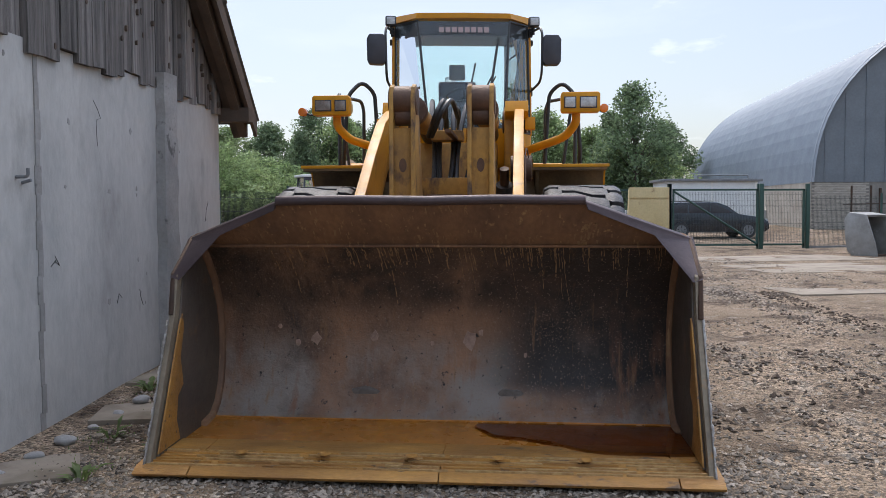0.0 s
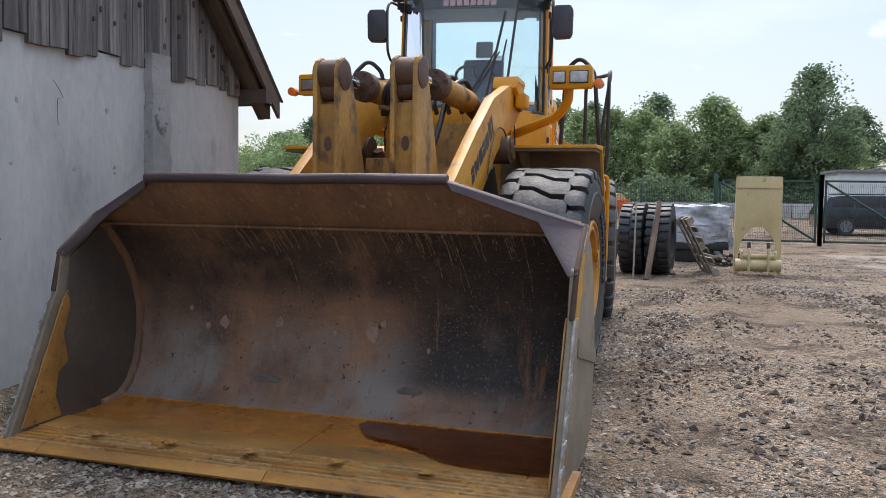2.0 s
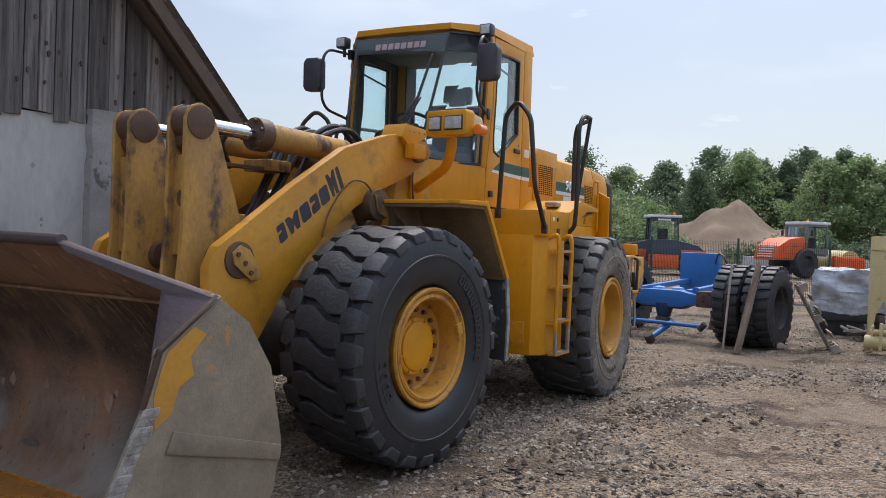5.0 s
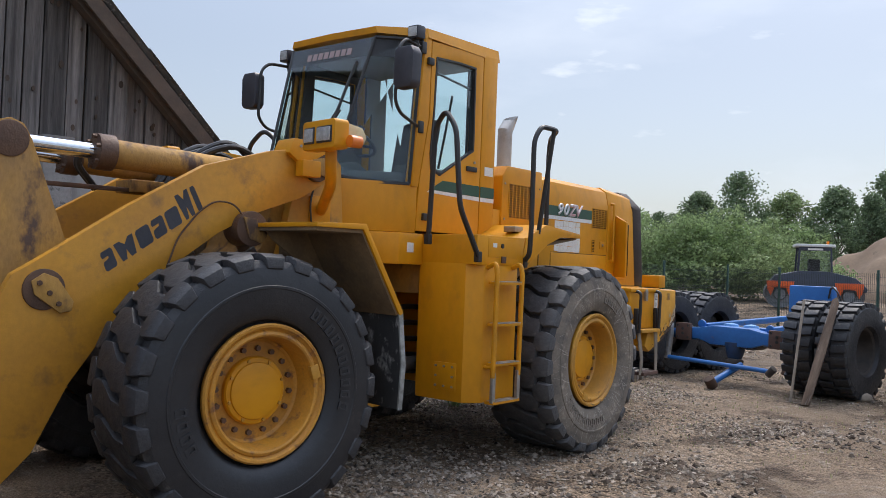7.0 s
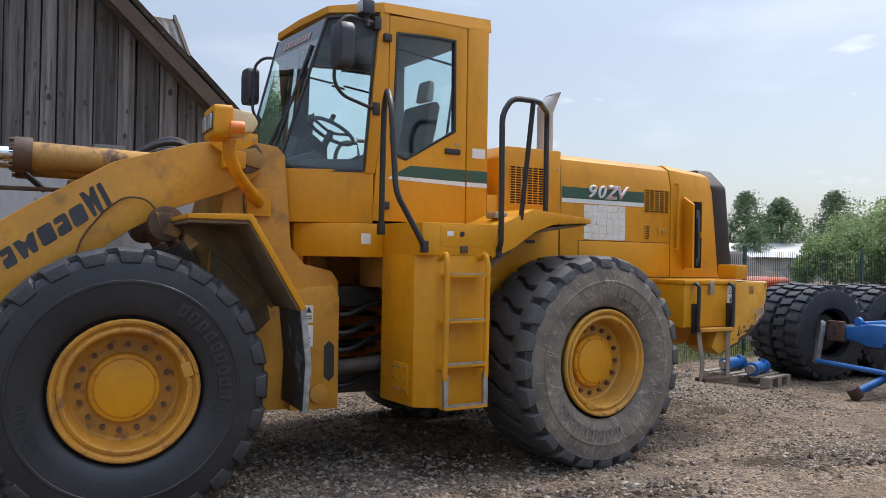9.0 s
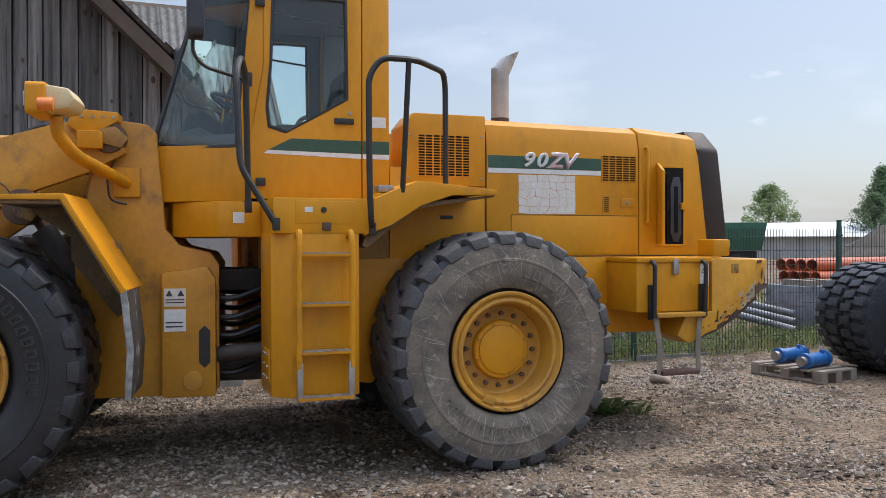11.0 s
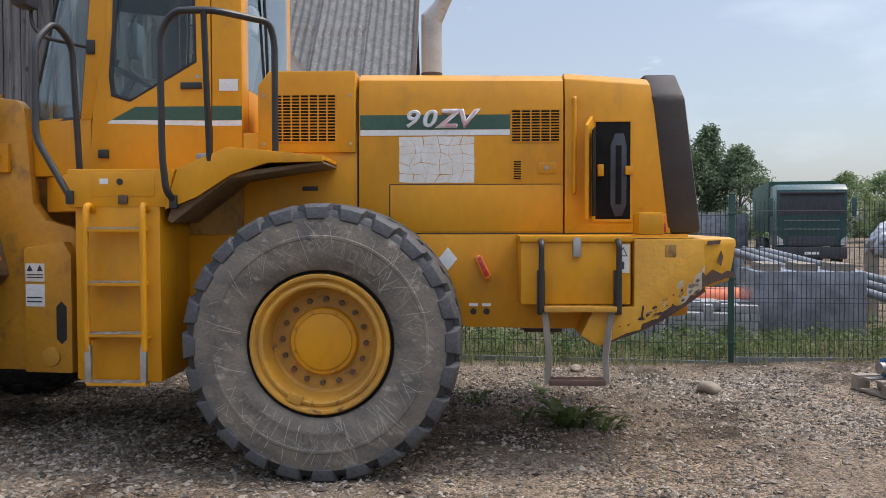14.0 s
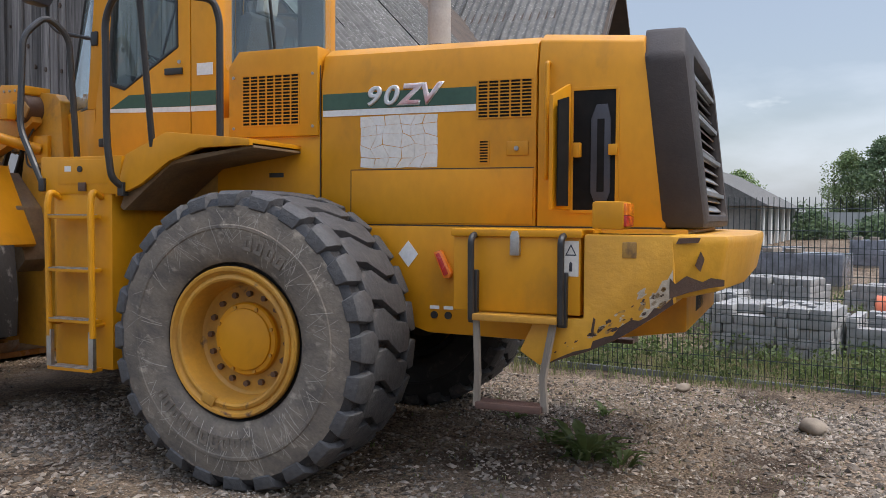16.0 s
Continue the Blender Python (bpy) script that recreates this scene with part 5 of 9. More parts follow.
    fp("top_cover", prism(BM(), [(-1.24, 2.45), (-1.19, 2.56), (-0.90, 2.54), (-0.90, 2.48), (-1.0, 2.42), (-1.0, 2.38), (-1.14, 2.38)], s * 0.50, s * 0.73), YELLOW, "", 0.006, tower)
    fp("cover_box", box(BM(), s * 0.70, s * 0.80, -1.16, -1.00, 2.28, 2.40), YELLOW, "", 0.006, tower)
    for k in range(4):
        fp("cover_bolt", rod(BM(), (s * 0.728, -1.14 + 0.07 * k, 2.505), (s * 0.738, -1.14 + 0.07 * k, 2.505), 0.011, 6), STEEL, "", 0, tower)
    fp("lamp_cable", tube(BM(), [(s * 0.60, -0.90, 2.30), (s * 0.66, -0.99, 2.10), (s * 0.66, -0.97, 1.92), (s * 0.62, -0.86, 1.90)], 0.008, 5, 0.06), BLACK, "", 0, tower)
    fp("lower_flare", prism(BM(), [(-0.62, 0.50), (-0.62, 1.40), (-0.30, 1.45), (-0.24, 1.35), (-0.24, 0.5)], s * 0.585, s * 0.68), YELLOW_ARM, "", 0.02, tower)
    fp("steering_pin", rod(BM(), (s * 0.67, -0.40, 0.62), (s * 0.70, -0.40, 0.62), 0.07, 18), YELLOW_WORN, "", 0.005, tower)
    fp("frame_slot", prism(BM(), [(-0.36, 0.75), (-0.36, 0.98), (-0.32, 1.02), (-0.28, 0.98), (-0.28, 0.75), (-0.32, 0.71)], s * 0.675, s * 0.683), BLACK, "", 0, tower)
    for k, (y0, z0, y1, z1, mt) in enumerate(((-0.60, 1.16, -0.45, 1.29, DECAL), (-0.60, 0.98, -0.45, 1.14, WHITE))):
        fp("warning_sticker", prism(BM(), [(y0, z0), (y0, z1), (y1, z1), (y1, z0)], s * 0.68, s * 0.684), mt, "small pale warning sticker", 0, tower)
    for k in range(2):
        yc = -0.565 + 0.08 * k
        fp("sticker_sign", prism(BM(), [(yc - 0.025, 1.235), (yc + 0.025, 1.235), (yc, 1.28)], s * 0.684, s * 0.686), BLACK_PLASTIC, "dark warning triangle", 0, tower)
        fp("sticker_line", box(BM(), s * 0.684, s * 0.686, -0.59, -0.46, 1.185 + 0.02 * k, 1.193 + 0.02 * k), BLACK_PLASTIC, "row of unreadable print", 0, tower)
        fp("sticker_line", box(BM(), s * 0.684, s * 0.686, -0.59, -0.47, 1.01 + 0.03 * k, 1.02 + 0.03 * k), BLACK_PLASTIC, "", 0, tower)
    # fender with rubber flap
    fend = fp("front_fender", prism(BM(), [(-1.50, 1.885), (-1.50, 1.915), (-1.10, 1.925), (-0.74, 1.32), (-0.77, 1.30), (-1.12, 1.885)], s * 0.74, s * 1.50), YELLOW, "yellow folded front fender", 0.004)
    fp("fender_skirt", prism(BM(), [(-1.48, 1.89), (-1.12, 1.89), (-0.77, 1.31), (-0.80, 1.28), (-1.14, 1.62), (-1.40, 1.80)], s * 0.80, s * 0.83), MUD_PAINT, "", 0.004, fend)
    fp("fender_front", prism(BM(), [(-1.49, 1.89), (-1.49, 1.86), (-1.12, 1.86), (-0.79, 1.30), (-0.77, 1.31), (-1.11, 1.888)], s * 0.76, s * 1.48), MUD_PAINT, "mud-stained underside", 0.002, fend)
    fp("mud_flap", prism(BM(), [(-0.775, 1.31), (-0.745, 1.33), (-0.70, 0.95), (-0.72, 0.64), (-0.75, 0.64), (-0.735, 0.95)], s * 0.92, s * 1.49), FLAP, "scuffed black rubber flap", 0.003, fend)
    fp("flap_edge", prism(BM(), [(-0.777, 1.31), (-0.741, 1.33), (-0.697, 0.95), (-0.717, 0.637), (-0.753, 0.637), (-0.738, 0.95)], s * 1.480, s * 1.496), PALE_RUBBER, "pale worn rubber edge", 0.002, fend)
    fp("fender_bracket", prism(BM(), [(-1.2, 1.5), (-1.2, 1.88), (-0.9, 1.6), (-0.8, 1.2), (-0.9, 1.1)], s * 0.58, s * 0.80), MUD_PAINT, "", 0.01, fend)
    # headlamp on its curved arm
    lamp = fp("headlamp", prism(BM(), [(s * 1.045, 2.44), (s * 1.06, 2.42), (s * 1.41, 2.42), (s * 1.425, 2.44), (s * 1.425, 2.60), (s * 1.41, 2.62), (s * 1.06, 2.62), (s * 1.045, 2.60)], -1.34, -1.22, "y"), YELLOW, "twin headlamp in a yellow housing", 0.015)
    fp("lamp_back", prism(BM(), [(-1.23, 2.435), (-1.23, 2.605), (-1.09, 2.585), (-1.05, 2.52), (-1.08, 2.46)], s * 1.06, s * 1.41), LAMP_BACK, "yellowed plastic lamp back", 0.02, lamp)
    # the -x headlamp gets the darker brown lens colour
    for x0, x1, mt in ((1.085, 1.185, LENS_DIM if s < 0 else LENS), (1.235, 1.385, LENS if s > 0 else LENS_DIM)):
        fp("lens_rim", box(BM(), s * (x0 - 0.009), s * (x1 + 0.009), -1.347, -1.335, 2.461, 2.574), BLACK_PLASTIC, "", 0.004, lamp)
        fp("lens", box(BM(), s * x0, s * x1, -1.360, -1.340, 2.47, 2.565), mt, "", 0.009, lamp)
    fp("lamp_arm", tube(BM(), [(s * 1.20, -1.20, 2.43), (s * 1.20, -1.20, 2.33), (s * 1.10, -1.12, 2.20), (s * 0.62, -0.86, 2.05)], 0.042, 14, 0.13), YELLOW, "", 0, lamp)
    fp("arm_flange", box(BM(), s * 0.585, s * 0.62, -0.95, -0.77, 1.95, 2.16), YELLOW, "", 0.006, lamp)
    sig = fp("turn_signal", rod(BM(), (s * (1.47 if s > 0 else 1.55), -1.25, 2.47), (s * (1.47 if s > 0 else 1.55), -1.16, 2.47), 0.042, 16), AMBER, "amber indicator", 0.006, lamp)
    fp("signal_stalk", tube(BM(), [(s * 1.40, -1.20, 2.46), (s * 1.47, -1.18, 2.44), (s * (1.50 if s > 0 else 1.55), -1.18, 2.47)], 0.010, 6, 0.03), BLACK, "", 0, lamp)

for k, (x, z) in enumerate(((0.02, 1.70), (0.02, 1.56))):
    fp("cross_box", box(BM(), x - 0.20 + 0.04 * k, x + 0.20 - 0.04 * k, -2.60 - 0.02 * k, -2.42, z - 0.10, z + 0.05), YELLOW_DIRTY if k == 0 else GREASE, "rust-stained cross member", 0.012)
fp("cross_tube", rod(BM(), (-0.60, -2.45, 1.45), (0.60, -2.45, 1.45), 0.13, 24), YELLOW_DIRTY, "dirty yellow cross tube", 0.01)
fp("frame_nose", prism(BM(), [(-1.9, 0.55), (-1.85, 1.25), (-1.25, 1.75), (-1.15, 2.15), (-0.95, 2.15), (-0.80, 1.2), (-0.8, 0.5)], -0.42, 0.42), YELLOW_DIRTY, "dirty yellow central frame box", 0.02)
fp("front_axle", rod(BM(), (-1.0, -1.84, 0.84), (1.0, -1.84, 0.84), 0.19, 24), DARK_STEEL, "dark front axle", 0.01)
fp("axle_centre", lathe(BM(), [(0.0, -0.3), (0.25, -0.25), (0.34, 0), (0.25, 0.25), (0, 0.3)], 24), DARK_STEEL).matrix_basis = FR @ pose(0, -1.84, 0.80)
for k in range(5):
    x = -0.15 + 0.085 * k
    fp("hose", tube(BM(), [(x * 1.5, -1.05, 2.25), (x * 1.5 + 0.02, -1.40, 2.58 - 0.05 * (k % 3)), (x * 1.2, -1.72, 2.40), (x + 0.03 * (-1) ** k, -1.95, 2.0), (x * 0.8, -2.20, 1.60)], 0.024, 8, 0.22), BLACK, "black hydraulic hose", 0)
for k in range(2):
    fp("hose", tube(BM(), [(0.10 - 0.12 * k, -2.15, 2.30), (0.06 - 0.06 * k, -2.35, 2.46), (-0.02 - 0.04 * k, -2.50, 2.30), (-0.12 - 0.03 * k, -2.30, 2.12)], 0.022, 8, 0.14), BLACK, "looped black hydraulic hose", 0)
fp("valve_block", box(BM(), -0.14, 0.14, -2.15, -1.9, 2.10, 2.19), YELLOW_DIRTY, "", 0.01)
fp("sensor_bar", box(BM(), 0.05, 0.10, -2.9, -1.9, 2.10, 2.13), GREASE, "", 0.004)
# hinge and steering gear
fp("hinge_block", box(BM(), -0.28, 0.28, -0.40, 0.25, 0.55, 0.75), DARK_STEEL, "dark articulation joint", 0.01)
fp("hinge_block", box(BM(), -0.25, 0.25, -0.40, 0.25, 1.25, 1.42), DARK_STEEL, "", 0.01)
for s in (1, -1):
    fp("steering_cylinder", rod(BM(), (s * 0.55, -0.45, 0.78), (s * 0.62, 0.45, 0.85), 0.06, 16), DARK_STEEL, "black steering cylinder", 0.004)
    for k in range(5):
        z = 0.72 + 0.14 * k
        fp("hose", tube(BM(), [(s * 0.40, -0.45, z), (s * (0.50 + 0.03 * (k % 2)), -0.15, z - 0.10), (s * 0.42, 0.15, z + 0.02), (s * 0.4, 0.5, z)], 0.024, 8, 0.12), BLACK, "black hydraulic hose", 0)

# ---- rear half ----
rp("rear_frame", prism(BM(), [(0.50, 0.60), (0.50, 1.50), (4.0, 1.50), (4.0, 0.95), (3.3, 0.85), (2.5, 0.86), (2.2, 0.95), (1.2, 0.95), (0.8, 0.55)], -0.80, 0.80), YELLOW, "yellow rear frame", 0.015)
rp("rear_axle", rod(BM(), (-1.0, 1.61, 0.84), (1.0, 1.61, 0.84), 0.19, 24), DARK_STEEL, "dark rear axle", 0.01)

# hood
HS = [(0.79, 1.50), (0.79, 2.40), (0.755, 2.56), (0.67, 2.61), (0.0, 2.635), (-0.67, 2.61), (-0.755, 2.56), (-0.79, 2.40), (-0.79, 1.50)]


def hood_block(y0, y1, z_top, lean=0.0, drop=0.0):
    b = BM()
    A = [b.verts.new((x, y0, z)) for x, z in HS]
    Bv = [b.verts.new((x, y1 + lean * (2.6 - z), z - drop * max(0, z - 2.0) / 0.6)) for x, z in HS]
    b.faces.new(A), b.faces.new(Bv[::-1])
    for i in range(len(HS)):
        j = (i + 1) % len(HS)
        b.faces.new((A[i], A[j], Bv[j], Bv[i]))
    return b


hood = rp("engine_hood", hood_block(1.752, 3.155, 2.62, 0, 0.015), YELLOW, "yellow engine hood with green stripe", 0.012)
# rear hood with the open radiator hatch
rear_hood = rp("rear_hood", hood_block(3.163, 3.74, 2.6, 0.13, 0.045), YELLOW, "yellow rear hood", 0.012)
for s in (1, -1):
    X = lambda a, b_: (s * a, s * b_)
    # no recess: a flush black box paints the shade inside the hatch
    rp("hatch_opening", box(BM(), *X(0.70, 0.7925), 3.36, 3.615, 1.59, 2.27), MATT_DARK, "open service hatch, its inner shade painted as a black panel", 0.004, rear_hood)
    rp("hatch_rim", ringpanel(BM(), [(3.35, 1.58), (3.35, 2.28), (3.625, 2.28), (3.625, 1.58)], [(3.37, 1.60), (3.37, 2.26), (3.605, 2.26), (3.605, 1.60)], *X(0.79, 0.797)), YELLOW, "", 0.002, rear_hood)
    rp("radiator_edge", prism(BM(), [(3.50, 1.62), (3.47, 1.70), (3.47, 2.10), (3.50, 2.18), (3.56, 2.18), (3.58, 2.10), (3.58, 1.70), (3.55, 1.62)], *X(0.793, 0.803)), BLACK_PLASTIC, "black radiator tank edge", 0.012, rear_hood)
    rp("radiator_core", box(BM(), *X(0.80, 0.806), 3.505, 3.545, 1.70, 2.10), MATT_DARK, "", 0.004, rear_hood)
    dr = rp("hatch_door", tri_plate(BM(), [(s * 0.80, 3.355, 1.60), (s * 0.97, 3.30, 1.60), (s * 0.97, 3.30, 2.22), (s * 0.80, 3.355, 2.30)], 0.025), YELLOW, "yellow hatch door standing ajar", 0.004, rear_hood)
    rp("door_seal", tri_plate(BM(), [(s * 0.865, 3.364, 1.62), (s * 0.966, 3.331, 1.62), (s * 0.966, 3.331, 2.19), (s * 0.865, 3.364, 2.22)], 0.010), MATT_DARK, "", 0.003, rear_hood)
    rp("hatch_latch", box(BM(), *X(0.80, 0.84), 3.38, 3.42, 1.89, 1.97), YELLOW, "", 0.004, rear_hood)
    rp("hatch_latch", box(BM(), *X(0.79, 0.82), 3.57, 3.62, 1.90, 1.96), YELLOW, "", 0.004, rear_hood)
    rp("grab_bar", tube(BM(), [(s * 0.79, 3.225, 2.42), (s * 0.83, 3.225, 2.42), (s * 0.83, 3.225, 1.78), (s * 0.79, 3.225, 1.78)], 0.014, 8, 0.03), YELLOW, "", 0, rear_hood)
    # stripe, lettering, cracked decal, vents
    rp("green_stripe", box(BM(), *X(0.79, 0.7935), 1.765, 2.79, 2.215, 2.315), GREEN, "dark green stripe", 0, hood)
    rp("white_stripe", box(BM(), *X(0.79, 0.7935), 1.765, 2.79, 2.175, 2.213), WHITE, "", 0, hood)
    for k, word in enumerate("90ZV"):
        off = (-0.185, -0.065, 0.062, 0.182)[k] + 2.295
        mm = RR @ pose(s * 0.797, off if s > 0 else 4.59 - off, 2.282, 90, 0, 90 if s > 0 else -90)
        text_mesh("model_letter", word, 0.158, 0.003, SILVER if k < 2 else FADED_RED, mm, loader, "silver raised letter", 0.25, 1.22)
        mm2 = RR @ pose(s * 0.7945, off if s > 0 else 4.59 - off, 2.282, 90, 0, 90 if s > 0 else -90)
        if k >= 2:
            text_mesh("letter_outline", word, 0.176, 0.001, SILVER, mm2, loader, "", 0.25, 1.22)
    rs = random.Random(21)
    NI, NJ = 6, 5
    nodes = {(i, j): (2.03 + 0.52 * i / NI + (rs.uniform(-0.03, 0.03) if 0 < i < NI else rs.uniform(-0.003, 0.003)), 1.855 + 0.315 * j / NJ + (rs.uniform(-0.018, 0.018) if 0 < j < NJ else rs.uniform(-0.008, 0.004))) for i in range(NI + 1) for j in range(NJ + 1)}
    for i in range(NI):
        for j in range(NJ):
            q = [Vector(nodes[i + di, j + dj]) for di, dj in ((0, 0), (1, 0), (1, 1), (0, 1))]
            mid = sum(q, Vector((0, 0))) / 4
            q = [v + (mid - v).normalized() * rs.choice((0.0008, 0.0015, 0.004)) for v in q]
            rp("decal_flake", prism(BM(), [(v.x, v.y) for v in q], *X(0.79, 0.7925)), DECAL, "", 0, hood)

    def vent(y0, y1, z0, z1, nrow, ncol, parent, x=0.79):
        # black face just proud of the panel paints the shade behind the slots
        rp("vent_well", box(BM(), *X(x - 0.03, x + 0.0015), y0, y1, z0, z1), MATT_DARK, "slotted vent, its inner shade painted as a black panel", 0, parent)
        grid = BM()
        for i in range(nrow + 1):
            z = z0 + (z1 - z0) * i / nrow
            box(grid, *X(x + 0.001, x + 0.006), y0, y1, z - 0.0035, z + 0.0035)
        for i in range(ncol + 1):
            yy = y0 + (y1 - y0) * i / ncol
            box(grid, *X(x + 0.001, x + 0.0055), yy - 0.005, yy + 0.005, z0, z1)
        rp("vent_grille", grid, YELLOW, "", 0, parent)

    vent(2.80, 3.13, 2.13, 2.345, 11, 5, hood)
    vent(2.81, 2.87, 1.87, 2.00, 8, 1, hood)
    rp("latch_plate", box(BM(), *X(0.79, 0.797), 2.98, 3.11, 1.91, 1.99), YELLOW, "", 0.004, hood)
    rp("latch_button", rod(BM(), (s * 0.795, 3.04, 1.95), (s * 0.805, 3.04, 1.95), 0.014, 12), STEEL, "", 0, hood)
    rp("lower_hatch", box(BM(), *X(0.785, 0.7965), 1.97, 3.14, 1.515, 1.835), YELLOW, "", 0.006, hood)
    # air box behind the cab
    abx = rp("air_box", prism(BM(), [(1.06, 2.06), (1.06, 2.52), (1.14, 2.62), (1.735, 2.62), (1.735, 2.06)], *X(0.45, 0.808)), YELLOW, "yellow air box with slotted vent", 0.012)
    vent(1.17, 1.60, 2.135, 2.455, 15, 7, abx, 0.808)
    for yy in (1.10, 1.70):
        for zz in (2.12, 2.45):
            rp("air_box_bolt", rod(BM(), (s * 0.805, yy, zz), (s * 0.815, yy, zz), 0.010, 8), STEEL, "", 0, abx)
    rp("under_cab_panel", box(BM(), *X(0.3, 0.775), 0.02, 0.95, 1.42, 1.915), YELLOW_DIRTY, "", 0.008)
    for y0, y1, z0, z1 in ((1.965, 3.145, 1.838, 1.843), (1.962, 1.967, 1.51, 1.84), (1.75, 3.86, 1.500, 1.507), (1.742, 1.748, 1.5, 2.50)):
        rp("panel_seam", box(BM(), *X(0.788, 0.7915), y0, y1, z0, z1), BLACK, "", 0)
    rp("mid_body", box(BM(), *X(0.3, 0.785), 0.95, 1.745, 1.45, 2.2), YELLOW, "", 0.01)
    rp("lift_slot", box(BM(), *X(0.78, 0.788), 1.36, 1.47, 1.80, 1.83), BLACK, "", 0.004)
    # fuel tank with ladder
    tank = rp("fuel_tank", prism(BM(), [(s * 0.75, -0.02), (s * 1.24, -0.02), (s * 1.34, 0.10), (s * 1.34, 0.57), (s * 0.75, 0.57)], 0.57, 1.70, "z"), YELLOW, "yellow tank box with bolted cover", 0.015)
    rp("tank_cover", box(BM(), *X(0.95, 1.18), -0.03, -0.015, 0.66, 0.88), YELLOW, "", 0.004, tank)
    for k in range(8):
        xx, zz = (0.98, 1.065, 1.15)[k % 3 if k < 6 else (0 if k == 6 else 2)], (0.69, 0.85)[k // 3] if k < 6 else 0.77
        rp("cover_bolt", rod(BM(), (s * xx, -0.042, zz), (s * xx, -0.028, zz), 0.010, 6), STEEL, "", 0, tank)
    lad = rp("ladder_rail", tube(BM(), [(s * 1.34, 0.14, 1.66), (s * 1.42, 0.14, 1.70), (s * 1.44, 0.135, 1.62), (s * 1.43, 0.135, 0.78)], 0.021, 10, 0.05), YELLOW, "yellow access ladder with scraped rungs", 0)
    rp("ladder_rail", tube(BM(), [(s * 1.34, 0.49, 1.66), (s * 1.42, 0.49, 1.70), (s * 1.44, 0.495, 1.62), (s * 1.43, 0.495, 0.78)], 0.021, 10, 0.05), YELLOW, "", 0, lad)
    for yy in (0.14, 0.49):
        rp("ladder_strap", box(BM(), *X(1.415, 1.445), yy - 0.02, yy + 0.02, 0.58, 0.82), STEEL, "scraped steel strap", 0.004, lad)
        rp("rail_foot", rod(BM(), (s * 1.34, yy, 0.86), (s * 1.43, yy, 0.86), 0.016, 8), YELLOW, "", 0, lad)
    for zz in (1.55, 1.215, 0.895, 0.59):
        st = rp("rung", box(BM(), *X(1.36, 1.45), 0.13, 0.505, zz - 0.025, zz), YELLOW, "", 0.005, lad)
        rp("tread_wear", box(BM(), *X(1.37, 1.452), 0.15, 0.48, zz - 0.004, zz + 0.003), WORN_BRIGHT, "", 0, lad)
    # platform and rear fender
    plat = rp("platform", prism(BM(), [(-0.02, 1.68), (-0.02, 1.92), (0.66, 1.92), (0.62, 1.68)], *X(0.74, 1.345)), YELLOW, "yellow side platform", 0.008)
    rp("fender_side", prism(BM(), [(0.60, 1.665), (0.685, 1.925), (1.00, 2.055), (1.60, 2.0), (1.60, 1.962), (1.25, 1.955), (1.02, 1.88), (0.80, 1.74)], *X(1.305, 1.345)), YELLOW, "yellow arched rear fender", 0.004, plat)
    rp("fender_top", prism(BM(), [(0.62, 1.90), (0.685, 1.925), (1.00, 2.055), (1.60, 2.0), (1.60, 1.975), (1.0, 2.03)], *X(0.78, 1.31)), YELLOW, "", 0.003, plat)
    rp("fender_inner", prism(BM(), [(0.60, 1.60), (0.64, 1.70), (1.02, 1.90), (1.60, 1.965), (1.60, 1.95), (1.0, 1.86), (0.63, 1.58)], *X(0.79, 1.30)), MUD_PAINT, "mud-stained underside", 0.002, plat)
    rp("platform_hatch", box(BM(), *X(1.34, 1.349), 0.13, 0.54, 1.745, 1.90), YELLOW, "", 0.003, plat)
    rp("hatch_knob", rod(BM(), (s * 1.345, 0.32, 1.84), (s * 1.356, 0.32, 1.84), 0.02, 14), BLACK, "", 0, plat)
    rp("hatch_clip", box(BM(), *X(1.345, 1.36), 0.31, 0.37, 1.70, 1.755), GREASE, "", 0.003, plat)
    rp("small_sticker", box(BM(), *X(1.345, 1.3505), 0.19, 0.245, 1.825, 1.86), WHITE, "", 0, plat)
    rp("filler_neck", box(BM(), *X(1.05, 1.18), 0.75, 0.87, 1.98, 2.03), STEEL, "", 0.01, plat)
    # hand rails
    rp("hand_rail", tube(BM(), [(s * 1.34, 0.66, 1.72), (s * 1.41, 0.635, 1.78), (s * 1.43, 0.62, 2.0), (s * 1.43, 0.615, 2.75), (s * 1.44, 0.70, 2.88), (s * 1.45, 0.95, 2.88), (s * 1.20, 1.24, 2.86), (s * 1.17, 1.265, 2.74), (s * 1.17, 1.265, 2.02)], 0.022, 10, 0.09), BLACK, "black tube hand rail", 0)
    rp("rail_post", rod(BM(), (s * 1.33, 0.885, 1.97), (s * 1.45, 0.895, 2.87), 0.02, 10), BLACK, "", 0)
    rp("hand_rail", tube(BM(), [(s * 1.345, 0.0, 1.74), (s * 1.34, -0.06, 1.84), (s * 1.32, -0.23, 2.12), (s * 1.27, -0.25, 2.74), (s * 1.12, -0.20, 2.90), (s * 0.98, -0.15, 2.78), (s * 0.93, -0.13, 1.90)], 0.022, 10, 0.08), BLACK, "black tube hand rail", 0)
    for p in ((1.345, 0.0, 1.75), (1.345, 0.66, 1.72), (0.93, -0.13, 1.88)):
        rp("rail_bracket", box(BM(), s * (p[0] - 0.03), s * (p[0] + 0.02), p[1] - 0.024, p[1] + 0.024, p[2] - 0.05, p[2] + 0.035), BLACK, "", 0.006)
    # tool box with step
    tb = rp("tool_box", box(BM(), *X(0.80, 1.25), 2.84, 3.53, 1.06, 1.46), YELLOW, "yellow tool box with latch", 0.01)
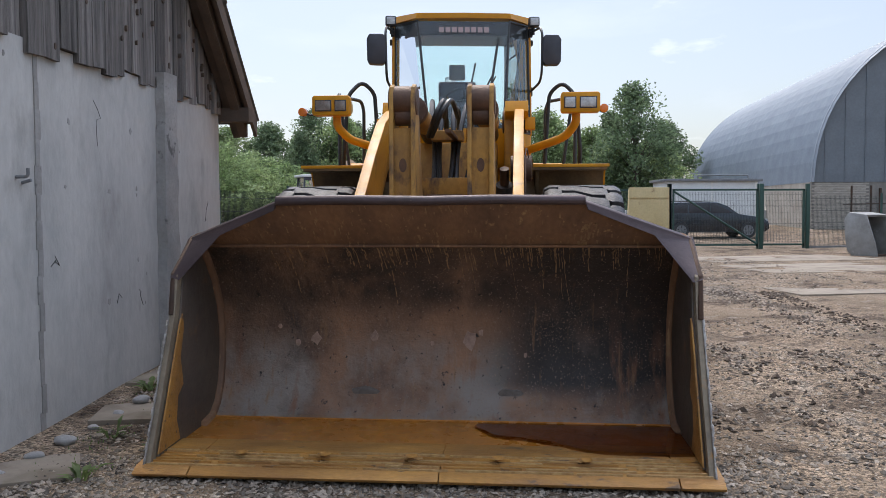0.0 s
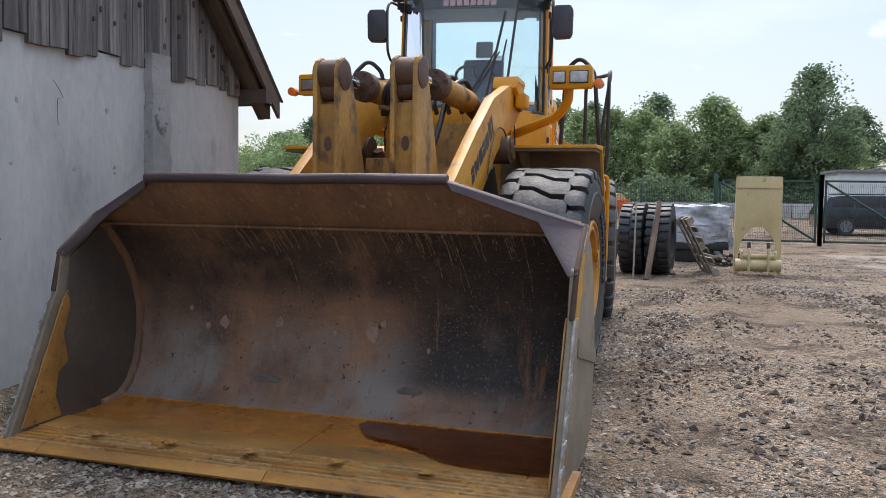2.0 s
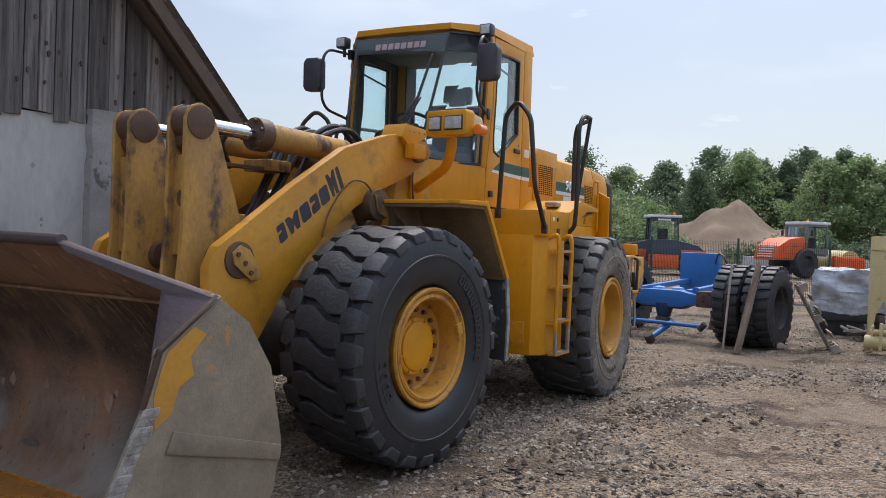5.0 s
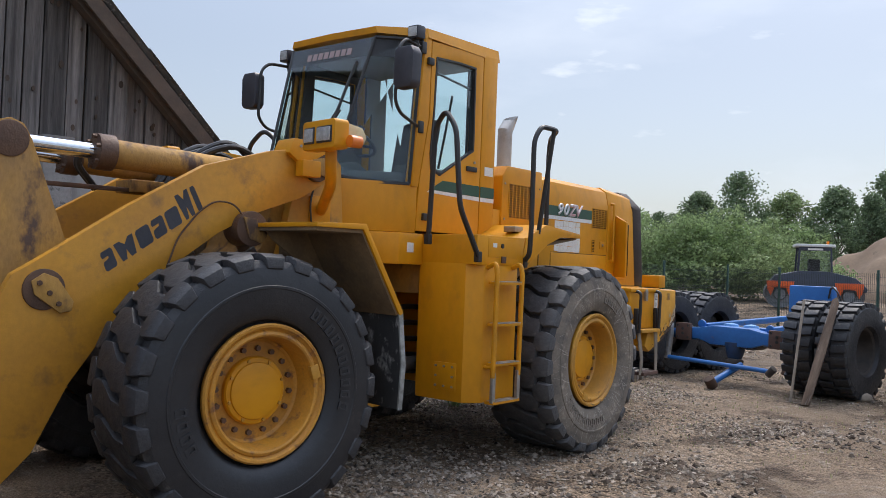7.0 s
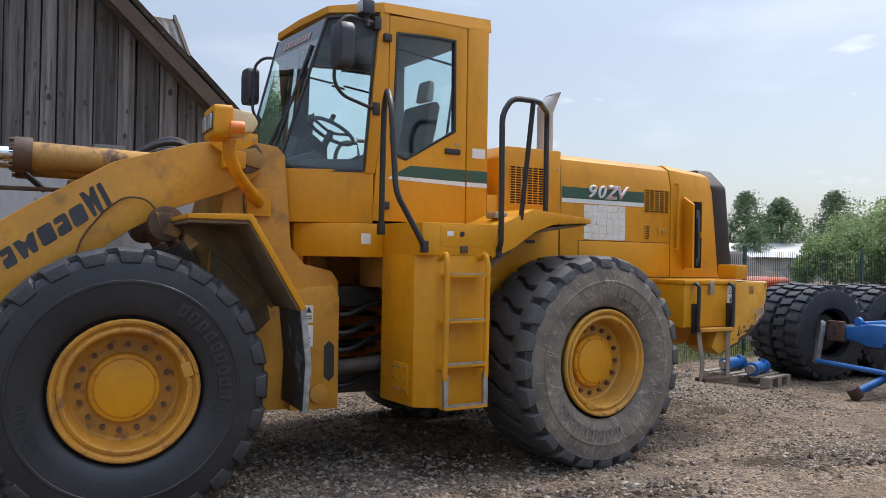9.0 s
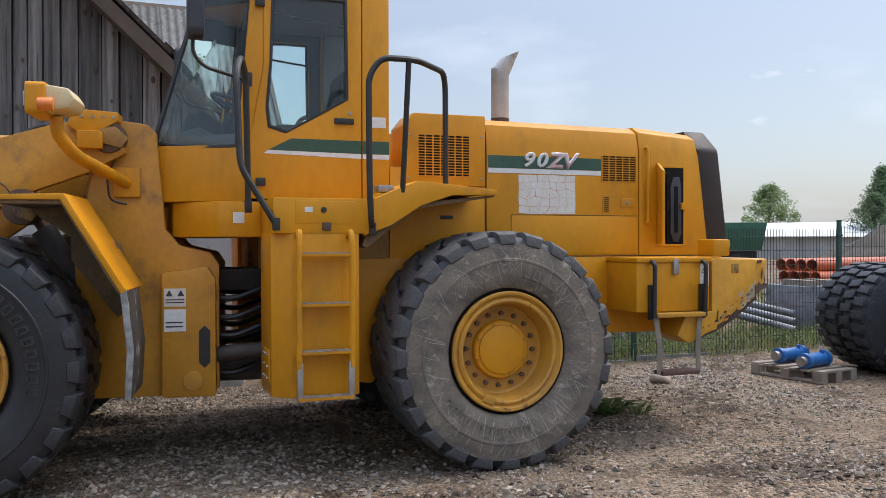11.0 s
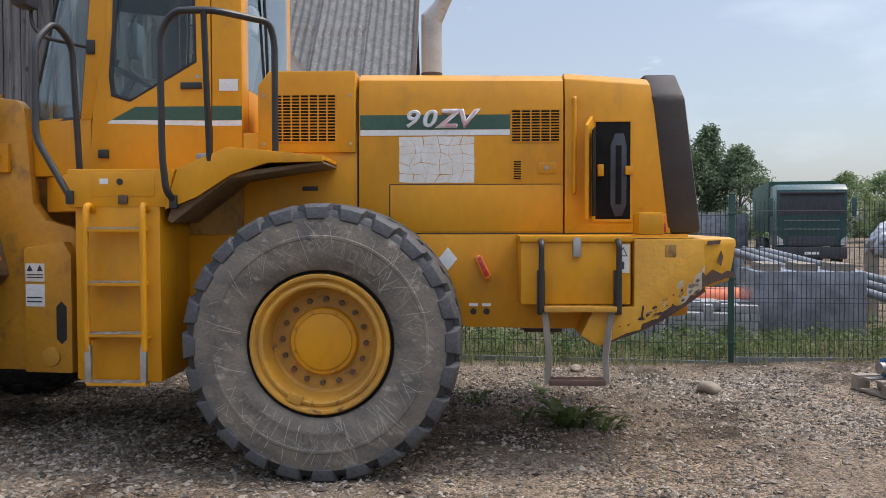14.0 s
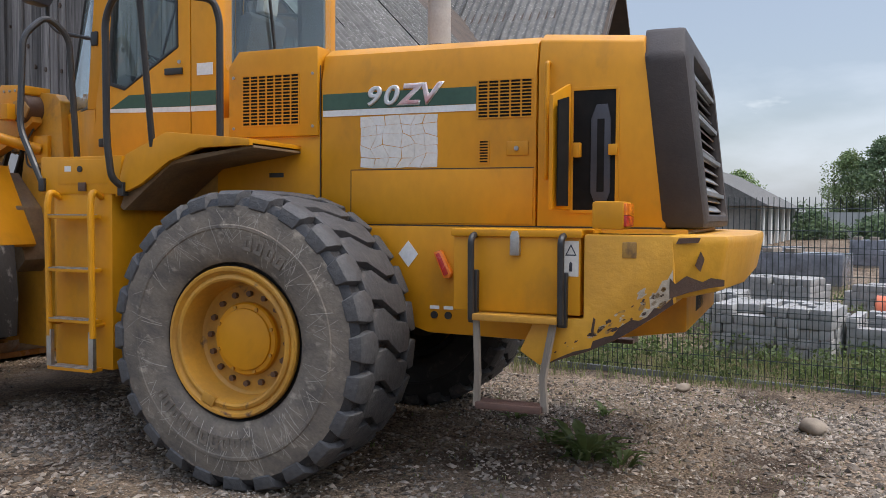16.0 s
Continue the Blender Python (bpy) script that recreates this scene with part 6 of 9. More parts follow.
    rp("tool_box_lid", box(BM(), *X(0.80, 1.27), 2.83, 3.54, 1.455, 1.495), YELLOW, "", 0.01, tb)
    rp("lid_latch", prism(BM(), [(3.165, 1.36), (3.165, 1.46), (3.175, 1.485), (3.205, 1.485), (3.215, 1.46), (3.215, 1.36)], *X(1.25, 1.285)), STEEL, "steel latch", 0.004, tb)
    rp("sticker", box(BM(), *X(1.25, 1.2535), 3.44, 3.52, 1.26, 1.44), DECAL, "", 0, tb)
    rp("sticker_sign", ringpanel(BM(), [(3.45, 1.365), (3.48, 1.425), (3.51, 1.365)], [(3.459, 1.371), (3.48, 1.412), (3.501, 1.371)], *X(1.2533, 1.2545)), BLACK_PLASTIC, "black warning triangle", 0, tb)
    rp("sticker_sign", prism(BM(), [(3.472, 1.285), (3.472, 1.325), (3.48, 1.335), (3.488, 1.325), (3.488, 1.285)], *X(1.2533, 1.2545)), BLACK_PLASTIC, "", 0, tb)
    for yy, kx in ((2.965, 0.035), (3.445, -0.075)):
        rp("step_bracket", box(BM(), *X(1.25, 1.29), yy - 0.025, yy + 0.025, 1.0, 1.28), BLACK, "", 0.008, tb)
        rp("grab_handle", tube(BM(), [(s * 1.24, yy, 1.47), (s * 1.32, yy, 1.45), (s * 1.31, yy, 1.02)], 0.018, 8, 0.04), BLACK, "", 0, tb)
        rp("step_strap", tri_plate(BM(), [(s * 1.29, yy + 0.6 * kx - 0.018, 1.02), (s * 1.31, yy + 0.6 * kx + 0.018, 1.02), (s * 1.34, yy + 1.2 * kx + 0.020, 0.74), (s * 1.33, yy + kx + 0.018, 0.57), (s * 1.32, yy + kx - 0.018, 0.57), (s * 1.325, yy + 1.2 * kx - 0.016, 0.74)], 0.014), OLDWOOD, "worn grey step strap", 0, tb)
    rp("step", box(BM(), *X(1.22, 1.34), 2.98, 3.43, 1.02, 1.055), YELLOW_WORN, "", 0.006, tb)
    rp("hanging_step", box(BM(), *X(1.24, 1.36), 3.01, 3.36, 0.565, 0.60), BROWN_STEEL, "", 0.005, tb)
    rp("side_reflector", prism(BM(), [(2.545, 1.345), (2.595, 1.362), (2.665, 1.225), (2.655, 1.195), (2.615, 1.190)], *X(0.80, 0.85)), AMBER, "cracked red and orange side reflector", 0.012)
    rp("red_part", prism(BM(), [(2.565, 1.335), (2.588, 1.345), (2.648, 1.222), (2.62, 1.208)], *X(0.85, 0.856)), RED, "", 0.003)
    rp("warning_diamond", prism(BM(), [(2.30, 1.33), (2.365, 1.41), (2.43, 1.33), (2.365, 1.25)], *X(0.80, 0.803)), WHITE, "pale diamond warning sign", 0)
    for yy in (2.54, 2.63):
        rp("port", rod(BM(), (s * 0.79, yy, 0.97), (s * 0.812, yy, 0.97), 0.022, 14), BLACK, "", 0)
        rp("port_label", box(BM(), *X(0.80, 0.803), yy - 0.03, yy + 0.03, 1.005, 1.025), WHITE, "", 0)
    # tail lamp
    tl = rp("tail_lamp", box(BM(), *X(1.02, 1.24), 3.58, 3.74, 1.50, 1.64), YELLOW, "yellow tail lamp housing", 0.015)
    rp("red_lens", box(BM(), *X(1.03, 1.23), 3.738, 3.752, 1.515, 1.57), RED, "", 0.003, tl)
    rp("amber_lens", box(BM(), *X(1.03, 1.23), 3.738, 3.752, 1.572, 1.63), AMBER, "", 0.003, tl)
    # cab door
    D_OUT = [(-0.13, 1.94), (-0.10, 2.36), (0.0, 2.9), (0.0, 3.54), (0.40, 3.555), (0.73, 3.56), (0.73, 2.6), (0.73, 1.94)]
    D_IN = [(0.03, 2.46), (0.015, 2.60), (0.045, 2.95), (0.06, 3.42), (0.40, 3.44), (0.62, 3.44), (0.63, 2.69), (0.16, 2.42)]
    door = rp("cab_door", ringpanel(BM(), D_OUT, D_IN, *X(0.735, 0.785)), YELLOW, "yellow cab door with tall window", 0.006)
    rp("window_seal", ringpanel(BM(), D_IN, [(y + (0.335 - y) * 0.07, z + (2.95 - z) * 0.04) for y, z in D_IN], *X(0.75, 0.789)), BLACK, "", 0.003, door)
    gl = rp("door_glass", prism(BM(), D_IN, *X(0.760, 0.766)), GLASS, "green-tinted glass", 0, door)
    gl.visible_shadow = False
    rp("door_handle", box(BM(), *X(0.785, 0.80), 0.52, 0.67, 2.505, 2.55), BLACK, "", 0.006, door)
    rp("door_lock", rod(BM(), (s * 0.785, 0.64, 2.59), (s * 0.793, 0.64, 2.59), 0.013, 10), STEEL, "", 0, door)
    rp("door_sticker", box(BM(), *X(0.79, 0.7935), 0.79, 0.92, 2.49, 2.57), WHITE, "", 0, door)
    rp("door_stripe", prism(BM(), [(0.03, 2.295), (0.20, 2.385), (0.728, 2.385), (0.728, 2.288)], *X(0.785, 0.788)), GREEN, "", 0, door)
    rp("door_white_stripe", prism(BM(), [(0.0, 2.27), (0.03, 2.295), (0.728, 2.286), (0.728, 2.25)], *X(0.785, 0.788)), WHITE, "", 0, door)
    rp("corner_stripe", box(BM(), *X(0.79, 0.793), 0.738, 0.945, 2.288, 2.385), GREEN, "", 0, door)
    rp("corner_white_stripe", box(BM(), *X(0.79, 0.793), 0.738, 0.945, 2.25, 2.286), WHITE, "", 0, door)
    for zz in (3.36, 2.06):
        rp("door_hinge", box(BM(), *X(0.78, 0.81), -0.06, 0.01, zz - 0.03, zz + 0.03), BLACK, "", 0.008, door)
    # posts and corner panes
    rp("rear_post", prism(BM(), [(0.735, 1.94), (0.735, 3.58), (0.95, 3.60), (0.95, 1.94)], *X(0.62, 0.79)), YELLOW, "yellow cab corner post", 0.02)
    rp("front_post", prism(BM(), [(-0.19, 2.30), (-0.075, 3.58), (0.0, 3.58), (0.0, 2.9), (-0.11, 2.30)], *X(0.70, 0.78)), YELLOW, "", 0.008)
    C0, C1 = Vector((s * 0.75, -0.19, 2.32)), Vector((s * 0.74, -0.075, 3.54))
    M0, M1 = Vector((s * 0.40, -0.74, 2.36)), Vector((s * 0.50, -0.40, 3.52))
    gp = rp("corner_pane", tri_plate(BM(), [C0, M0, M1, C1], 0.006), GLASS, "green-tinted corner glass", 0)
    gp.visible_shadow = False
    rp("pane_seal", tube(BM(), [C0, C0.lerp(C1, 0.5), C1], 0.016, 6, 0), BLACK, "", 0)
    rp("pane_seal", tube(BM(), [C0, C0.lerp(M0, 0.55) - Vector((0, 0, 0.03)), M0], 0.018, 6, 0.03), BLACK, "", 0)
    rp("pane_seal", tube(BM(), [C1, M1], 0.016, 6, 0), BLACK, "", 0)
    rp("pane_seal", tube(BM(), [M0, M1], 0.014, 6, 0), BLACK, "", 0)
    rp("sun_strip", tri_plate(BM(), [C1.lerp(C0, 0.14), M1.lerp(M0, 0.14), M1, C1], 0.004), CAB_DARK, "", 0)
    rp("door_lining", ringpanel(BM(), D_OUT, D_IN, *X(0.712, 0.733)), CAB_DARK, "", 0, door)
    rp("post_lining", prism(BM(), [(0.735, 1.98), (0.735, 3.54), (0.94, 3.54), (0.94, 1.98)], *X(0.598, 0.618)), CAB_GREY, "", 0)
    rp("front_post_lining", prism(BM(), [(-0.17, 2.34), (-0.07, 3.54), (0.0, 3.54), (0.0, 2.9), (-0.10, 2.34)], *X(0.675, 0.698)), CAB_DARK, "", 0)
    rp("door_top_bar", rod(BM(), (s * 0.745, 0.07, 3.30), (s * 0.745, 0.62, 3.24), 0.010, 6), BLACK, "", 0, door)
    # mirror on its bracket
    mir = rp("mirror", prism(BM(), [(s * 0.845, 3.07), (s * 0.875, 3.03), (s * 1.02, 3.035), (s * 1.045, 3.075), (s * 1.05, 3.31), (s * 1.02, 3.36), (s * 0.875, 3.36), (s * 0.85, 3.33)], -0.54, -0.43, "y"), BLACK_PLASTIC, "black mirror on a tube bracket", 0.032)
    rp("mirror_bracket", tube(BM(), [(s * 0.77, -0.12, 3.46), (s * 0.84, -0.40, 3.46), (s * 0.85, -0.48, 3.38), (s * 0.84, -0.50, 2.95), (s * 0.83, -0.42, 2.86), (s * 0.77, -0.13, 2.80)], 0.014, 8, 0.06), BLACK, "", 0, mir)
    for zz in (3.46, 2.80):
        rp("bracket_foot", box(BM(), *X(0.755, 0.795), -0.14, -0.08, zz - 0.05, zz + 0.05), BLACK, "", 0.008, mir)
    wl = rp("work_lamp", box(BM(), *X(0.735, 0.855), -0.27, -0.17, 3.50, 3.61), BLACK_PLASTIC, "small black work lamp", 0.02)
    rp("lamp_lens", box(BM(), *X(0.75, 0.84), -0.276, -0.268, 3.515, 3.595), LENS, "", 0.004, wl)
    rp("lamp_stalk", rod(BM(), (s * 0.79, -0.20, 3.42), (s * 0.79, -0.21, 3.51), 0.018, 8), BLACK, "", 0, wl)
    # lower cab side, tapering to the nose
    lo = BM()
    pts = [(s * 0.78, -0.12), (s * 0.755, -0.20), (s * 0.42, -0.76), (0.0, -0.80), (0.0, 0.0)]
    prism(lo, pts, 1.92, 2.33, "z")
    rp("cab_base", lo, YELLOW, "yellow cab lower body", 0.012)
    prism_pts = [(s * 0.78, -0.02), (s * 0.78, -0.32), (s * 0.42, -0.62), (0.0, -0.62), (0.0, -0.02)]
    rp("cab_skirt", prism(BM(), prism_pts, 1.66, 1.918, "z"), YELLOW, "", 0.012)
    rp("step_sticker", box(BM(), *X(0.78, 0.784), -0.22, -0.14, 1.76, 1.84), WHITE, "", 0)

# windscreen, roof, rear window
M0r, M1r = Vector((0.40, -0.74, 2.36)), Vector((0.50, -0.40, 3.52))
ws = rp("windscreen", tri_plate(BM(), [(-0.40, -0.74, 2.36), (0.40, -0.74, 2.36), (0.50, -0.40, 3.52), (-0.50, -0.40, 3.52)], 0.006), GLASS, "tall green-tinted windscreen", 0)
ws.visible_shadow = False
rp("sun_strip", tri_plate(BM(), [(-0.484, -0.447, 3.36), (0.484, -0.447, 3.36), (0.50, -0.402, 3.52), (-0.50, -0.402, 3.52)], 0.004), CAB_DARK, "dark tinted strip along the windscreen top", 0)
DULL_PINK = mat("dull_pink_marks", (0.42, 0.30, 0.29), (0.36, 0.26, 0.25), 8, 0.6)
for k in range(8):
    x0 = -0.27 + 0.07 * k
    rp("screen_mark", tri_plate(BM(), [(x0, -0.449, 3.395), (x0 + 0.052, -0.449, 3.395), (x0 + 0.052, -0.430, 3.455), (x0, -0.430, 3.455)], -0.003), DULL_PINK, "dull pale letter shape", 0)
on_screen = lambda x, z: (x, -0.752 + (z - 2.36) * 0.293, z)
for (xa, za), (xb, zb), r in (((0.02, 2.40), (0.30, 2.92), 0.010), ((0.06, 2.40), (0.33, 2.90), 0.008), ((0.22, 2.46), (0.37, 3.32), 0.014)):
    rp("wiper", tube(BM(), [on_screen(xa, za), on_screen((xa + xb) / 2, (za + zb) / 2), on_screen(xb, zb)], r, 6, 0.05), BLACK, "black wiper arm", 0)
rp("roof", prism(BM(), [(-0.79, 0.97), (0.79, 0.97), (0.79, -0.05), (0.52, -0.40), (0.0, -0.425), (-0.52, -0.40), (-0.79, -0.05)], 3.555, 3.665, "z"), YELLOW, "yellow cab roof", 0.0)
for v in bpy.data.objects["roof"].data.vertices:
    if v.co.z > 3.6:
        v.co.z -= 0.055 if v.co.y < -0.2 else (0.03 if v.co.y < 0.1 else 0.0)
        v.co.x *= 0.975
rp("roof_lining", box(BM(), -0.7, 0.7, -0.05, 0.93, 3.50, 3.556), CAB_GREY, "", 0.01)
rp("rear_wall", box(BM(), -0.62, 0.62, 0.90, 0.95, 1.92, 2.52), YELLOW, "", 0.01)
rp("rear_lining", box(BM(), -0.60, 0.60, 0.878, 0.897, 1.98, 2.50), CAB_DARK, "", 0)
rp("cab_base_lining", prism(BM(), [(0.70, -0.10), (0.40, -0.70), (-0.40, -0.70), (-0.70, -0.10)], 2.335, 2.342, "z"), CAB_DARK, "", 0)
rg = rp("rear_window", box(BM(), -0.70, 0.70, 0.945, 0.951, 2.52, 3.56), GLASS, "large rear window", 0)
rg.visible_shadow = False
rp("rear_wiper", tube(BM(), [(0.1, 0.965, 2.60), (0.18, 0.97, 3.0), (0.24, 0.97, 3.3)], 0.012, 6, 0.05), BLACK, "", 0)
rp("cab_floor", box(box(BM(), -0.72, 0.72, -0.15, 0.9, 1.95, 2.0), -0.36, 0.36, -0.6, -0.16, 1.95, 2.0), CAB_DARK, "", 0)
rp("console", prism(BM(), [(-0.60, 2.30), (-0.58, 2.44), (-0.42, 2.50), (-0.22, 2.40), (-0.2, 2.0), (-0.58, 2.0)], -0.38, 0.38), CAB_GREY, "grey dashboard console", 0.03)
for s in (1, -1):
    rp("side_console", prism(BM(), [(s * 0.38, -0.55), (s * 0.66, -0.20), (s * 0.66, 0.10), (s * 0.38, 0.10)], 2.30, 2.42, "z"), CAB_GREY, "", 0.02)
rp("dash_cowl", prism(BM(), [(-0.56, 2.44), (-0.50, 2.60), (-0.38, 2.66), (-0.24, 2.56), (-0.24, 2.44)], -0.22, 0.22), CAB_DARK, "", 0.03)
wheel_bm = BM()
tube(wheel_bm, [(0.20 * math.cos(a), 0.20 * math.sin(a), 0) for a in [2 * math.pi * k / 28 for k in range(29)]], 0.016, 8, 0)
for a in (0.5, 2.6, 4.7):
    rod(wheel_bm, (0, 0, -0.02), (0.19 * math.cos(a), 0.19 * math.sin(a), 0), 0.012, 6)
rod(wheel_bm, (0, 0, -0.25), (0, 0, 0.0), 0.03, 10)
rod(wheel_bm, (0.16, -0.1, 0), (0.16, -0.1, 0.07), 0.022, 8)
rp("steering_wheel", wheel_bm, BLACK_PLASTIC, "black steering wheel with knob", 0).matrix_basis = RR @ pose(0.02, -0.12, 2.72, -28, 0, 0)
seat = rp("seat", prism(BM(), [(0.20, 2.20), (0.16, 2.34), (0.24, 2.40), (0.62, 2.36), (0.72, 2.20)], -0.24, 0.24), SEAT, "dark grey operator seat", 0.03)
rp("backrest", prism(BM(), [(0.60, 2.34), (0.70, 2.34), (0.84, 3.0), (0.80, 3.05), (0.72, 3.02)], -0.23, 0.23), SEAT, "", 0.04, seat)
rp("headrest", prism(BM(), [(0.76, 3.06), (0.84, 3.06), (0.86, 3.24), (0.80, 3.26)], -0.10, 0.10), mat("pale_headrest_cover", (0.42, 0.42, 0.42), (0.34, 0.34, 0.34), 6, 0.8), "pale worn headrest", 0.03, seat)
rp("seat_base", box(BM(), -0.2, 0.2, 0.25, 0.7, 1.98, 2.2), CAB_DARK, "", 0.02, seat)
for s in (1, -1):
    rp("armrest", box(BM(), s * 0.27, s * 0.42, 0.15, 0.65, 2.46, 2.54), CAB_GREY, "", 0.02, seat)

# rear grille frame, counterweight, exhaust
gf_ = BM()
GR = [(0.80, 1.50), (0.80, 2.43), (0.62, 2.61), (-0.62, 2.61), (-0.80, 2.43), (-0.80, 1.50)]
IN = [(0.60, 1.58), (0.60, 2.36), (0.50, 2.46), (-0.50, 2.46), (-0.60, 2.36), (-0.60, 1.58)]
rings = []
for loop_, y0 in ((GR, 3.72), (GR, 3.95), (IN, 3.97), (IN, 3.76)):
    rings.append([gf_.verts.new((x, y0 + 0.125 * (2.6 - z), z)) for x, z in loop_])
for A, B_ in zip(rings, rings[1:] + rings[:1]):
    for i in range(6):
        j = (i + 1) % 6
        gf_.faces.new((A[i], A[j], B_[j], B_[i]))
grille = rp("grille_frame", gf_, mat("dark_brown_grille_paint", (0.032, 0.024, 0.020), (0.045, 0.032, 0.026), 3, 0.6, bump=0.2), "dark brown grille surround", 0.04)
for k in range(14):
    z = 1.60 + 0.060 * k
    y = 3.93 + 0.125 * (2.6 - z)
    rp("louvre", tri_plate(BM(), [(-0.60, y, z), (0.60, y, z), (0.60, y - 0.045, z + 0.040), (-0.60, y - 0.045, z + 0.040)], 0.008), STEEL, "grey louvre", 0, grille)
for k in range(4):
    z = 1.70 + 0.215 * k
    rp("grille_rail", box(BM(), -0.60, 0.60, 3.915 + 0.125 * (2.6 - z), 3.955 + 0.125 * (2.6 - z), z - 0.012, z + 0.012), GALV, "pale cross rail", 0, grille)
rp("grille_back", box(BM(), -0.62, 0.62, 3.76, 3.80, 1.55, 2.5), BLACK, "", 0, grille)
cw = BM()
top_l = [(1.26, 3.545), (1.26, 3.98), (1.12, 4.22), (0.70, 4.32), (-0.70, 4.32), (-1.12, 4.22), (-1.26, 3.98), (-1.26, 3.545)]
low_z = (1.12, 1.145, 1.20, 1.22, 1.22, 1.20, 1.145, 1.12)
T = [cw.verts.new((x, y, 1.475)) for x, y in top_l]
T2 = [cw.verts.new((x, y, 1.43)) for x, y in top_l]
Lw = [cw.verts.new((x, y - (0.04 if i in (1, 2, 3, 4, 5, 6) else 0.0), z)) for i, ((x, y), z) in enumerate(zip(top_l, low_z))]
cw.faces.new(T[::-1])
cw.faces.new(Lw)
for A, B_ in ((T, T2), (T2, Lw)):
    for i in range(8):
        j = (i + 1) % 8
        cw.faces.new((A[i], A[j], B_[j], B_[i]))
cwt = rp("counterweight", cw, CHIPPED, "yellow counterweight with scraped, chipped edges", 0.02)
for s in (1, -1):
    rp("weight_side", prism(BM(), [(3.215, 0.865), (3.27, 0.98), (3.30, 1.04), (3.548, 1.05), (3.548, 1.475), (3.98, 1.475), (4.00, 1.15), (3.90, 1.075), (3.726, 0.959), (3.569, 0.882), (3.323, 0.796)], s * 0.95, s * 1.262), CHIPPED, "", 0.014, cwt)
    edge_line = [(3.35, 0.802), (3.45, 0.842), (3.569, 0.884), (3.65, 0.922), (3.726, 0.961), (3.80, 1.008), (3.90, 1.077), (3.99, 1.143)]
    ragged = [(3.985, 1.175), (3.93, 1.120), (3.90, 1.122), (3.865, 1.075), (3.825, 1.055), (3.79, 1.058), (3.73, 1.017), (3.70, 0.975), (3.66, 0.965), (3.60, 0.940), (3.59, 0.905), (3.50, 0.880), (3.42, 0.842)]
    rp("scraped_edge", prism(BM(), edge_line + ragged, s * 1.259, s * 1.2645), RUST_EDGE, "dark scraped steel edge", 0, cwt)
    rp("bare_patch", prism(BM(), [(3.985, 1.178), (3.985, 1.31), (3.96, 1.262), (3.935, 1.255), (3.91, 1.20), (3.875, 1.175), (3.88, 1.12), (3.915, 1.128), (3.945, 1.140)], s * 1.259, s * 1.2640), CHIP_PALE, "bare pale scraped patch", 0, cwt)
    rp("bare_patch", prism(BM(), [(3.60, 0.96), (3.612, 1.05), (3.602, 1.06), (3.590, 0.99)], s * 1.259, s * 1.2642), RUST_EDGE, "", 0, cwt)
    corner = lambda q, z: (s * (1.272 - 0.14 * q), 3.972 + 0.24 * q, z)
    for pts in (((0.0, 1.17), (0.35, 1.20), (0.7, 1.22), (1.0, 1.23), (1.0, 1.26), (0.75, 1.27), (0.6, 1.25), (0.3, 1.28), (0.1, 1.24), (0.0, 1.27)), ((0.45, 1.33), (0.55, 1.30), (0.62, 1.36), (0.55, 1.40)), ((0.1, 1.435), (0.5, 1.44), (0.55, 1.465), (0.15, 1.462))):
        rp("bare_patch", tri_plate(BM(), [corner(q, z) for q, z in pts], 0.003 * s), RUST_EDGE, "", 0, cwt)
    rp("lift_notch", box(BM(), s * 1.255, s * 1.268, 3.74, 3.81, 1.36, 1.44), YELLOW_DIRTY, "", 0.01, cwt)
rp("tow_block", box(BM(), -0.4, 0.4, 3.5, 4.0, 1.0, 1.25), DARK_STEEL, "", 0.02, cwt)
rs = random.Random(77)
for s in (1, -1):
    for k in range(58):
        t = rs.random() ** 0.6
        y = 3.40 + 0.56 * t
        edge = 0.80 + (y - 3.33) * 0.50
        z = edge + 0.012 + abs(rs.gauss(0, 0.022 + 0.05 * t * t))
        r = rs.uniform(0.003, 0.013) * (0.6 + 1.1 * t)
        if z + r > 1.40 or y + 1.5 * r > 3.97:
            continue
        tilt = rs.uniform(0.2, 1.0)
        pts = []
        for q in range(9):
            u, w = r * rs.uniform(0.6, 2.2) * math.cos(6.283 * q / 9), r * rs.uniform(0.35, 1.0) * math.sin(6.283 * q / 9)
            pts.append((y + u * math.cos(tilt) - w * math.sin(tilt), z + u * math.sin(tilt) + w * math.cos(tilt)))
        lo = 1.2615
        rp("paint_chip", prism(BM(), pts, s * lo, s * (lo + 0.0025)), CHIP_PALE if k % 5 < 2 else RUST_EDGE if k % 5 < 4 else YELLOW_DIRTY, "", 0, cwt)
ex = rp("exhaust_pipe", rod(BM(), (0, 2.218, 2.60), (0, 2.218, 3.08), 0.080, 28), EXHAUST, "grey steel exhaust stack with mitred slanted end", 0)
el = BM()
ringsx = []
for y, z, slope_ in ((2.218, 3.075, 0.0), (2.218, 3.150, -0.40), (2.318, 3.315, 0.42)):
    ringsx.append([el.verts.new((0.0805 * math.cos(t), y + 0.0805 * math.sin(t), z + slope_ * 0.0805 * math.sin(t))) for t in [2 * math.pi * i / 24 for i in range(24)]])
for A, B_ in zip(ringsx, ringsx[1:]):
    for i in range(24):
        j = (i + 1) % 24
        el.faces.new((A[i], A[j], B_[j], B_[i]))
rp("exhaust_bend", el, EXHAUST, "", 0, ex, 20.0)
rp("exhaust_foot", rod(BM(), (0, 2.218, 2.58), (0, 2.218, 2.735), 0.083, 24), RUST_EDGE, "", 0.004, ex)


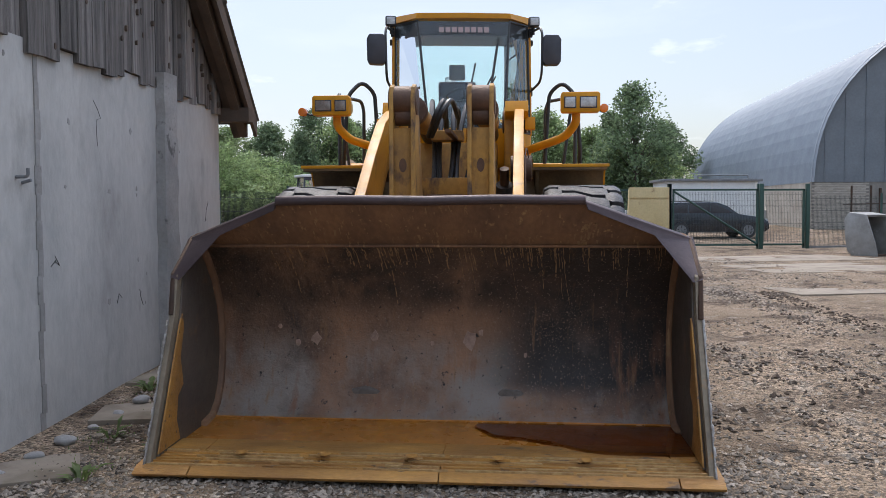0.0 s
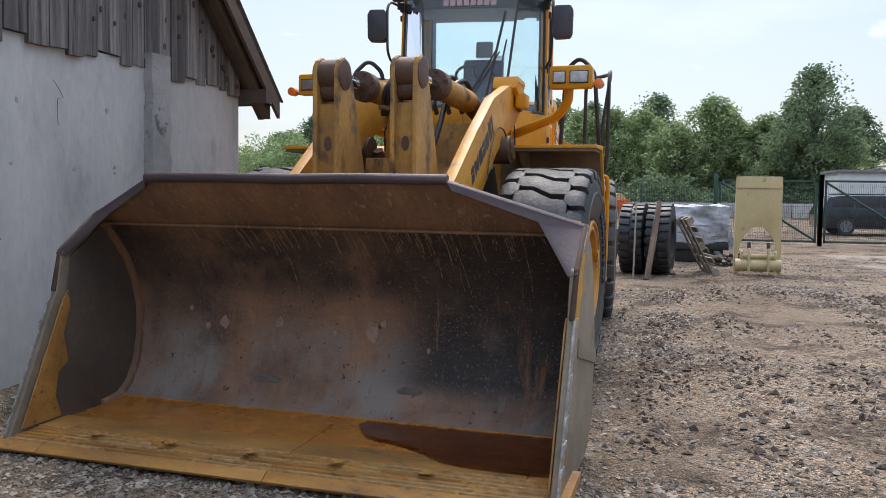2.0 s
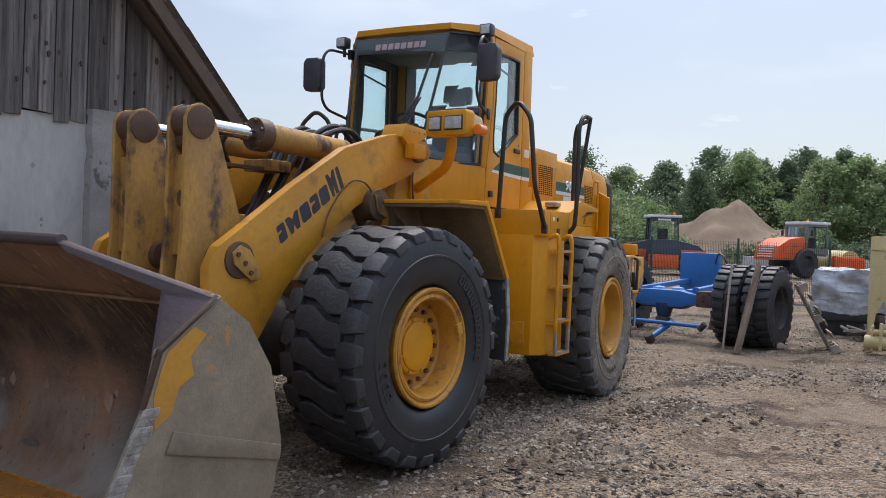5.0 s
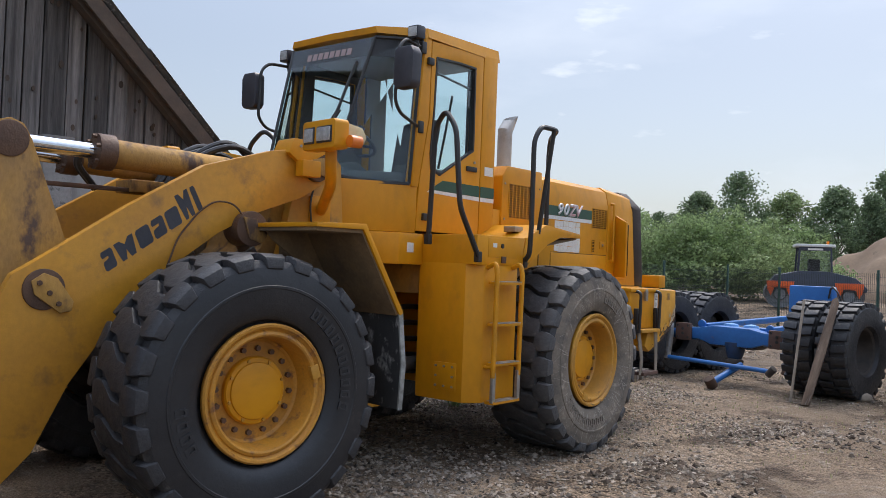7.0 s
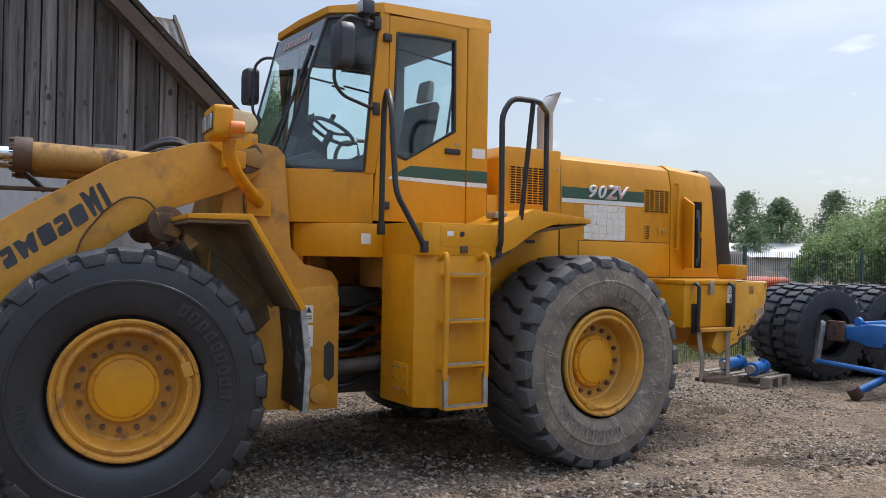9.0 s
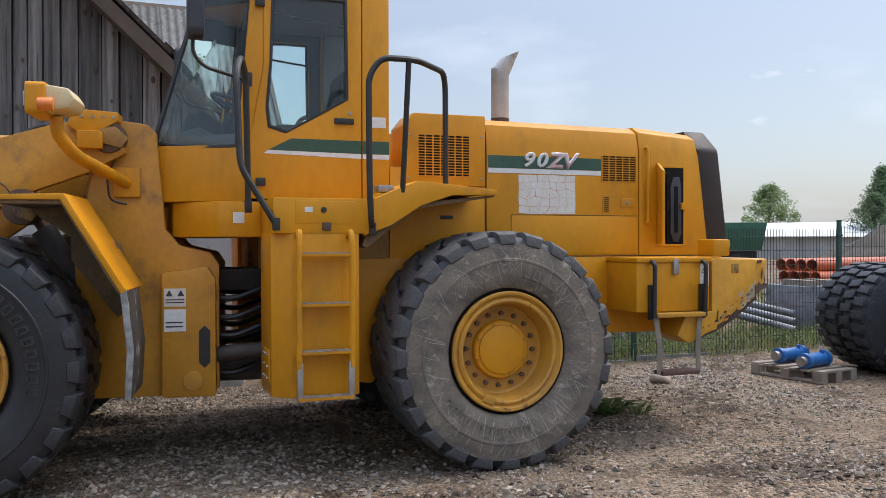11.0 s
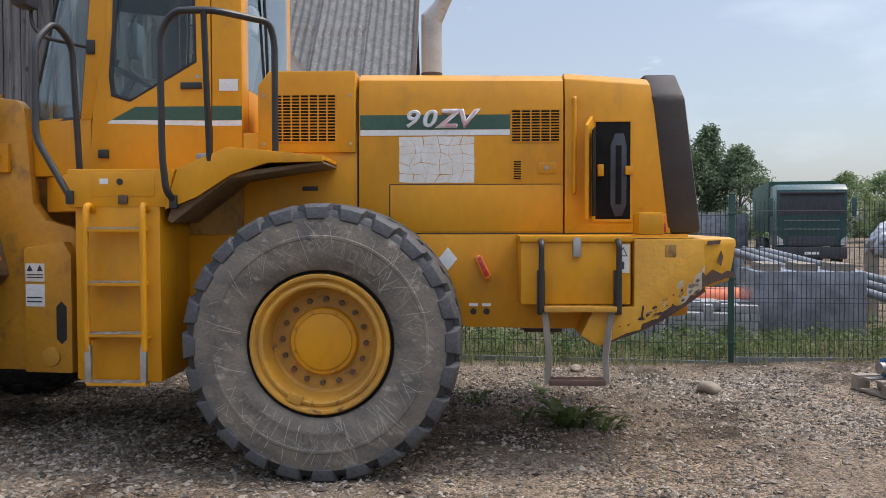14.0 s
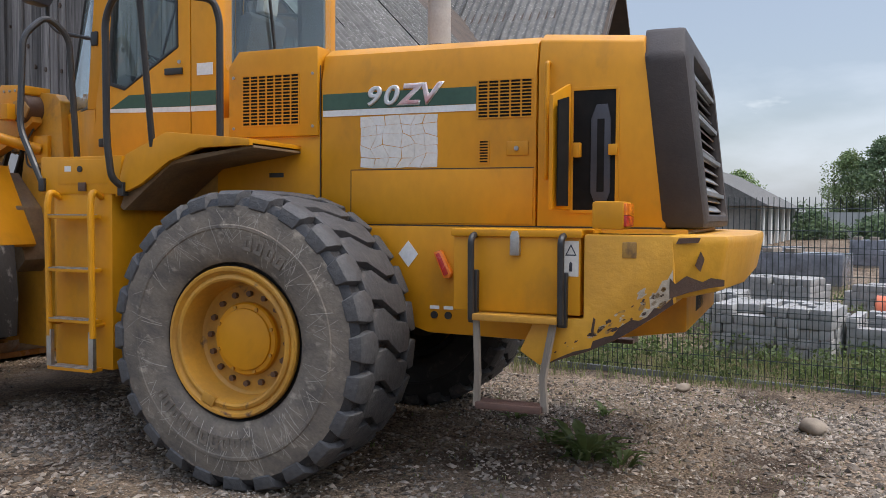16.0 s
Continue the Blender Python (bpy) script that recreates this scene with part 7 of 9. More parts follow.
# ---- trees and bushes ----
def leaf_cloud(rs, centres, per, size, spread):
    """Many small leaf quads gathered round clump centres."""
    C = np.repeat(np.array(centres), per, axis=0)
    n = len(C)
    d = rs.normal(size=(n, 3))
    d /= np.linalg.norm(d, axis=1)[:, None]
    P = C[:, :3] + d * (C[:, 3] * spread * rs.uniform(0.55, 1.05, n))[:, None]
    u = rs.normal(size=(n, 3))
    u[:, 2] *= 0.6
    u /= np.linalg.norm(u, axis=1)[:, None]
    w = np.cross(u, d + rs.normal(size=(n, 3)) * 0.6)
    w /= np.linalg.norm(w, axis=1)[:, None] + 1e-9
    s = size * rs.uniform(0.6, 1.3, n)[:, None]
    V = np.stack([P - u * s, P + w * s * 0.55, P + u * s, P - w * s * 0.55], 1).reshape(-1, 3)
    F = np.arange(4 * n).reshape(-1, 4)
    return V, F


def tree_parts(seed, h, width, dark, slim=False):
    rs = np.random.RandomState(seed)
    tr = BM()
    rod(tr, (0, 0, -0.3), (0.1, 0.05, h * 0.55), 0.05 * h * 0.45, 8, 0.02 * h * 0.5)
    rod(tr, (0.1, 0.05, h * 0.55), (0.05, 0.1, h * 0.93), 0.02 * h * 0.5, 6, 0.02)
    cl = []
    for k in range(125):
        z = h * (0.20 + 0.78 * rs.rand() ** 0.85)
        f = (z / h - 0.18) / 0.82
        env = width * (math.sin(math.pi * min(1, 0.16 + 0.86 * f)) ** (0.8 if not slim else 1.3))
        a, r = rs.uniform(0, 6.28), env * rs.rand() ** 0.5
        c = (r * math.cos(a), r * math.sin(a), z, (0.40 + 0.45 * rs.rand()) * (0.088 * h + 0.1))
        cl.append(c)
        if k % 4 == 0:
            rod(tr, (0.05, 0.04, z * 0.62), (c[0] * 0.85, c[1] * 0.85, z), 0.045, 5, 0.012)
    V, F = leaf_cloud(rs, cl, 82, 0.125, 1.35)
    trunk = finish("trunk", tr, BARK)
    return trunk, raw("crown", V, F, LEAF_DARK if dark else LEAF)


kinds = [tree_parts(1, 8.5, 3.2, False), tree_parts(2, 9.5, 2.9, True), tree_parts(3, 7.2, 3.6, False), tree_parts(4, 8.0, 3.0, True), tree_parts(5, 9.2, 2.0, True, True)]
tree_words = ["broad green tree at the yard's edge", "tall dark green tree at the yard's edge", "low spreading pale green tree", "dark green round-crowned tree", "slim dark birch-like tree"]


def tree(k, x, y, s, turn):
    z = float(height(x, y)) - 0.1
    m = Matrix.LocRotScale((x, y, z), Euler((0, 0, radians(turn))), (s, s, s * 1.0))
    t = thing("tree", tree_words[k], "tree", m, "trees round the yard")
    shared("trunk", kinds[k][0], t)
    shared("crown", kinds[k][1], t)


rt = random.Random(7)
az = 12.0
while az > -6:
    r = rt.uniform(55, 61)
    a = radians(az)
    tree(rt.choice([0, 2, 0, 3, 2]), 3 + r * math.sin(a), 5 + r * math.cos(a), rt.uniform(0.74, 0.95), rt.uniform(0, 360))
    az -= rt.uniform(1.7, 2.6)
az = 13.0
while az > -62:
    r = rt.uniform(64, 72)
    a = radians(az)
    tree(rt.choice([1, 3, 4, 1, 0]), 3 + r * math.sin(a), 5 + r * math.cos(a), rt.uniform(0.80, 1.05) if az > -14 else rt.uniform(0.48, 0.68), rt.uniform(0, 360))
    az -= rt.uniform(2.4, 4.5) if az > -16 else rt.uniform(4.0, 8.0)
for k, x, y, s, a in ((1, 13.0, 58, 0.98, 10), (1, -21.4, 71, 0.98, 40), (3, -24.5, 70, 0.96, 120), (0, -18.4, 73, 0.92, 200), (3, -15.0, 74, 1.02, 10), (1, -11.5, 75, 1.0, 75), (3, -8.0, 76, 1.05, 160), (1, -4.5, 77, 1.0, 250), (1, -67, 26, 1.0, 5), (4, -68, 29.5, 1.05, 30), (3, -66, 31.5, 0.95, 70), (3, -69, 17.5, 0.95, 0), (0, -70, 15.0, 0.8, 10), (2, -50, 34, 0.62, 20), (2, -52, 38, 0.7, 90), (0, -47, 41, 0.7, 40), (3, -36, 62, 0.75, 0), (1, -40, 63, 0.72, 50), (4, -44, 60, 0.75, 80), (2, -75, 6, 0.8, 30)):
    tree(k, x, y, s, a)


def bush_belt(name, spots, seed, label, material, leaf=0.10, per=150):
    rs = np.random.RandomState(seed)
    cl = []
    for x, y, r, h in spots:
        for k in range(int(26 * r)):
            a, q = rs.uniform(0, 6.28), rs.rand() ** 0.5
            zz = h * (1 - 0.75 * q ** 2) * rs.uniform(0.35, 1.0)
            cl.append((x + r * q * math.cos(a), y + r * q * math.sin(a), float(height(x, y)) + zz, rs.uniform(0.35, 0.75)))
    V, F = leaf_cloud(rs, cl, per, leaf, 1.15)
    tagged(new(name, raw(name, V, F, material)), label, "bushes", kind="stuff")


bush_belt("bushes", [(-18.6, 44.6, 2.6, 3.6), (-16, 46, 4.0, 4.5), (-12.5, 48, 3.8, 4.8), (-18, 47, 3.4, 4.4), (-14.2, 46.5, 3.2, 4.4), (-10.2, 50, 3.0, 4.4)], 3, "pale green willow thicket beyond the fence", LEAF, 0.085, 200)
bush_belt("undergrowth", [(3 + 53 * math.sin(radians(a)), 5 + 53 * math.cos(radians(a)), 2.6, 2.2 + 0.8 * math.sin(a)) for a in range(-8, 16, 3)], 4, "dense green undergrowth below the trees", LEAF_DARK, 0.11, 90)
bush_belt("hedge", [(-62, y, 2.6, 2.6 + 0.5 * math.sin(y)) for y in range(-6, 66, 6)], 5, "distant green hedge", LEAF_DARK, 0.15, 60)


# ---- piles, hangar, sheds, walls in the distance ----
def mound(name, x, y, rx, ry, h, material, label, seed, category="earth pile"):
    rs = np.random.RandomState(seed)
    V, F, n, m = [], [], 48, 16
    off = rs.uniform(0, 50, 3)
    for j in range(m + 1):
        q = j / m
        for i in range(n):
            a = 2 * math.pi * i / n
            wob = 1 + 0.22 * noise.noise(Vector((math.cos(a) * 1.6, math.sin(a) * 1.6, off[0])))
            px, py = rx * q * wob * math.cos(a), ry * q * wob * math.sin(a)
            z = h * (1 - q) ** 0.9 * (1 + 0.25 * noise.noise(Vector((px * 0.6, py * 0.6, off[1])))) + 0.14 * noise.noise(Vector((px * 1.6, py * 1.6, off[2])))
            V.append((px, py, max(z, -0.2) if j < m else -0.3))
    for j in range(m):
        for i in range(n):
            k = (i + 1) % n
            F.append((j * n + i, j * n + k, (j + 1) * n + k, (j + 1) * n + i))
    ob = new(name, raw(name, V, F, material, True))
    ob.matrix_basis = pose(x, y, float(height(x, y)))
    return tagged(ob, label, category)


mound("earth_mound", -7.0, 61.0, 7.6, 5.0, 4.3, SAND, "large brown heap of sandy earth", 1)
mound("earth_mound", -21.5, 38.5, 5.5, 3.0, 2.1, DARK_EARTH, "dark heap of earth and rubble", 2)


def hangar():
    h = thing("arched_hangar", "large arched hangar of zinc corrugated sheets over brick", "hangar", pose(18.2, 42, 0.3, 0, 0, -6))
    L, n = 34, 40
    prof = []
    for i in range(n + 1):
        a = math.pi * (1 - i / n)
        prof.append((9.5 + 9.5 * math.cos(a) * (1 - 0.06 * math.sin(a)), 2.4 + 8.6 * math.sin(a) ** 0.85))
    V, F = [], []
    steps = 150
    for j in range(steps * 2 + 1):
        yy = L * j / (steps * 2)
        g = 1.0 + 0.004 * (1 if j % 2 else -1)
        for x, z in prof:
            V.append((9.5 + (x - 9.5) * g, yy, 2.4 + (z - 2.4) * g))
    w = n + 1
    for j in range(steps * 2):
        for i in range(n):
            F.append((j * w + i, j * w + i + 1, (j + 1) * w + i + 1, (j + 1) * w + i))
    shared("arched_roof", raw("arched_roof", V, F, HANGAR), h, None, "pale zinc corrugated arch")
    part("gable_sheet", prism(BM(), prof, 0.25, 0.35, "y"), HANGAR_GREY, h, "dark grey sheet gable")
    rib = BM()
    for i in range(20):
        x = 0.6 + i * 0.95
        zt = 2.4 + 8.6 * max(0.02, math.sin(math.acos(max(-1, min(1, (x - 9.5) / 9.5))))) ** 0.85 - 0.3
        if zt > 2.6:
            box(rib, x - 0.02, x + 0.02, 0.21, 0.26, 2.4, zt)
    part("sheet_ribs", rib, HANGAR_GREY, h)
    part("roof_edge", tube(BM(), [(x, 0.2, z) for x, z in prof], 0.09, 6, 0), HANGAR, h)
    wall = part("brick_wall", box(BM(), 0.0, 19, 0.28, 0.6, -0.5, 2.42), MORTAR, h, "pale brick base wall")
    part("brick_side", box(BM(), 0.02, 0.3, 0.6, L, -0.5, 2.42), BRICK, h)
    brick = finish("brick", box(BM(), 0, 0.245, 0.262, 0.29, 0, 0.07), BRICK, 0.004)
    rs = random.Random(3)
    k = 0
    for j in range(28):
        for i in range(10):
            shared("brick", brick, wall, pose(0.02 + 0.258 * i + (0.13 if j % 2 else 0), rs.uniform(-0.008, 0.004), -0.02 + 0.085 * j))
    part("door_frame", box(BM(), 3.2, 3.3, 0.2, 0.3, 0, 2.1), RUST_EDGE, h)
    for i in range(5):
        part("rusty_post", rod(BM(), (1.6 + 0.9 * i, -0.6, 0), (1.6 + 0.9 * i, -0.6, 2.2), 0.05, 6), RUST_EDGE, h)
    part("rusty_rail", rod(BM(), (1.2, -0.6, 1.3), (6.0, -0.6, 1.35), 0.03, 6), RUST_EDGE, h)


hangar()

shed = thing("site_cabin", "white panel site cabin with flat roof", "cabin", pose(10.6, 40.5, 0.3))
part("cabin_wall", box(BM(), 0, 4.3, 0, 2.6, 0, 2.40), WHITE_WALL, shed, bevel=0.01)
part("cabin_roof", box(BM(), -0.15, 4.5, -0.15, 2.8, 2.40, 2.52), GALV, shed, "grey flat roof edge", bevel=0.01)
part("cabin_rail", tube(BM(), [(1.6, 0.4, 2.5), (1.6, 0.4, 2.7), (4.0, 0.4, 2.7), (4.0, 0.4, 2.5)], 0.03, 6, 0.05), GALV, shed)
for x in (1.0, 1.9):
    part("cabin_door", box(BM(), x, x + 0.75, -0.02, 0.0, 0.05, 2.1), WHITE_WALL, shed, bevel=0.005)
for x in (0.0, 2.1, 4.2):
    part("panel_joint", box(BM(), x, x + 0.1, -0.025, 0.0, 0, 2.40), WHITE, shed)


def hatchback(x, y, turn):
    c = thing("estate_car", "dark blue estate car parked behind the gate", "car", pose(x, y, float(height(x, y)), 0, 0, turn))
    side = [(-2.25, 0.35), (-2.28, 0.75), (-2.15, 1.0), (-1.95, 1.40), (-1.5, 1.46), (0.1, 1.46), (0.55, 1.30), (1.0, 0.98), (1.9, 0.85), (2.22, 0.68), (2.28, 0.4), (2.1, 0.25), (-2.1, 0.25)]
    part("car_body", prism(BM(), side, -0.86, 0.86, "y"), CAR_PAINT, c, bevel=0.06)
    for s in (-1, 1):
        for pts in ([(-1.88, 1.02), (-1.75, 1.34), (-1.1, 1.38), (-1.1, 1.02)], [(-1.04, 1.02), (-1.04, 1.38), (-0.2, 1.38), (-0.2, 1.02)], [(-0.14, 1.02), (-0.14, 1.38), (0.12, 1.37), (0.75, 1.02)]):
            part("side_window", prism(BM(), pts, s * 0.86, s * 0.868, "y"), BLACK_PLASTIC, c, "dark glossy side window", bevel=0.003)
        for wx in (-1.35, 1.38):
            t = part("car_tyre", lathe(BM(), [(0.21, -0.10), (0.31, -0.10), (0.325, -0.05), (0.325, 0.05), (0.31, 0.10), (0.21, 0.10)], 28), RUBBER, c)
            t.matrix_basis = pose(wx, s * 0.80, 0.325, 0, 0, 90)
            part("wheel_rim", lathe(BM(), [(0.22, 0.09), (0.20, 0.105), (0.06, 0.095), (0.0, 0.10)] if s < 0 else [(0.22, -0.09), (0.20, -0.105), (0.06, -0.095), (0.0, -0.10)], 20), GALV, t, "silver rim").matrix_basis = pose(0, 0, 0, 0, 180 if s < 0 else 180, 0)
            for k in range(5):
                part("rim_slot", box(BM(), -s * -0.004 - 0.11, -s * -0.004 + 0.11, -0.02, 0.02, 0.10, 0.17), BLACK, t).matrix_basis = pose(0, 0, 0, 72 * k)
        part("roof_bar", rod(BM(), (-1.6, s * 0.66, 1.50), (0.0, s * 0.66, 1.50), 0.018, 6), BLACK, c)
    part("headlight", box(BM(), 2.05, 2.2, -0.80, -0.45, 0.64, 0.78), LENS, c, bevel=0.02)
    part("windscreen", tri_plate(BM(), [(0.15, -0.7, 1.44), (0.15, 0.7, 1.44), (0.95, 0.76, 1.02), (0.95, -0.76, 1.02)], 0.01), BLACK_PLASTIC, c)


hatchback(10.9, 35.2, 2)


def roller(x, y, turn, kind):
    if kind == "single":
        r = thing("soil_roller", "orange single-drum soil compactor with glazed cab", "road roller", pose(x, y, float(height(x, y)), 0, 0, turn) @ Matrix.Diagonal((0.88, 0.88, 0.88, 1)))
        part("engine_hood", prism(BM(), [(-0.2, 0.95), (-0.2, 2.15), (-1.3, 2.0), (-2.0, 1.6), (-2.15, 0.9)], -0.8, 0.8), ORANGE, r, bevel=0.05)
        for k in range(5):
            part("grille_bar", box(BM(), -0.5, 0.5, -2.19 + 0.035 * k, -2.0, 1.05 + 0.13 * k, 1.11 + 0.13 * k), WHITE, r)
        part("cab_frame", ringpanel(BM(), [(-0.1, 1.2), (0.0, 2.8), (1.35, 2.8), (1.45, 1.2)], [(0.0, 1.55), (0.08, 2.68), (1.27, 2.68), (1.35, 1.55)], -0.75, -0.66), GALV, r, bevel=0.02)
        part("cab_frame", ringpanel(BM(), [(-0.1, 1.2), (0.0, 2.8), (1.35, 2.8), (1.45, 1.2)], [(0.0, 1.55), (0.08, 2.68), (1.27, 2.68), (1.35, 1.55)], 0.66, 0.75), GALV, r, bevel=0.02)
        part("cab_front", ringpanel(BM(), [(-0.75, 1.2), (-0.75, 2.8), (0.75, 2.8), (0.75, 1.2)], [(-0.64, 1.5), (-0.64, 2.66), (0.64, 2.66), (0.64, 1.5)], -0.10, -0.02, "y"), GALV, r)
        part("cab_tub", box(BM(), -0.70, 0.70, 0.0, 1.35, 1.15, 1.5), NAVY, r)
        part("cab_glass", box(BM(), -0.655, 0.655, -0.01, 1.34, 1.5, 2.75), GLASS_CLEAR, r)
        part("cab_roof", box(BM(), -0.8, 0.8, -0.1, 1.5, 2.8, 2.95), WHITE_WALL, r, bevel=0.04)
        part("cab_seat", box(BM(), -0.25, 0.25, 0.5, 0.9, 1.3, 2.1), SEAT, r, bevel=0.05)
        part("drum_frame", prism(BM(), [(1.5, 0.5), (1.5, 1.2), (2.3, 1.1), (3.6, 1.15), (3.7, 0.55)], 0.95, 1.15), ORANGE, r, bevel=0.03)
        part("drum_frame", prism(BM(), [(1.5, 0.5), (1.5, 1.2), (2.3, 1.1), (3.6, 1.15), (3.7, 0.55)], -1.15, -0.95), ORANGE, r, bevel=0.03)
        part("steel_drum", lathe(BM(), [(0, -0.95), (0.75, -0.95), (0.75, 0.95), (0, 0.95)], 32), CREAM, r).matrix_basis = pose(0, 2.8, 0.75)
        for s in (-1, 1):
            t = part("rear_tyre", lathe(BM(), [(0.4, -0.28), (0.7, -0.28), (0.76, -0.2), (0.76, 0.2), (0.7, 0.28), (0.4, 0.28), (0.3, 0.1), (0, 0.1)], 28), RUBBER, r)
            t.matrix_basis = pose(s * 0.75, -0.2, 0.76, 0, 0, 0 if s > 0 else 180)
            part("mirror", box(BM(), s * 0.95, s * 1.1, -0.05, 0.0, 2.2, 2.5), BLACK, r, bevel=0.02)
        part("beacon", rod(BM(), (0.3, 0.4, 2.95), (0.3, 0.4, 3.1), 0.06, 10), AMBER, r)
    else:
        r = thing("tandem_roller", "dark grey and orange tandem asphalt roller", "road roller", pose(x, y, float(height(x, y)), 0, 0, turn) @ Matrix.Diagonal((0.92, 0.92, 0.92, 1)))
        part("chassis", prism(BM(), [(-2.0, 1.0), (-1.7, 1.5), (-0.6, 1.75), (0.6, 1.75), (1.7, 1.5), (2.2, 1.05), (2.2, 0.85), (-2.0, 0.85)], -0.75, 0.75, "y"), NAVY, r, bevel=0.06)
        part("orange_panel", box(BM(), -0.75, 0.75, -0.8, -0.75, 0.35, 1.0), ORANGE, r, bevel=0.01)
        part("orange_belly", box(BM(), -0.75, 0.75, -0.75, 0.75, 0.35, 0.86), ORANGE, r, bevel=0.02)
        for x0 in (-1.45, 1.45):
            part("roller_drum", lathe(BM(), [(0, -0.7), (0.25, -0.7), (0.3, -0.62), (0.62, -0.62), (0.66, -0.7), (0.66, 0.7), (0, 0.7)], 32), GALV, r).matrix_basis = pose(x0, 0, 0.66, 0, 0, 90)
            part("drum_fork", prism(BM(), [(x0 - 0.55, 0.85), (x0 - 0.6, 1.25), (x0 + 0.6, 1.25), (x0 + 0.55, 0.85), (x0 + 0.4, 0.55), (x0 + 0.25, 0.95), (x0 - 0.25, 0.95), (x0 - 0.4, 0.55)], -0.82, -0.74, "y"), ORANGE, r, bevel=0.01)
        for y0, y1 in ((-0.72, -0.66), (0.66, 0.72)):
            part("cab_frame", ringpanel(BM(), [(-0.78, 1.1), (-0.70, 2.85), (0.70, 2.85), (0.78, 1.1)], [(-0.68, 1.25), (-0.62, 2.70), (0.62, 2.70), (0.68, 1.25)], y0, y1, "y"), NAVY, r, bevel=0.02)
        part("cab_glass", prism(BM(), [(-0.67, 1.25), (-0.61, 2.80), (0.61, 2.80), (0.67, 1.25)], -0.655, 0.655, "y"), GLASS_CLEAR, r)
        part("cab_seat", box(BM(), -0.25, 0.25, -0.25, 0.25, 1.75, 2.30), SEAT, r, bevel=0.06)
        part("cab_roof", box(BM(), -0.85, 0.85, -0.8, 0.8, 2.85, 2.98), WHITE_WALL, r, "pale roof", bevel=0.04)
        part("sign_bars", box(BM(), -0.32, 0.32, -0.74, -0.71, 2.70, 2.79), WHITE, r, "row of pale characters")
        part("beacon", rod(BM(), (0.6, 0, 2.98), (0.6, 0, 3.15), 0.06, 10), AMBER, r)


roller(-0.9, 45.3, -38, "single")
roller(-6.4, 42.3, 24, "tandem")

wall_far = tagged(new("wall_yard", finish("wall_yard", box(BM(), -64.4, -64, -30, 44, 0, 2.0), CONCRETE)), "grey concrete yard wall in the distance", "wall", kind="structure")
for k in range(18):
    cb = new("concrete_block", finish("concrete_block", box(BM(), -1.2, 1.2, -0.4, 0.4, 0, 0.8), CONCRETE, 0.03))
    cb.matrix_basis = pose(-3 + 2.45 * k, 50.5 + 0.03 * k, 0.5)
    tagged(cb, "pale concrete block in a long row", "concrete block", "row of concrete blocks")
lb = thing("long_barn", "long low stone barn with dark tiled roof", "barn", pose(-44, 2.4, 0, 0, 0, -2.5))
part("barn_wall", box(BM(), -19, 0, 0, 8, 0, 2.4), MORTAR, lb)
part("barn_roof", prism(BM(), [(-0.6, 2.2), (4, 4.7), (8.6, 2.2)], -19.5, 0.5), ROOF, lb, "dark weathered roof")
for k in range(6):
    part("barn_pier", box(BM(), -18.6 + 3.4 * k, -18.0 + 3.4 * k, 8.0, 8.15, 0, 2.3), WHITE_WALL, lb, "pale pier")
    part("barn_opening", box(BM(), -17.4 + 3.4 * k, -16.0 + 3.4 * k, 8.0, 8.05, 0.6, 1.9), BLACK, lb)
wh = thing("low_white_hall", "long low hall with a white roof", "hall", pose(-40, 52, 0.4, 0, 0, 38))
part("hall_wall", box(BM(), -14, 14, 0, 8, 0, 1.6), CONCRETE, wh)
part("hall_roof", prism(BM(), [(-0.4, 1.6), (4, 2.7), (8.4, 1.6)], -14.3, 14.3), WHITE_WALL, wh, "white sheet roof")


# ---- old machine parts behind the loader ----
def big_tyre_me(R=0.64, half=0.205):
    b = BM()
    lathe(b, [(0.30, half * 0.6), (0.335, half), (0.46, half * 1.08), (0.57, half), (R - 0.035, half * 0.86), (R - 0.035, -half * 0.86), (0.57, -half), (0.46, -half * 1.08), (0.335, -half), (0.30, -half * 0.6)], 48)
    return finish("tyre", b, RUBBER, 0, 30)


old_tyre = big_tyre_me()
def old_block_me(s, R=0.64, half=0.205):
    b = BM()
    vs = []
    for x, da in ((half * 0.98, -0.075), (half * 0.98, 0.075), (0.015, 0.10), (0.015, -0.05)):
        for r in (R - 0.06, R):
            vs.append(b.verts.new((s * x, r * math.cos(da), r * math.sin(da))))
    for i in range(4):
        j = (i + 1) % 4
        b.faces.new((vs[2 * i], vs[2 * j], vs[2 * j + 1], vs[2 * i + 1]))
    b.faces.new([vs[1], vs[3], vs[5], vs[7]])
    return finish("tread_block", b, RUBBER, 0.006, 30)


old_blocks = (old_block_me(1), old_block_me(-1))
old_rim = finish("rim", lathe(BM(), [(0.32, 0.13), (0.31, 0.16), (0.285, 0.14), (0.265, 0.0), (0.23, -0.05), (0.10, -0.06)], 32), DARK_STEEL)


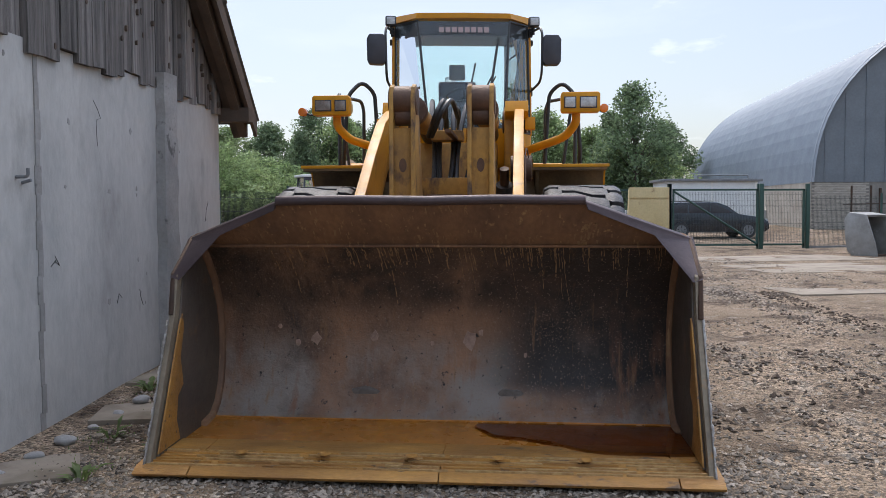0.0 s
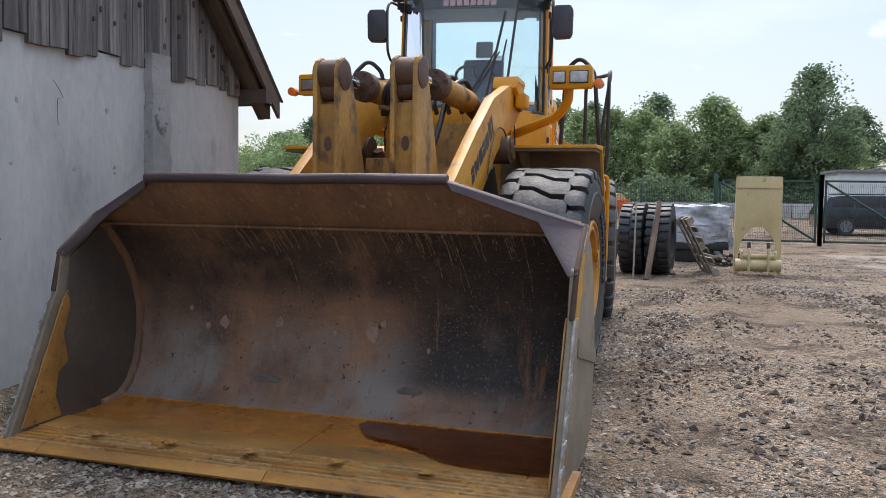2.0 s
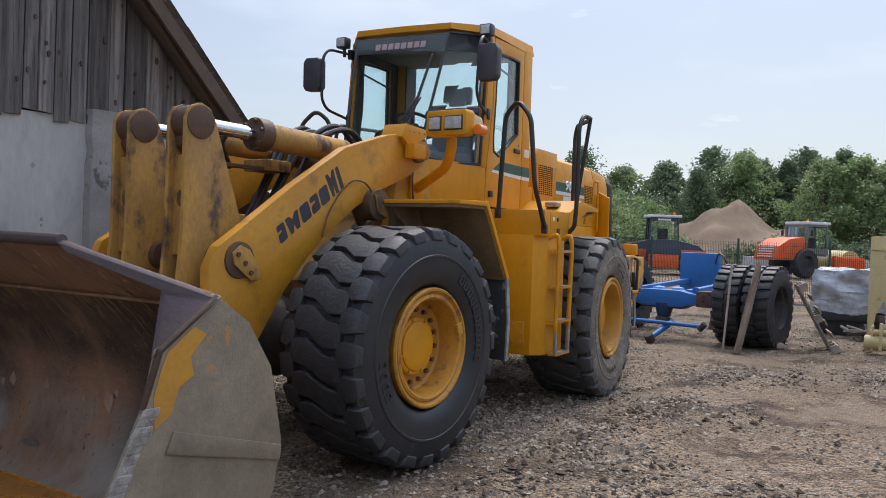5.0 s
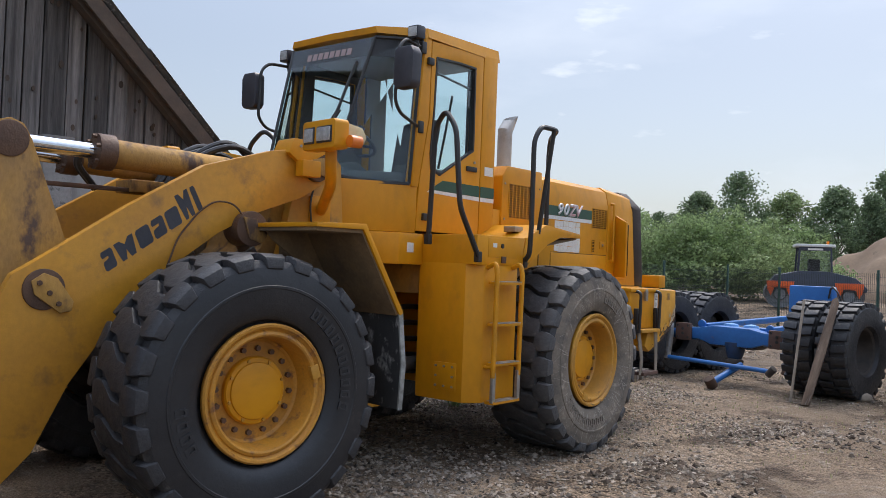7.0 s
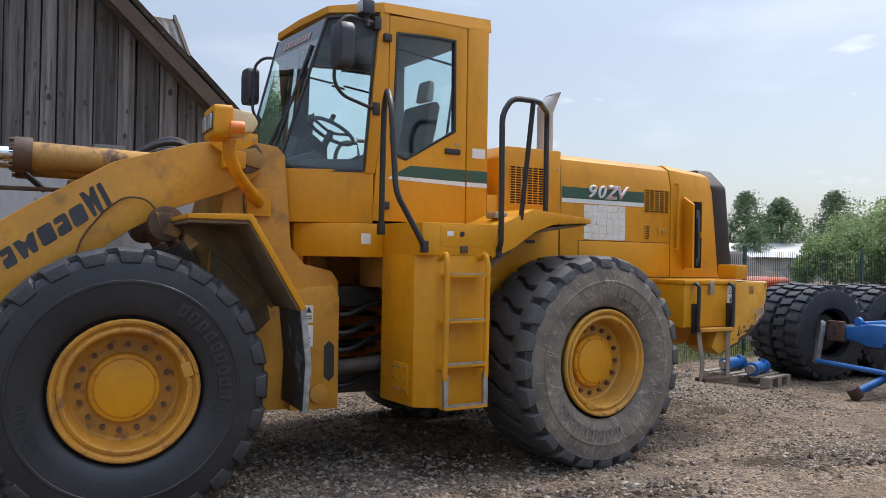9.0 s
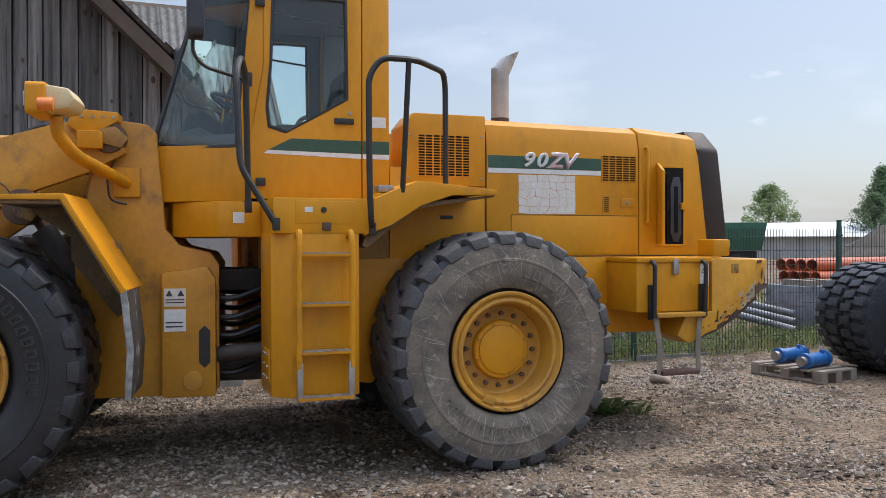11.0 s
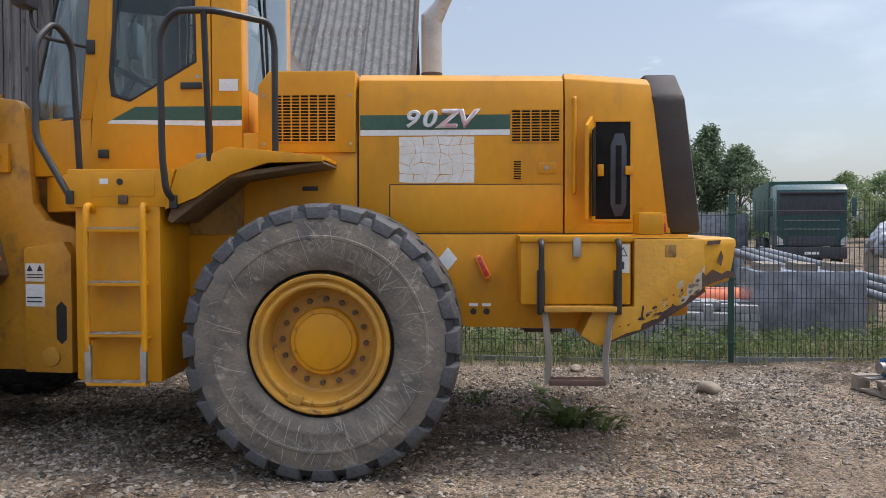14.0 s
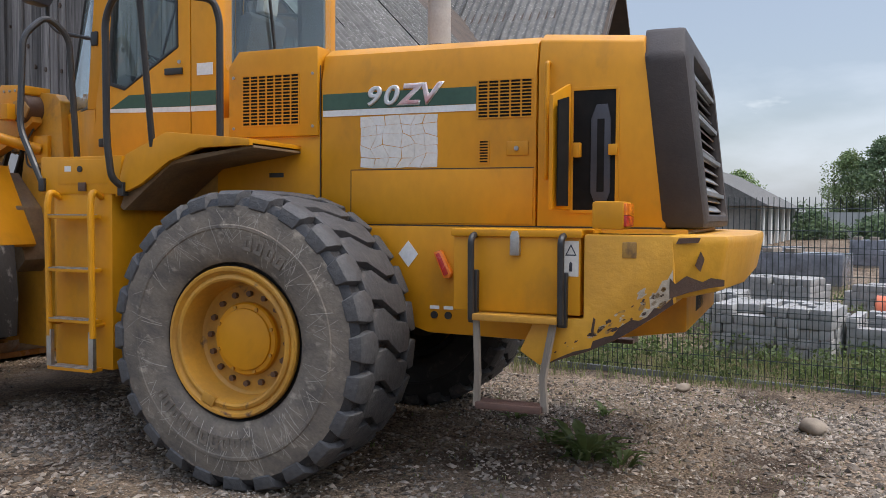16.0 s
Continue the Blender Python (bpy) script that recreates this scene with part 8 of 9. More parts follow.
def axle_unit(x0, y0, turn):
    a = thing("axle_assembly", "blue truck axle assembly on dual black tyres, partly dismantled", "axle", pose(x0, y0, zg(x0, y0), 0, 0, turn))
    part("axle_beam", prism(BM(), [(-0.88, 0.60), (-0.88, 0.74), (-0.52, 0.77), (-0.30, 0.81), (0.30, 0.81), (0.52, 0.77), (0.88, 0.74), (0.88, 0.60), (0.52, 0.59), (0.34, 0.53), (-0.34, 0.53), (-0.52, 0.59)], -0.13, 0.13, "y"), BLUE, a, "chipped blue axle beam", bevel=0.025)
    part("axle_tube", rod(BM(), (-1.05, 0, 0.64), (1.05, 0, 0.64), 0.075, 16), BLUE, a)
    for x in (-0.16, 0.17):
        part("air_bellow", lathe(BM(), [(0, -0.12), (0.10, -0.10), (0.15, 0), (0.10, 0.12), (0, 0.14)], 20), BLUE_LIGHT, a, "faded light blue dome").matrix_basis = pose(x, 0.16, 0.74, 0, 90, 0)
    part("diff_housing", rod(BM(), (0.02, 0.0, 0.58), (0.02, -0.02, 0.34), 0.17, 20, 0.10), BLUE_DARK, a, bevel=0.02)
    part("drive_flange", rod(BM(), (0.02, -0.02, 0.34), (0.02, -0.03, 0.26), 0.13, 18), DARK_STEEL, a, bevel=0.01)
    part("oily_underside", prism(BM(), [(-0.50, 0.585), (0.50, 0.585), (0.36, 0.50), (-0.36, 0.50)], -0.10, 0.20, "y"), DARK_STEEL, a, "", bevel=0.02)
    for s in (-1, 1):
        pl = part("bracket_plate", box(BM(), s * 0.64, s * 0.90, -0.19, -0.13, 0.56, 0.82), BROWN_STEEL, a, "brown bolted bracket plate", bevel=0.01)
        for bx in (0.68, 0.86):
            for bz in (0.60, 0.78):
                part("bracket_hole", rod(BM(), (s * bx, -0.195, bz), (s * bx, -0.185, bz), 0.018, 10), BLACK, pl)
        for bz in (0.66, 0.73):
            part("bracket_hole", rod(BM(), (s * 0.77, -0.195, bz), (s * 0.77, -0.185, bz), 0.024, 10), BLACK, pl)
        part("drop_arm", tri_plate(BM(), [(s * 0.96, -0.14, 0.80), (s * 1.04, -0.14, 0.76), (s * 1.04, -0.18, 0.64), (s * 0.98, -0.30, 0.24), (s * 0.90, -0.30, 0.24), (s * 0.93, -0.18, 0.64)], 0.07), GREASE if s > 0 else STEEL, a, "worn grey drop arm", bevel=0.012)
        part("brake_chamber", rod(BM(), (s * 0.98, 0.10, 0.66), (s * 0.98, 0.34, 0.66), 0.10, 16), DARK_STEEL, a, bevel=0.01)
        part("spring_eye", rod(BM(), (s * 0.56, -0.02, 0.82), (s * 0.56, 0.03, 0.82), 0.06, 14), BLUE, a, bevel=0.008)
    part("tie_rod", rod(BM(), (-0.90, -0.34, 0.29), (0.92, -0.60, 0.29), 0.033, 12), BLUE, a)
    part("tie_rod_end", rod(BM(), (0.88, -0.60, 0.24), (0.98, -0.62, 0.34), 0.05, 12), DARK_STEEL, a, bevel=0.008)
    part("drawbar", rod(BM(), (0.30, -0.30, 0.30), (0.18, -0.78, 0.08), 0.045, 12), BLUE, a)
    part("drawbar_foot", rod(BM(), (0.175, -0.80, 0.0), (0.155, -0.88, 0.12), 0.075, 14), RUST_EDGE, a, bevel=0.01)
    # frame rails run back to upright plates
    part("chassis_rail", prism(BM(), [(-0.60, 0.05), (-0.48, 0.05), (-1.72, 5.2), (-1.84, 5.2)], 0.72, 0.82, "z"), BLUE, a, "", bevel=0.015)
    part("chassis_rail", prism(BM(), [(0.36, 0.05), (0.48, 0.05), (-0.70, 5.2), (-0.82, 5.2)], 0.72, 0.82, "z"), BLUE, a, "", bevel=0.015)
    part("frame_plate", box(BM(), -1.98, -1.08, 5.2, 5.42, 0.55, 1.42), BLUE, a, "upright blue chassis plate", bevel=0.04)
    part("frame_plate", box(BM(), -0.82, -0.44, 5.1, 5.25, 0.62, 1.08), BLUE, a, "", bevel=0.02)
    part("rear_beam", prism(BM(), [(-1.2, 0.60), (-1.2, 0.76), (0.90, 0.76), (0.90, 0.60)], 1.05, 1.25, "y"), BLUE_DARK, a, "", bevel=0.03)
    part("brake_hose", tube(BM(), [(-1.15, 5.2, 1.2), (-1.0, 5.0, 1.45), (-0.80, 4.9, 1.30), (-0.75, 5.0, 0.9)], 0.02, 6, 0.2), BLACK, a)
    for yy in (0.0, 1.15):
        for x in (-1.66, -1.19, 1.26, 1.73):
            if yy > 1 and x > 0:
                continue
            w = shared("tyre", old_tyre, a, pose(x, yy, 0.64, 37 * x, 0, 0 if x > 0 else 180), "worn black truck tyre")
            shared("rim", old_rim, w)
            for k in range(26):
                for q in (0, 1):
                    shared("tread_block", old_blocks[q], w, pose(0, 0, 0, 360 * (k + 0.5 * q) / 26))
    return a


axle_unit(0.73, 16.95, -9)

# planks and a pallet lean on the tyres
plank = new("plank", finish("plank", prism(BM(), [(-0.05, 0), (0.045, 0.02), (0.055, 0.7), (0.04, 1.40), (0.0, 1.47), (-0.045, 1.43), (-0.055, 0.8)], -0.022, 0.022, "y"), STAINED_WOOD, 0.006))
plank.matrix_basis = pose(2.19, 15.66, zg(2.19, 15.66), -20, 8, 0)
tagged(plank, "weathered grey plank leaning on the tyres", "plank")
stick = new("stick", finish("stick", box(BM(), -0.015, 0.015, -0.012, 0.012, 0, 1.35), OLDWOOD, 0.003))
stick.matrix_basis = pose(1.96, 15.80, zg(1.96, 15.80), -14, 1, 0)
tagged(stick, "thin pale lath leaning on the tyres", "lath")


def pallet(name, m, label, w=1.2, d=0.8):
    p = thing(name, label, "pallet", m)
    for k in range(6):
        part("top_board", box(BM(), -w / 2 + k * (w - 0.1) / 5, -w / 2 + 0.1 + k * (w - 0.1) / 5, -d / 2, d / 2, 0.11, 0.132), OLDWOOD, p)
    for yy in (-d / 2, -0.05, d / 2 - 0.1):
        part("runner", box(BM(), -w / 2, w / 2, yy, yy + 0.1, 0.0, 0.022), OLDWOOD, p)
        for xx in (-w / 2, -0.06, w / 2 - 0.12):
            part("block", box(BM(), xx, xx + 0.12, yy, yy + 0.1, 0.022, 0.11), OLDWOOD, p)
    return p


pallet("wooden_pallet", pose(3.05, 17.05, 0.58, 0, 62, 12), "grey wooden pallet leaning on edge", 1.15, 0.7)

# wrapped load on a dark frame
wrapbm = BM()
bmesh.ops.create_cube(wrapbm, size=1.0)
bmesh.ops.subdivide_edges(wrapbm, edges=wrapbm.edges, cuts=23, use_grid_fill=True)
for v in wrapbm.verts:
    k = 1.0 - 0.10 * max(0, v.co.z)
    nz = noise.noise(v.co * 3.0)
    v.co = Vector((v.co.x * 1.25 * k, v.co.y * 1.0 * k, v.co.z * 0.78)) + v.co.normalized() * (0.09 * nz + 0.05 * abs(noise.noise(v.co * 9.0)) - 0.03 * abs(noise.noise(v.co * 17.0)))
load = thing("wrapped_load", "load wrapped in grey plastic film on a dark frame", "wrapped load", pose(3.35, 20.2, 0.12))
part("plastic_wrap", wrapbm, WRAP, load).matrix_basis = pose(0, 0, 0.80)
part("load_frame", box(box(BM(), -0.6, 0.6, -0.5, 0.5, 0.26, 0.42), -0.5, 0.5, -0.4, 0.4, 0.0, 0.27), BLACK, load, bevel=0.02)
part("loose_film", tri_plate(BM(), [(0.55, -0.5, 0.9), (0.75, -0.55, 0.3), (0.9, -0.6, 0.02), (0.62, -0.52, 0.05)], 0.01), WRAP, load)


def scrap_heap():
    rs = random.Random(44)
    h = thing("scrap_heap", "small heap of dark scrap metal and broken wood", "scrap", pose(3.75, 19.1, zg(3.75, 19.1)))
    for k in range(16):
        a, r, L = rs.uniform(0, 360), rs.uniform(0.0, 0.5), rs.uniform(0.25, 0.75)
        b = box(BM(), -L / 2, L / 2, -rs.uniform(0.02, 0.06), rs.uniform(0.02, 0.06), -0.02, rs.uniform(0.01, 0.05)) if k % 3 else rod(BM(), (-L / 2, 0, 0.02), (L / 2, 0, 0.02), 0.025, 8)
        part("scrap_piece", b, rs.choice([OLDWOOD, RUST_EDGE, DARK_STEEL, GALV]), h, bevel=0.004).matrix_basis = pose(r * math.cos(a), r * math.sin(a) * 0.7, 0.04 + 0.16 * rs.random(), rs.uniform(-12, 12), rs.uniform(-22, 22), a)


scrap_heap()


def coupler():
    c = thing("loader_attachment", "cream-painted quick-coupler frame standing on the gravel", "attachment", pose(4.2, 17.35, zg(4.2, 17.35), -3, 0, -4) @ Matrix.Diagonal((0.88, 1, 1, 1)))
    outer = [(-0.46, 0.0), (-0.45, 1.0), (-0.44, 1.80), (0.44, 1.80), (0.45, 1.0), (0.46, 0.0), (0.40, 0.0), (0.38, 0.35), (0.33, 0.60), (0.22, 0.78), (0.10, 0.86), (0.0, 0.88), (-0.10, 0.86), (-0.22, 0.78), (-0.33, 0.60), (-0.38, 0.35), (-0.40, 0.0)]
    part("back_plate", prism(BM(), outer, -0.03, 0.03, "y"), CREAM, c, "cream plate with arched opening", bevel=0.006)
    part("top_strip", box(BM(), -0.44, 0.44, -0.045, -0.03, 1.58, 1.60), CREAM, c)
    for s in (-1, 1):
        part("side_flange", prism(BM(), [(-0.03, 0.0), (-0.03, 1.80), (0.10, 1.75), (0.45, 0.4), (0.45, 0.0)], s * 0.44, s * 0.46), CREAM, c, bevel=0.004)
        part("lug", prism(BM(), [(-0.42, 0.05), (-0.40, 0.45), (-0.33, 0.50), (-0.26, 0.45), (-0.2, 0.05)], s * 0.19 - 0.025, s * 0.19 + 0.025), CREAM, c, bevel=0.01)
        part("lug", prism(BM(), [(-0.36, 0.05), (-0.34, 0.40), (-0.28, 0.44), (-0.2, 0.05)], s * 0.33 - 0.02, s * 0.33 + 0.02), CREAM, c, bevel=0.01)
        part("lug_pin", box(BM(), s * 0.19 - 0.035, s * 0.19 + 0.035, -0.37, -0.29, 0.46, 0.58), BROWN_STEEL, c, bevel=0.01)
    part("cross_tube", rod(BM(), (-0.45, -0.28, 0.16), (0.45, -0.28, 0.16), 0.115, 24), CREAM, c, bevel=0.01)
    part("lock_rod", rod(BM(), (-0.36, -0.30, 0.32), (0.36, -0.30, 0.32), 0.045, 14), CREAM, c)


coupler()


def digging_bucket(x, y, turn, label):
    b = thing("excavator_bucket", label, "excavator bucket", pose(x, y, zg(x, y), 0, 0, turn))
    prof = [(-0.62, 0.0), (-0.55, 0.35), (-0.40, 0.80), (-0.28, 1.15), (0.22, 1.22), (0.36, 1.05), (0.34, 0.55), (0.26, 0.12), (0.14, 0.0)]
    inner = [(-0.59, 0.03), (-0.52, 0.34), (-0.37, 0.78), (-0.25, 1.09), (0.19, 1.16), (0.31, 1.02), (0.29, 0.55), (0.22, 0.14), (0.12, 0.04)]
    for s in (-1, 1):
        part("bucket_side", prism(BM(), prof, s * 0.55, s * 0.585), WORN_GREY, b, bevel=0.006)
    shell_b = BM()
    for (p, q), (ip, iq) in zip(zip(prof[3:], prof[4:]), zip(inner[3:], inner[4:])):
        prism(shell_b, [p, q, iq, ip], -0.55, 0.55)
    part("bucket_shell", shell_b, WORN_GREY, b)
    part("cutting_lip", box(BM(), -0.55, 0.55, -0.58, -0.2, -0.0, 0.03), RUST_EDGE, b)


digging_bucket(12.1, 24.3, 35, "grey worn excavator bucket with dark opening")
digging_bucket(13.5, 23.8, 35, "large grey excavator bucket beside another")

# blue cylinders on a small pallet
pallet("small_pallet", pose(-0.80, 16.08, zg(-0.80, 16.08), 0, 0, 12), "low wooden pallet with two blue cylinders on it", 0.95, 0.6)
for k, (x, y) in enumerate(((-1.04, 16.12), (-0.60, 16.08))):
    cy = thing("hydraulic_cylinder", "short blue hydraulic cylinder lying on a pallet", "cylinder", pose(x, y, zg(x, y) + 0.222, 0, 0, 14 + 6 * k), "blue cylinders")
    part("barrel", rod(BM(), (0, -0.20, 0), (0, 0.20, 0), 0.078, 24), BLUE, cy, bevel=0.008)
    part("end_cap", rod(BM(), (0, -0.24, 0), (0, -0.18, 0), 0.09, 24), BLUE, cy, bevel=0.008)
    part("end_cap", rod(BM(), (0, 0.17, 0), (0, 0.23, 0), 0.09, 24), BLUE, cy, bevel=0.008)
    part("plunger", rod(BM(), (0, -0.30, 0), (0, -0.235, 0), 0.055, 20), STEEL, cy, bevel=0.004)
    part("port", rod(BM(), (0.03, 0.1, 0.05), (0.03, 0.1, 0.11), 0.022, 10), BLUE, cy)


# ---- storage yard behind the fence ----
def paver_stack(x, y, turn, nx, ny, nz, label, seed, miss=0.0):
    p = thing("paver_stack", label, "paving stones", pose(x, y, 0.0, 0, 0, turn), "stacks of paving stones")
    rs = random.Random(seed)
    blk = finish("paver", box(BM(), 0, 0.106, 0, 0.192, 0, 0.10), PAVER, 0.008)
    part("stack_pallet", box(BM(), 0, nx * 0.110, 0, ny * 0.198, 0.0, 0.12), OLDWOOD, p)
    for k in range(nz):
        for i in range(nx):
            for j in range(ny):
                if 0 < j < ny - 1 and 0 < i < nx - 1 and k < nz - 1:
                    continue
                if k == nz - 1 and rs.random() < miss:
                    continue
                shared("paver", blk, p, pose(i * 0.110 + rs.uniform(-0.007, 0.007), j * 0.198 + rs.uniform(-0.010, 0.010), 0.12 + 0.103 * k, 0, 0, rs.uniform(-3, 3)))


paver_stack(-4.1, 13.30, 80, 11, 5, 5, "pallet of pale grey paving stones in weeds", 1, 0.3)
paver_stack(-4.3, 14.62, 82, 10, 5, 4, "half-used pallet of grey paving stones", 2, 0.5)
paver_stack(-6.6, 12.2, 85, 10, 5, 4, "loose low pallet of grey paving stones", 3, 0.4)
paver_stack(-8.9, 12.9, 70, 12, 4, 5, "far pallet of grey paving stones", 4, 0.2)
paver_stack(-9.2, 14.6, 75, 12, 4, 4, "far low pallet of grey paving stones", 5, 0.5)


def wrapped_pavers(x, y, turn, w, d, h, label):
    p = thing("wrapped_pavers", label, "wrapped stack", pose(x, y, 0, 0, 0, turn))
    part("wrapped_block", box(BM(), -w / 2, w / 2, -d / 2, d / 2, 0.12, h), WRAP_DARK, p, bevel=0.03)
    part("base_pallet", box(BM(), -w / 2, w / 2, -d / 2, d / 2, 0, 0.115), OLDWOOD, p)
    for k in range(3):
        part("batten", box(BM(), -w / 2 + 0.1 + 0.45 * k, -w / 2 + 0.32 + 0.45 * k, -d / 2 + 0.05, d / 2 - 0.3, h, h + 0.09), OLDWOOD, p)


wrapped_pavers(-4.95, 16.45, 86, 1.35, 1.1, 0.95, "stack of pavers wrapped in grey film, battens on top")
wrapped_pavers(-4.6, 19.6, 86, 1.3, 1.0, 0.9, "second film-wrapped stack of pavers")
wrapped_pavers(-13.5, 16.6, 80, 2.6, 1.2, 0.95, "long grey concrete stack in the yard")
wrapped_pavers(-15, 13.6, 80, 2.2, 1.2, 0.8, "low grey concrete stack in the yard")
wrapped_pavers(-30, 21.4, 85, 2.0, 1.5, 1.9, "blue-grey wrapped container in the yard")
wrapped_pavers(-22, 12.0, 85, 3.0, 1.2, 0.7, "far grey stack of slabs")
wrapped_pavers(-24, 16.0, 85, 2.4, 1.2, 0.9, "far pale stack of slabs")


def pipe(x0, y0, z0, x1, y1, z1, r, material, label, ribs=0):
    p0, p1 = Vector((x0, y0, z0)), Vector((x1, y1, z1))
    L = (p1 - p0).length
    b = BM()
    if ribs:
        prof = []
        for k in range(ribs * 2 + 1):
            prof.append((r * (1.0 if k % 2 else 0.9), L * k / (ribs * 2)))
        prof = prof + [(r * 0.8, L), (r * 0.8, 0), prof[0]]
    else:
        prof = [(r, 0), (r, L), (r * 0.9, L), (r * 0.9, 0), (r, 0)]
    lathe(b, prof, 20)
    ob = new("pipe", finish("pipe", b, material))
    ob.matrix_basis = Matrix.Translation(p0) @ (p1 - p0).to_track_quat("X", "Z").to_matrix().to_4x4()
    return tagged(ob, label, "pipe", "pipes in the yard")


pipe(-7.6, 15.0, 0.27, -7.4, 16.9, 0.27, 0.24, CLAY_PIPE, "short thick orange sewer pipe in the grass")
rp_ = random.Random(12)
for k in range(16):
    pipe(-7.2 - 0.32 * (k % 4) - 0.1 * (k // 4), 22.0, 0.25 + 0.26 * (k // 4) + 0.1, -9.0 - 0.3 * (k % 4), 27.5, 0.25 + 0.26 * (k // 4) + 0.1, 0.13, CLAY_PIPE, "orange plastic pipe in a stack")
for k in range(6):
    pipe(-6.0 - 0.5 * (k % 3), 27.0, 0.35 + 0.42 * (k // 3), -11.5 - 0.4 * (k % 3), 31.5, 0.35 + 0.42 * (k // 3), 0.24, BLACK_PIPE, "black ribbed drain pipe in a stack", 40)
for k in range(3):
    pipe(-3.7 - 0.25 * k, 18.4 + 0.2 * k, 0.25 + 0.1 * k, -6.6, 15.9 + 0.25 * k, 1.15, 0.06, GALV, "long galvanised tube lying across the stacks")
for k in range(4):
    pipe(-3.4 - 0.22 * k, 17.8, 0.08, -3.6 - 0.25 * k, 23.5, 0.08 + 0.03 * k, 0.05, GALV, "grey tube lying in the grass")
drape = thing("film_bundle", "pale plastic film draped over a post", "plastic film", pose(-6.3, 18.25, 0))
db = BM()
bmesh.ops.create_icosphere(db, subdivisions=5, radius=0.36)
for v in db.verts:
    v.co = Vector((v.co.x * 0.7, v.co.y * 1.2, v.co.z * 0.55)) + v.co.normalized() * (0.10 * noise.noise(v.co * 7) + 0.05 * abs(noise.noise(v.co * 18)))
part("film", db, WRAP, drape, smooth=180.0).matrix_basis = pose(0, 0, 1.35, 30, 0, 0)
part("post", box(BM(), -0.08, 0.08, -0.4, -0.25, 0, 1.3), OLDWOOD, drape)


def truck(x, y, turn):
    t = thing("tipper_truck", "dark teal tipper truck facing the fence", "truck", pose(x, y, 0.0, 0, 0, turn) @ Matrix.Diagonal((0.92, 0.92, 0.92, 1)))
    part("cab", prism(BM(), [(0.0, 0.8), (0.0, 2.9), (0.25, 3.1), (1.9, 3.1), (1.9, 0.8)], -1.22, 1.22, "y"), TEAL, t, bevel=0.06)
    part("windscreen", box(BM(), -0.02, 0.02, -1.1, 1.1, 1.95, 2.75), BLACK_PLASTIC, t, "dark windscreen", bevel=0.01)
    part("sun_visor", box(BM(), -0.14, 0.05, -1.12, 1.12, 2.74, 2.82), BLACK_PLASTIC, t, bevel=0.02)
    part("grille", box(BM(), -0.06, 0.0, -0.85, 0.85, 0.80, 1.18), BLACK_PLASTIC, t, bevel=0.02)
    for z in (1.42, 1.74):
        part("grille_strip", box(BM(), -0.075, -0.05, -0.95, 0.95, z, z + 0.04), GALV, t)
    part("bumper", box(BM(), -0.15, 0.2, -1.22, 1.22, 0.35, 0.78), BLACK_PLASTIC, t, bevel=0.04)
    part("plate_bar", box(BM(), -0.165, -0.15, -0.25, 0.25, 0.50, 0.60), WHITE, t, "pale number bar")
    for s in (-1, 1):
        part("headlight", tri_plate(BM(), [(-0.09, s * 0.95, 0.85), (-0.07, s * 1.2, 0.85), (-0.07, s * 1.2, 1.2), (-0.09, s * 1.0, 1.05)], 0.03), LENS, t)
        part("mirror", box(BM(), -0.2, -0.05, s * 1.35, s * 1.5, 1.9, 2.6), TEAL, t, bevel=0.03)
        for wx in (0.9, 4.6, 6.0):
            w = part("truck_tyre", lathe(BM(), [(0.28, -0.15), (0.48, -0.15), (0.52, -0.1), (0.52, 0.1), (0.48, 0.15), (0.28, 0.15), (0.1, 0.05), (0, 0.05)], 24), RUBBER, t)
            w.matrix_basis = pose(wx, s * 1.05, 0.52, 0, 0, 90)
    part("tipper_body", prism(BM(), [(2.2, 1.3), (2.0, 3.3), (7.4, 3.2), (7.2, 1.3)], -1.25, 1.25, "y"), mat("green_tipper_steel", (0.02, 0.075, 0.045), (0.018, 0.06, 0.04), 2, 0.5), t, "green steel tipper body", bevel=0.04)
    part("frame_rail", box(BM(), 1.8, 7.0, -0.5, 0.5, 0.7, 1.1), BLACK, t)


truck(-23.2, 22.8, 171)
tr2 = thing("tipper_trailer", "long dark green tipper trailer parked far off", "trailer", pose(-34, 36, 0, 0, 0, 65))
part("trailer_body", prism(BM(), [(-4.2, 1.2), (-4.4, 2.7), (4.4, 2.7), (4.1, 1.2)], -1.2, 1.2, "y"), mat("green_trailer_steel", (0.03, 0.11, 0.06), (0.025, 0.09, 0.05), 2, 0.5), tr2, bevel=0.04)
for wx in (-2.6, -1.4, 2.8):
    for s in (-1, 1):
        part("trailer_tyre", lathe(BM(), [(0, -0.2), (0.5, -0.2), (0.5, 0.2), (0, 0.2)], 20), RUBBER, tr2).matrix_basis = pose(wx, s * 0.95, 0.5, 0, 0, 90)
part("trailer_frame", box(BM(), -4, 4, -0.5, 0.5, 0.7, 1.15), BLACK, tr2)


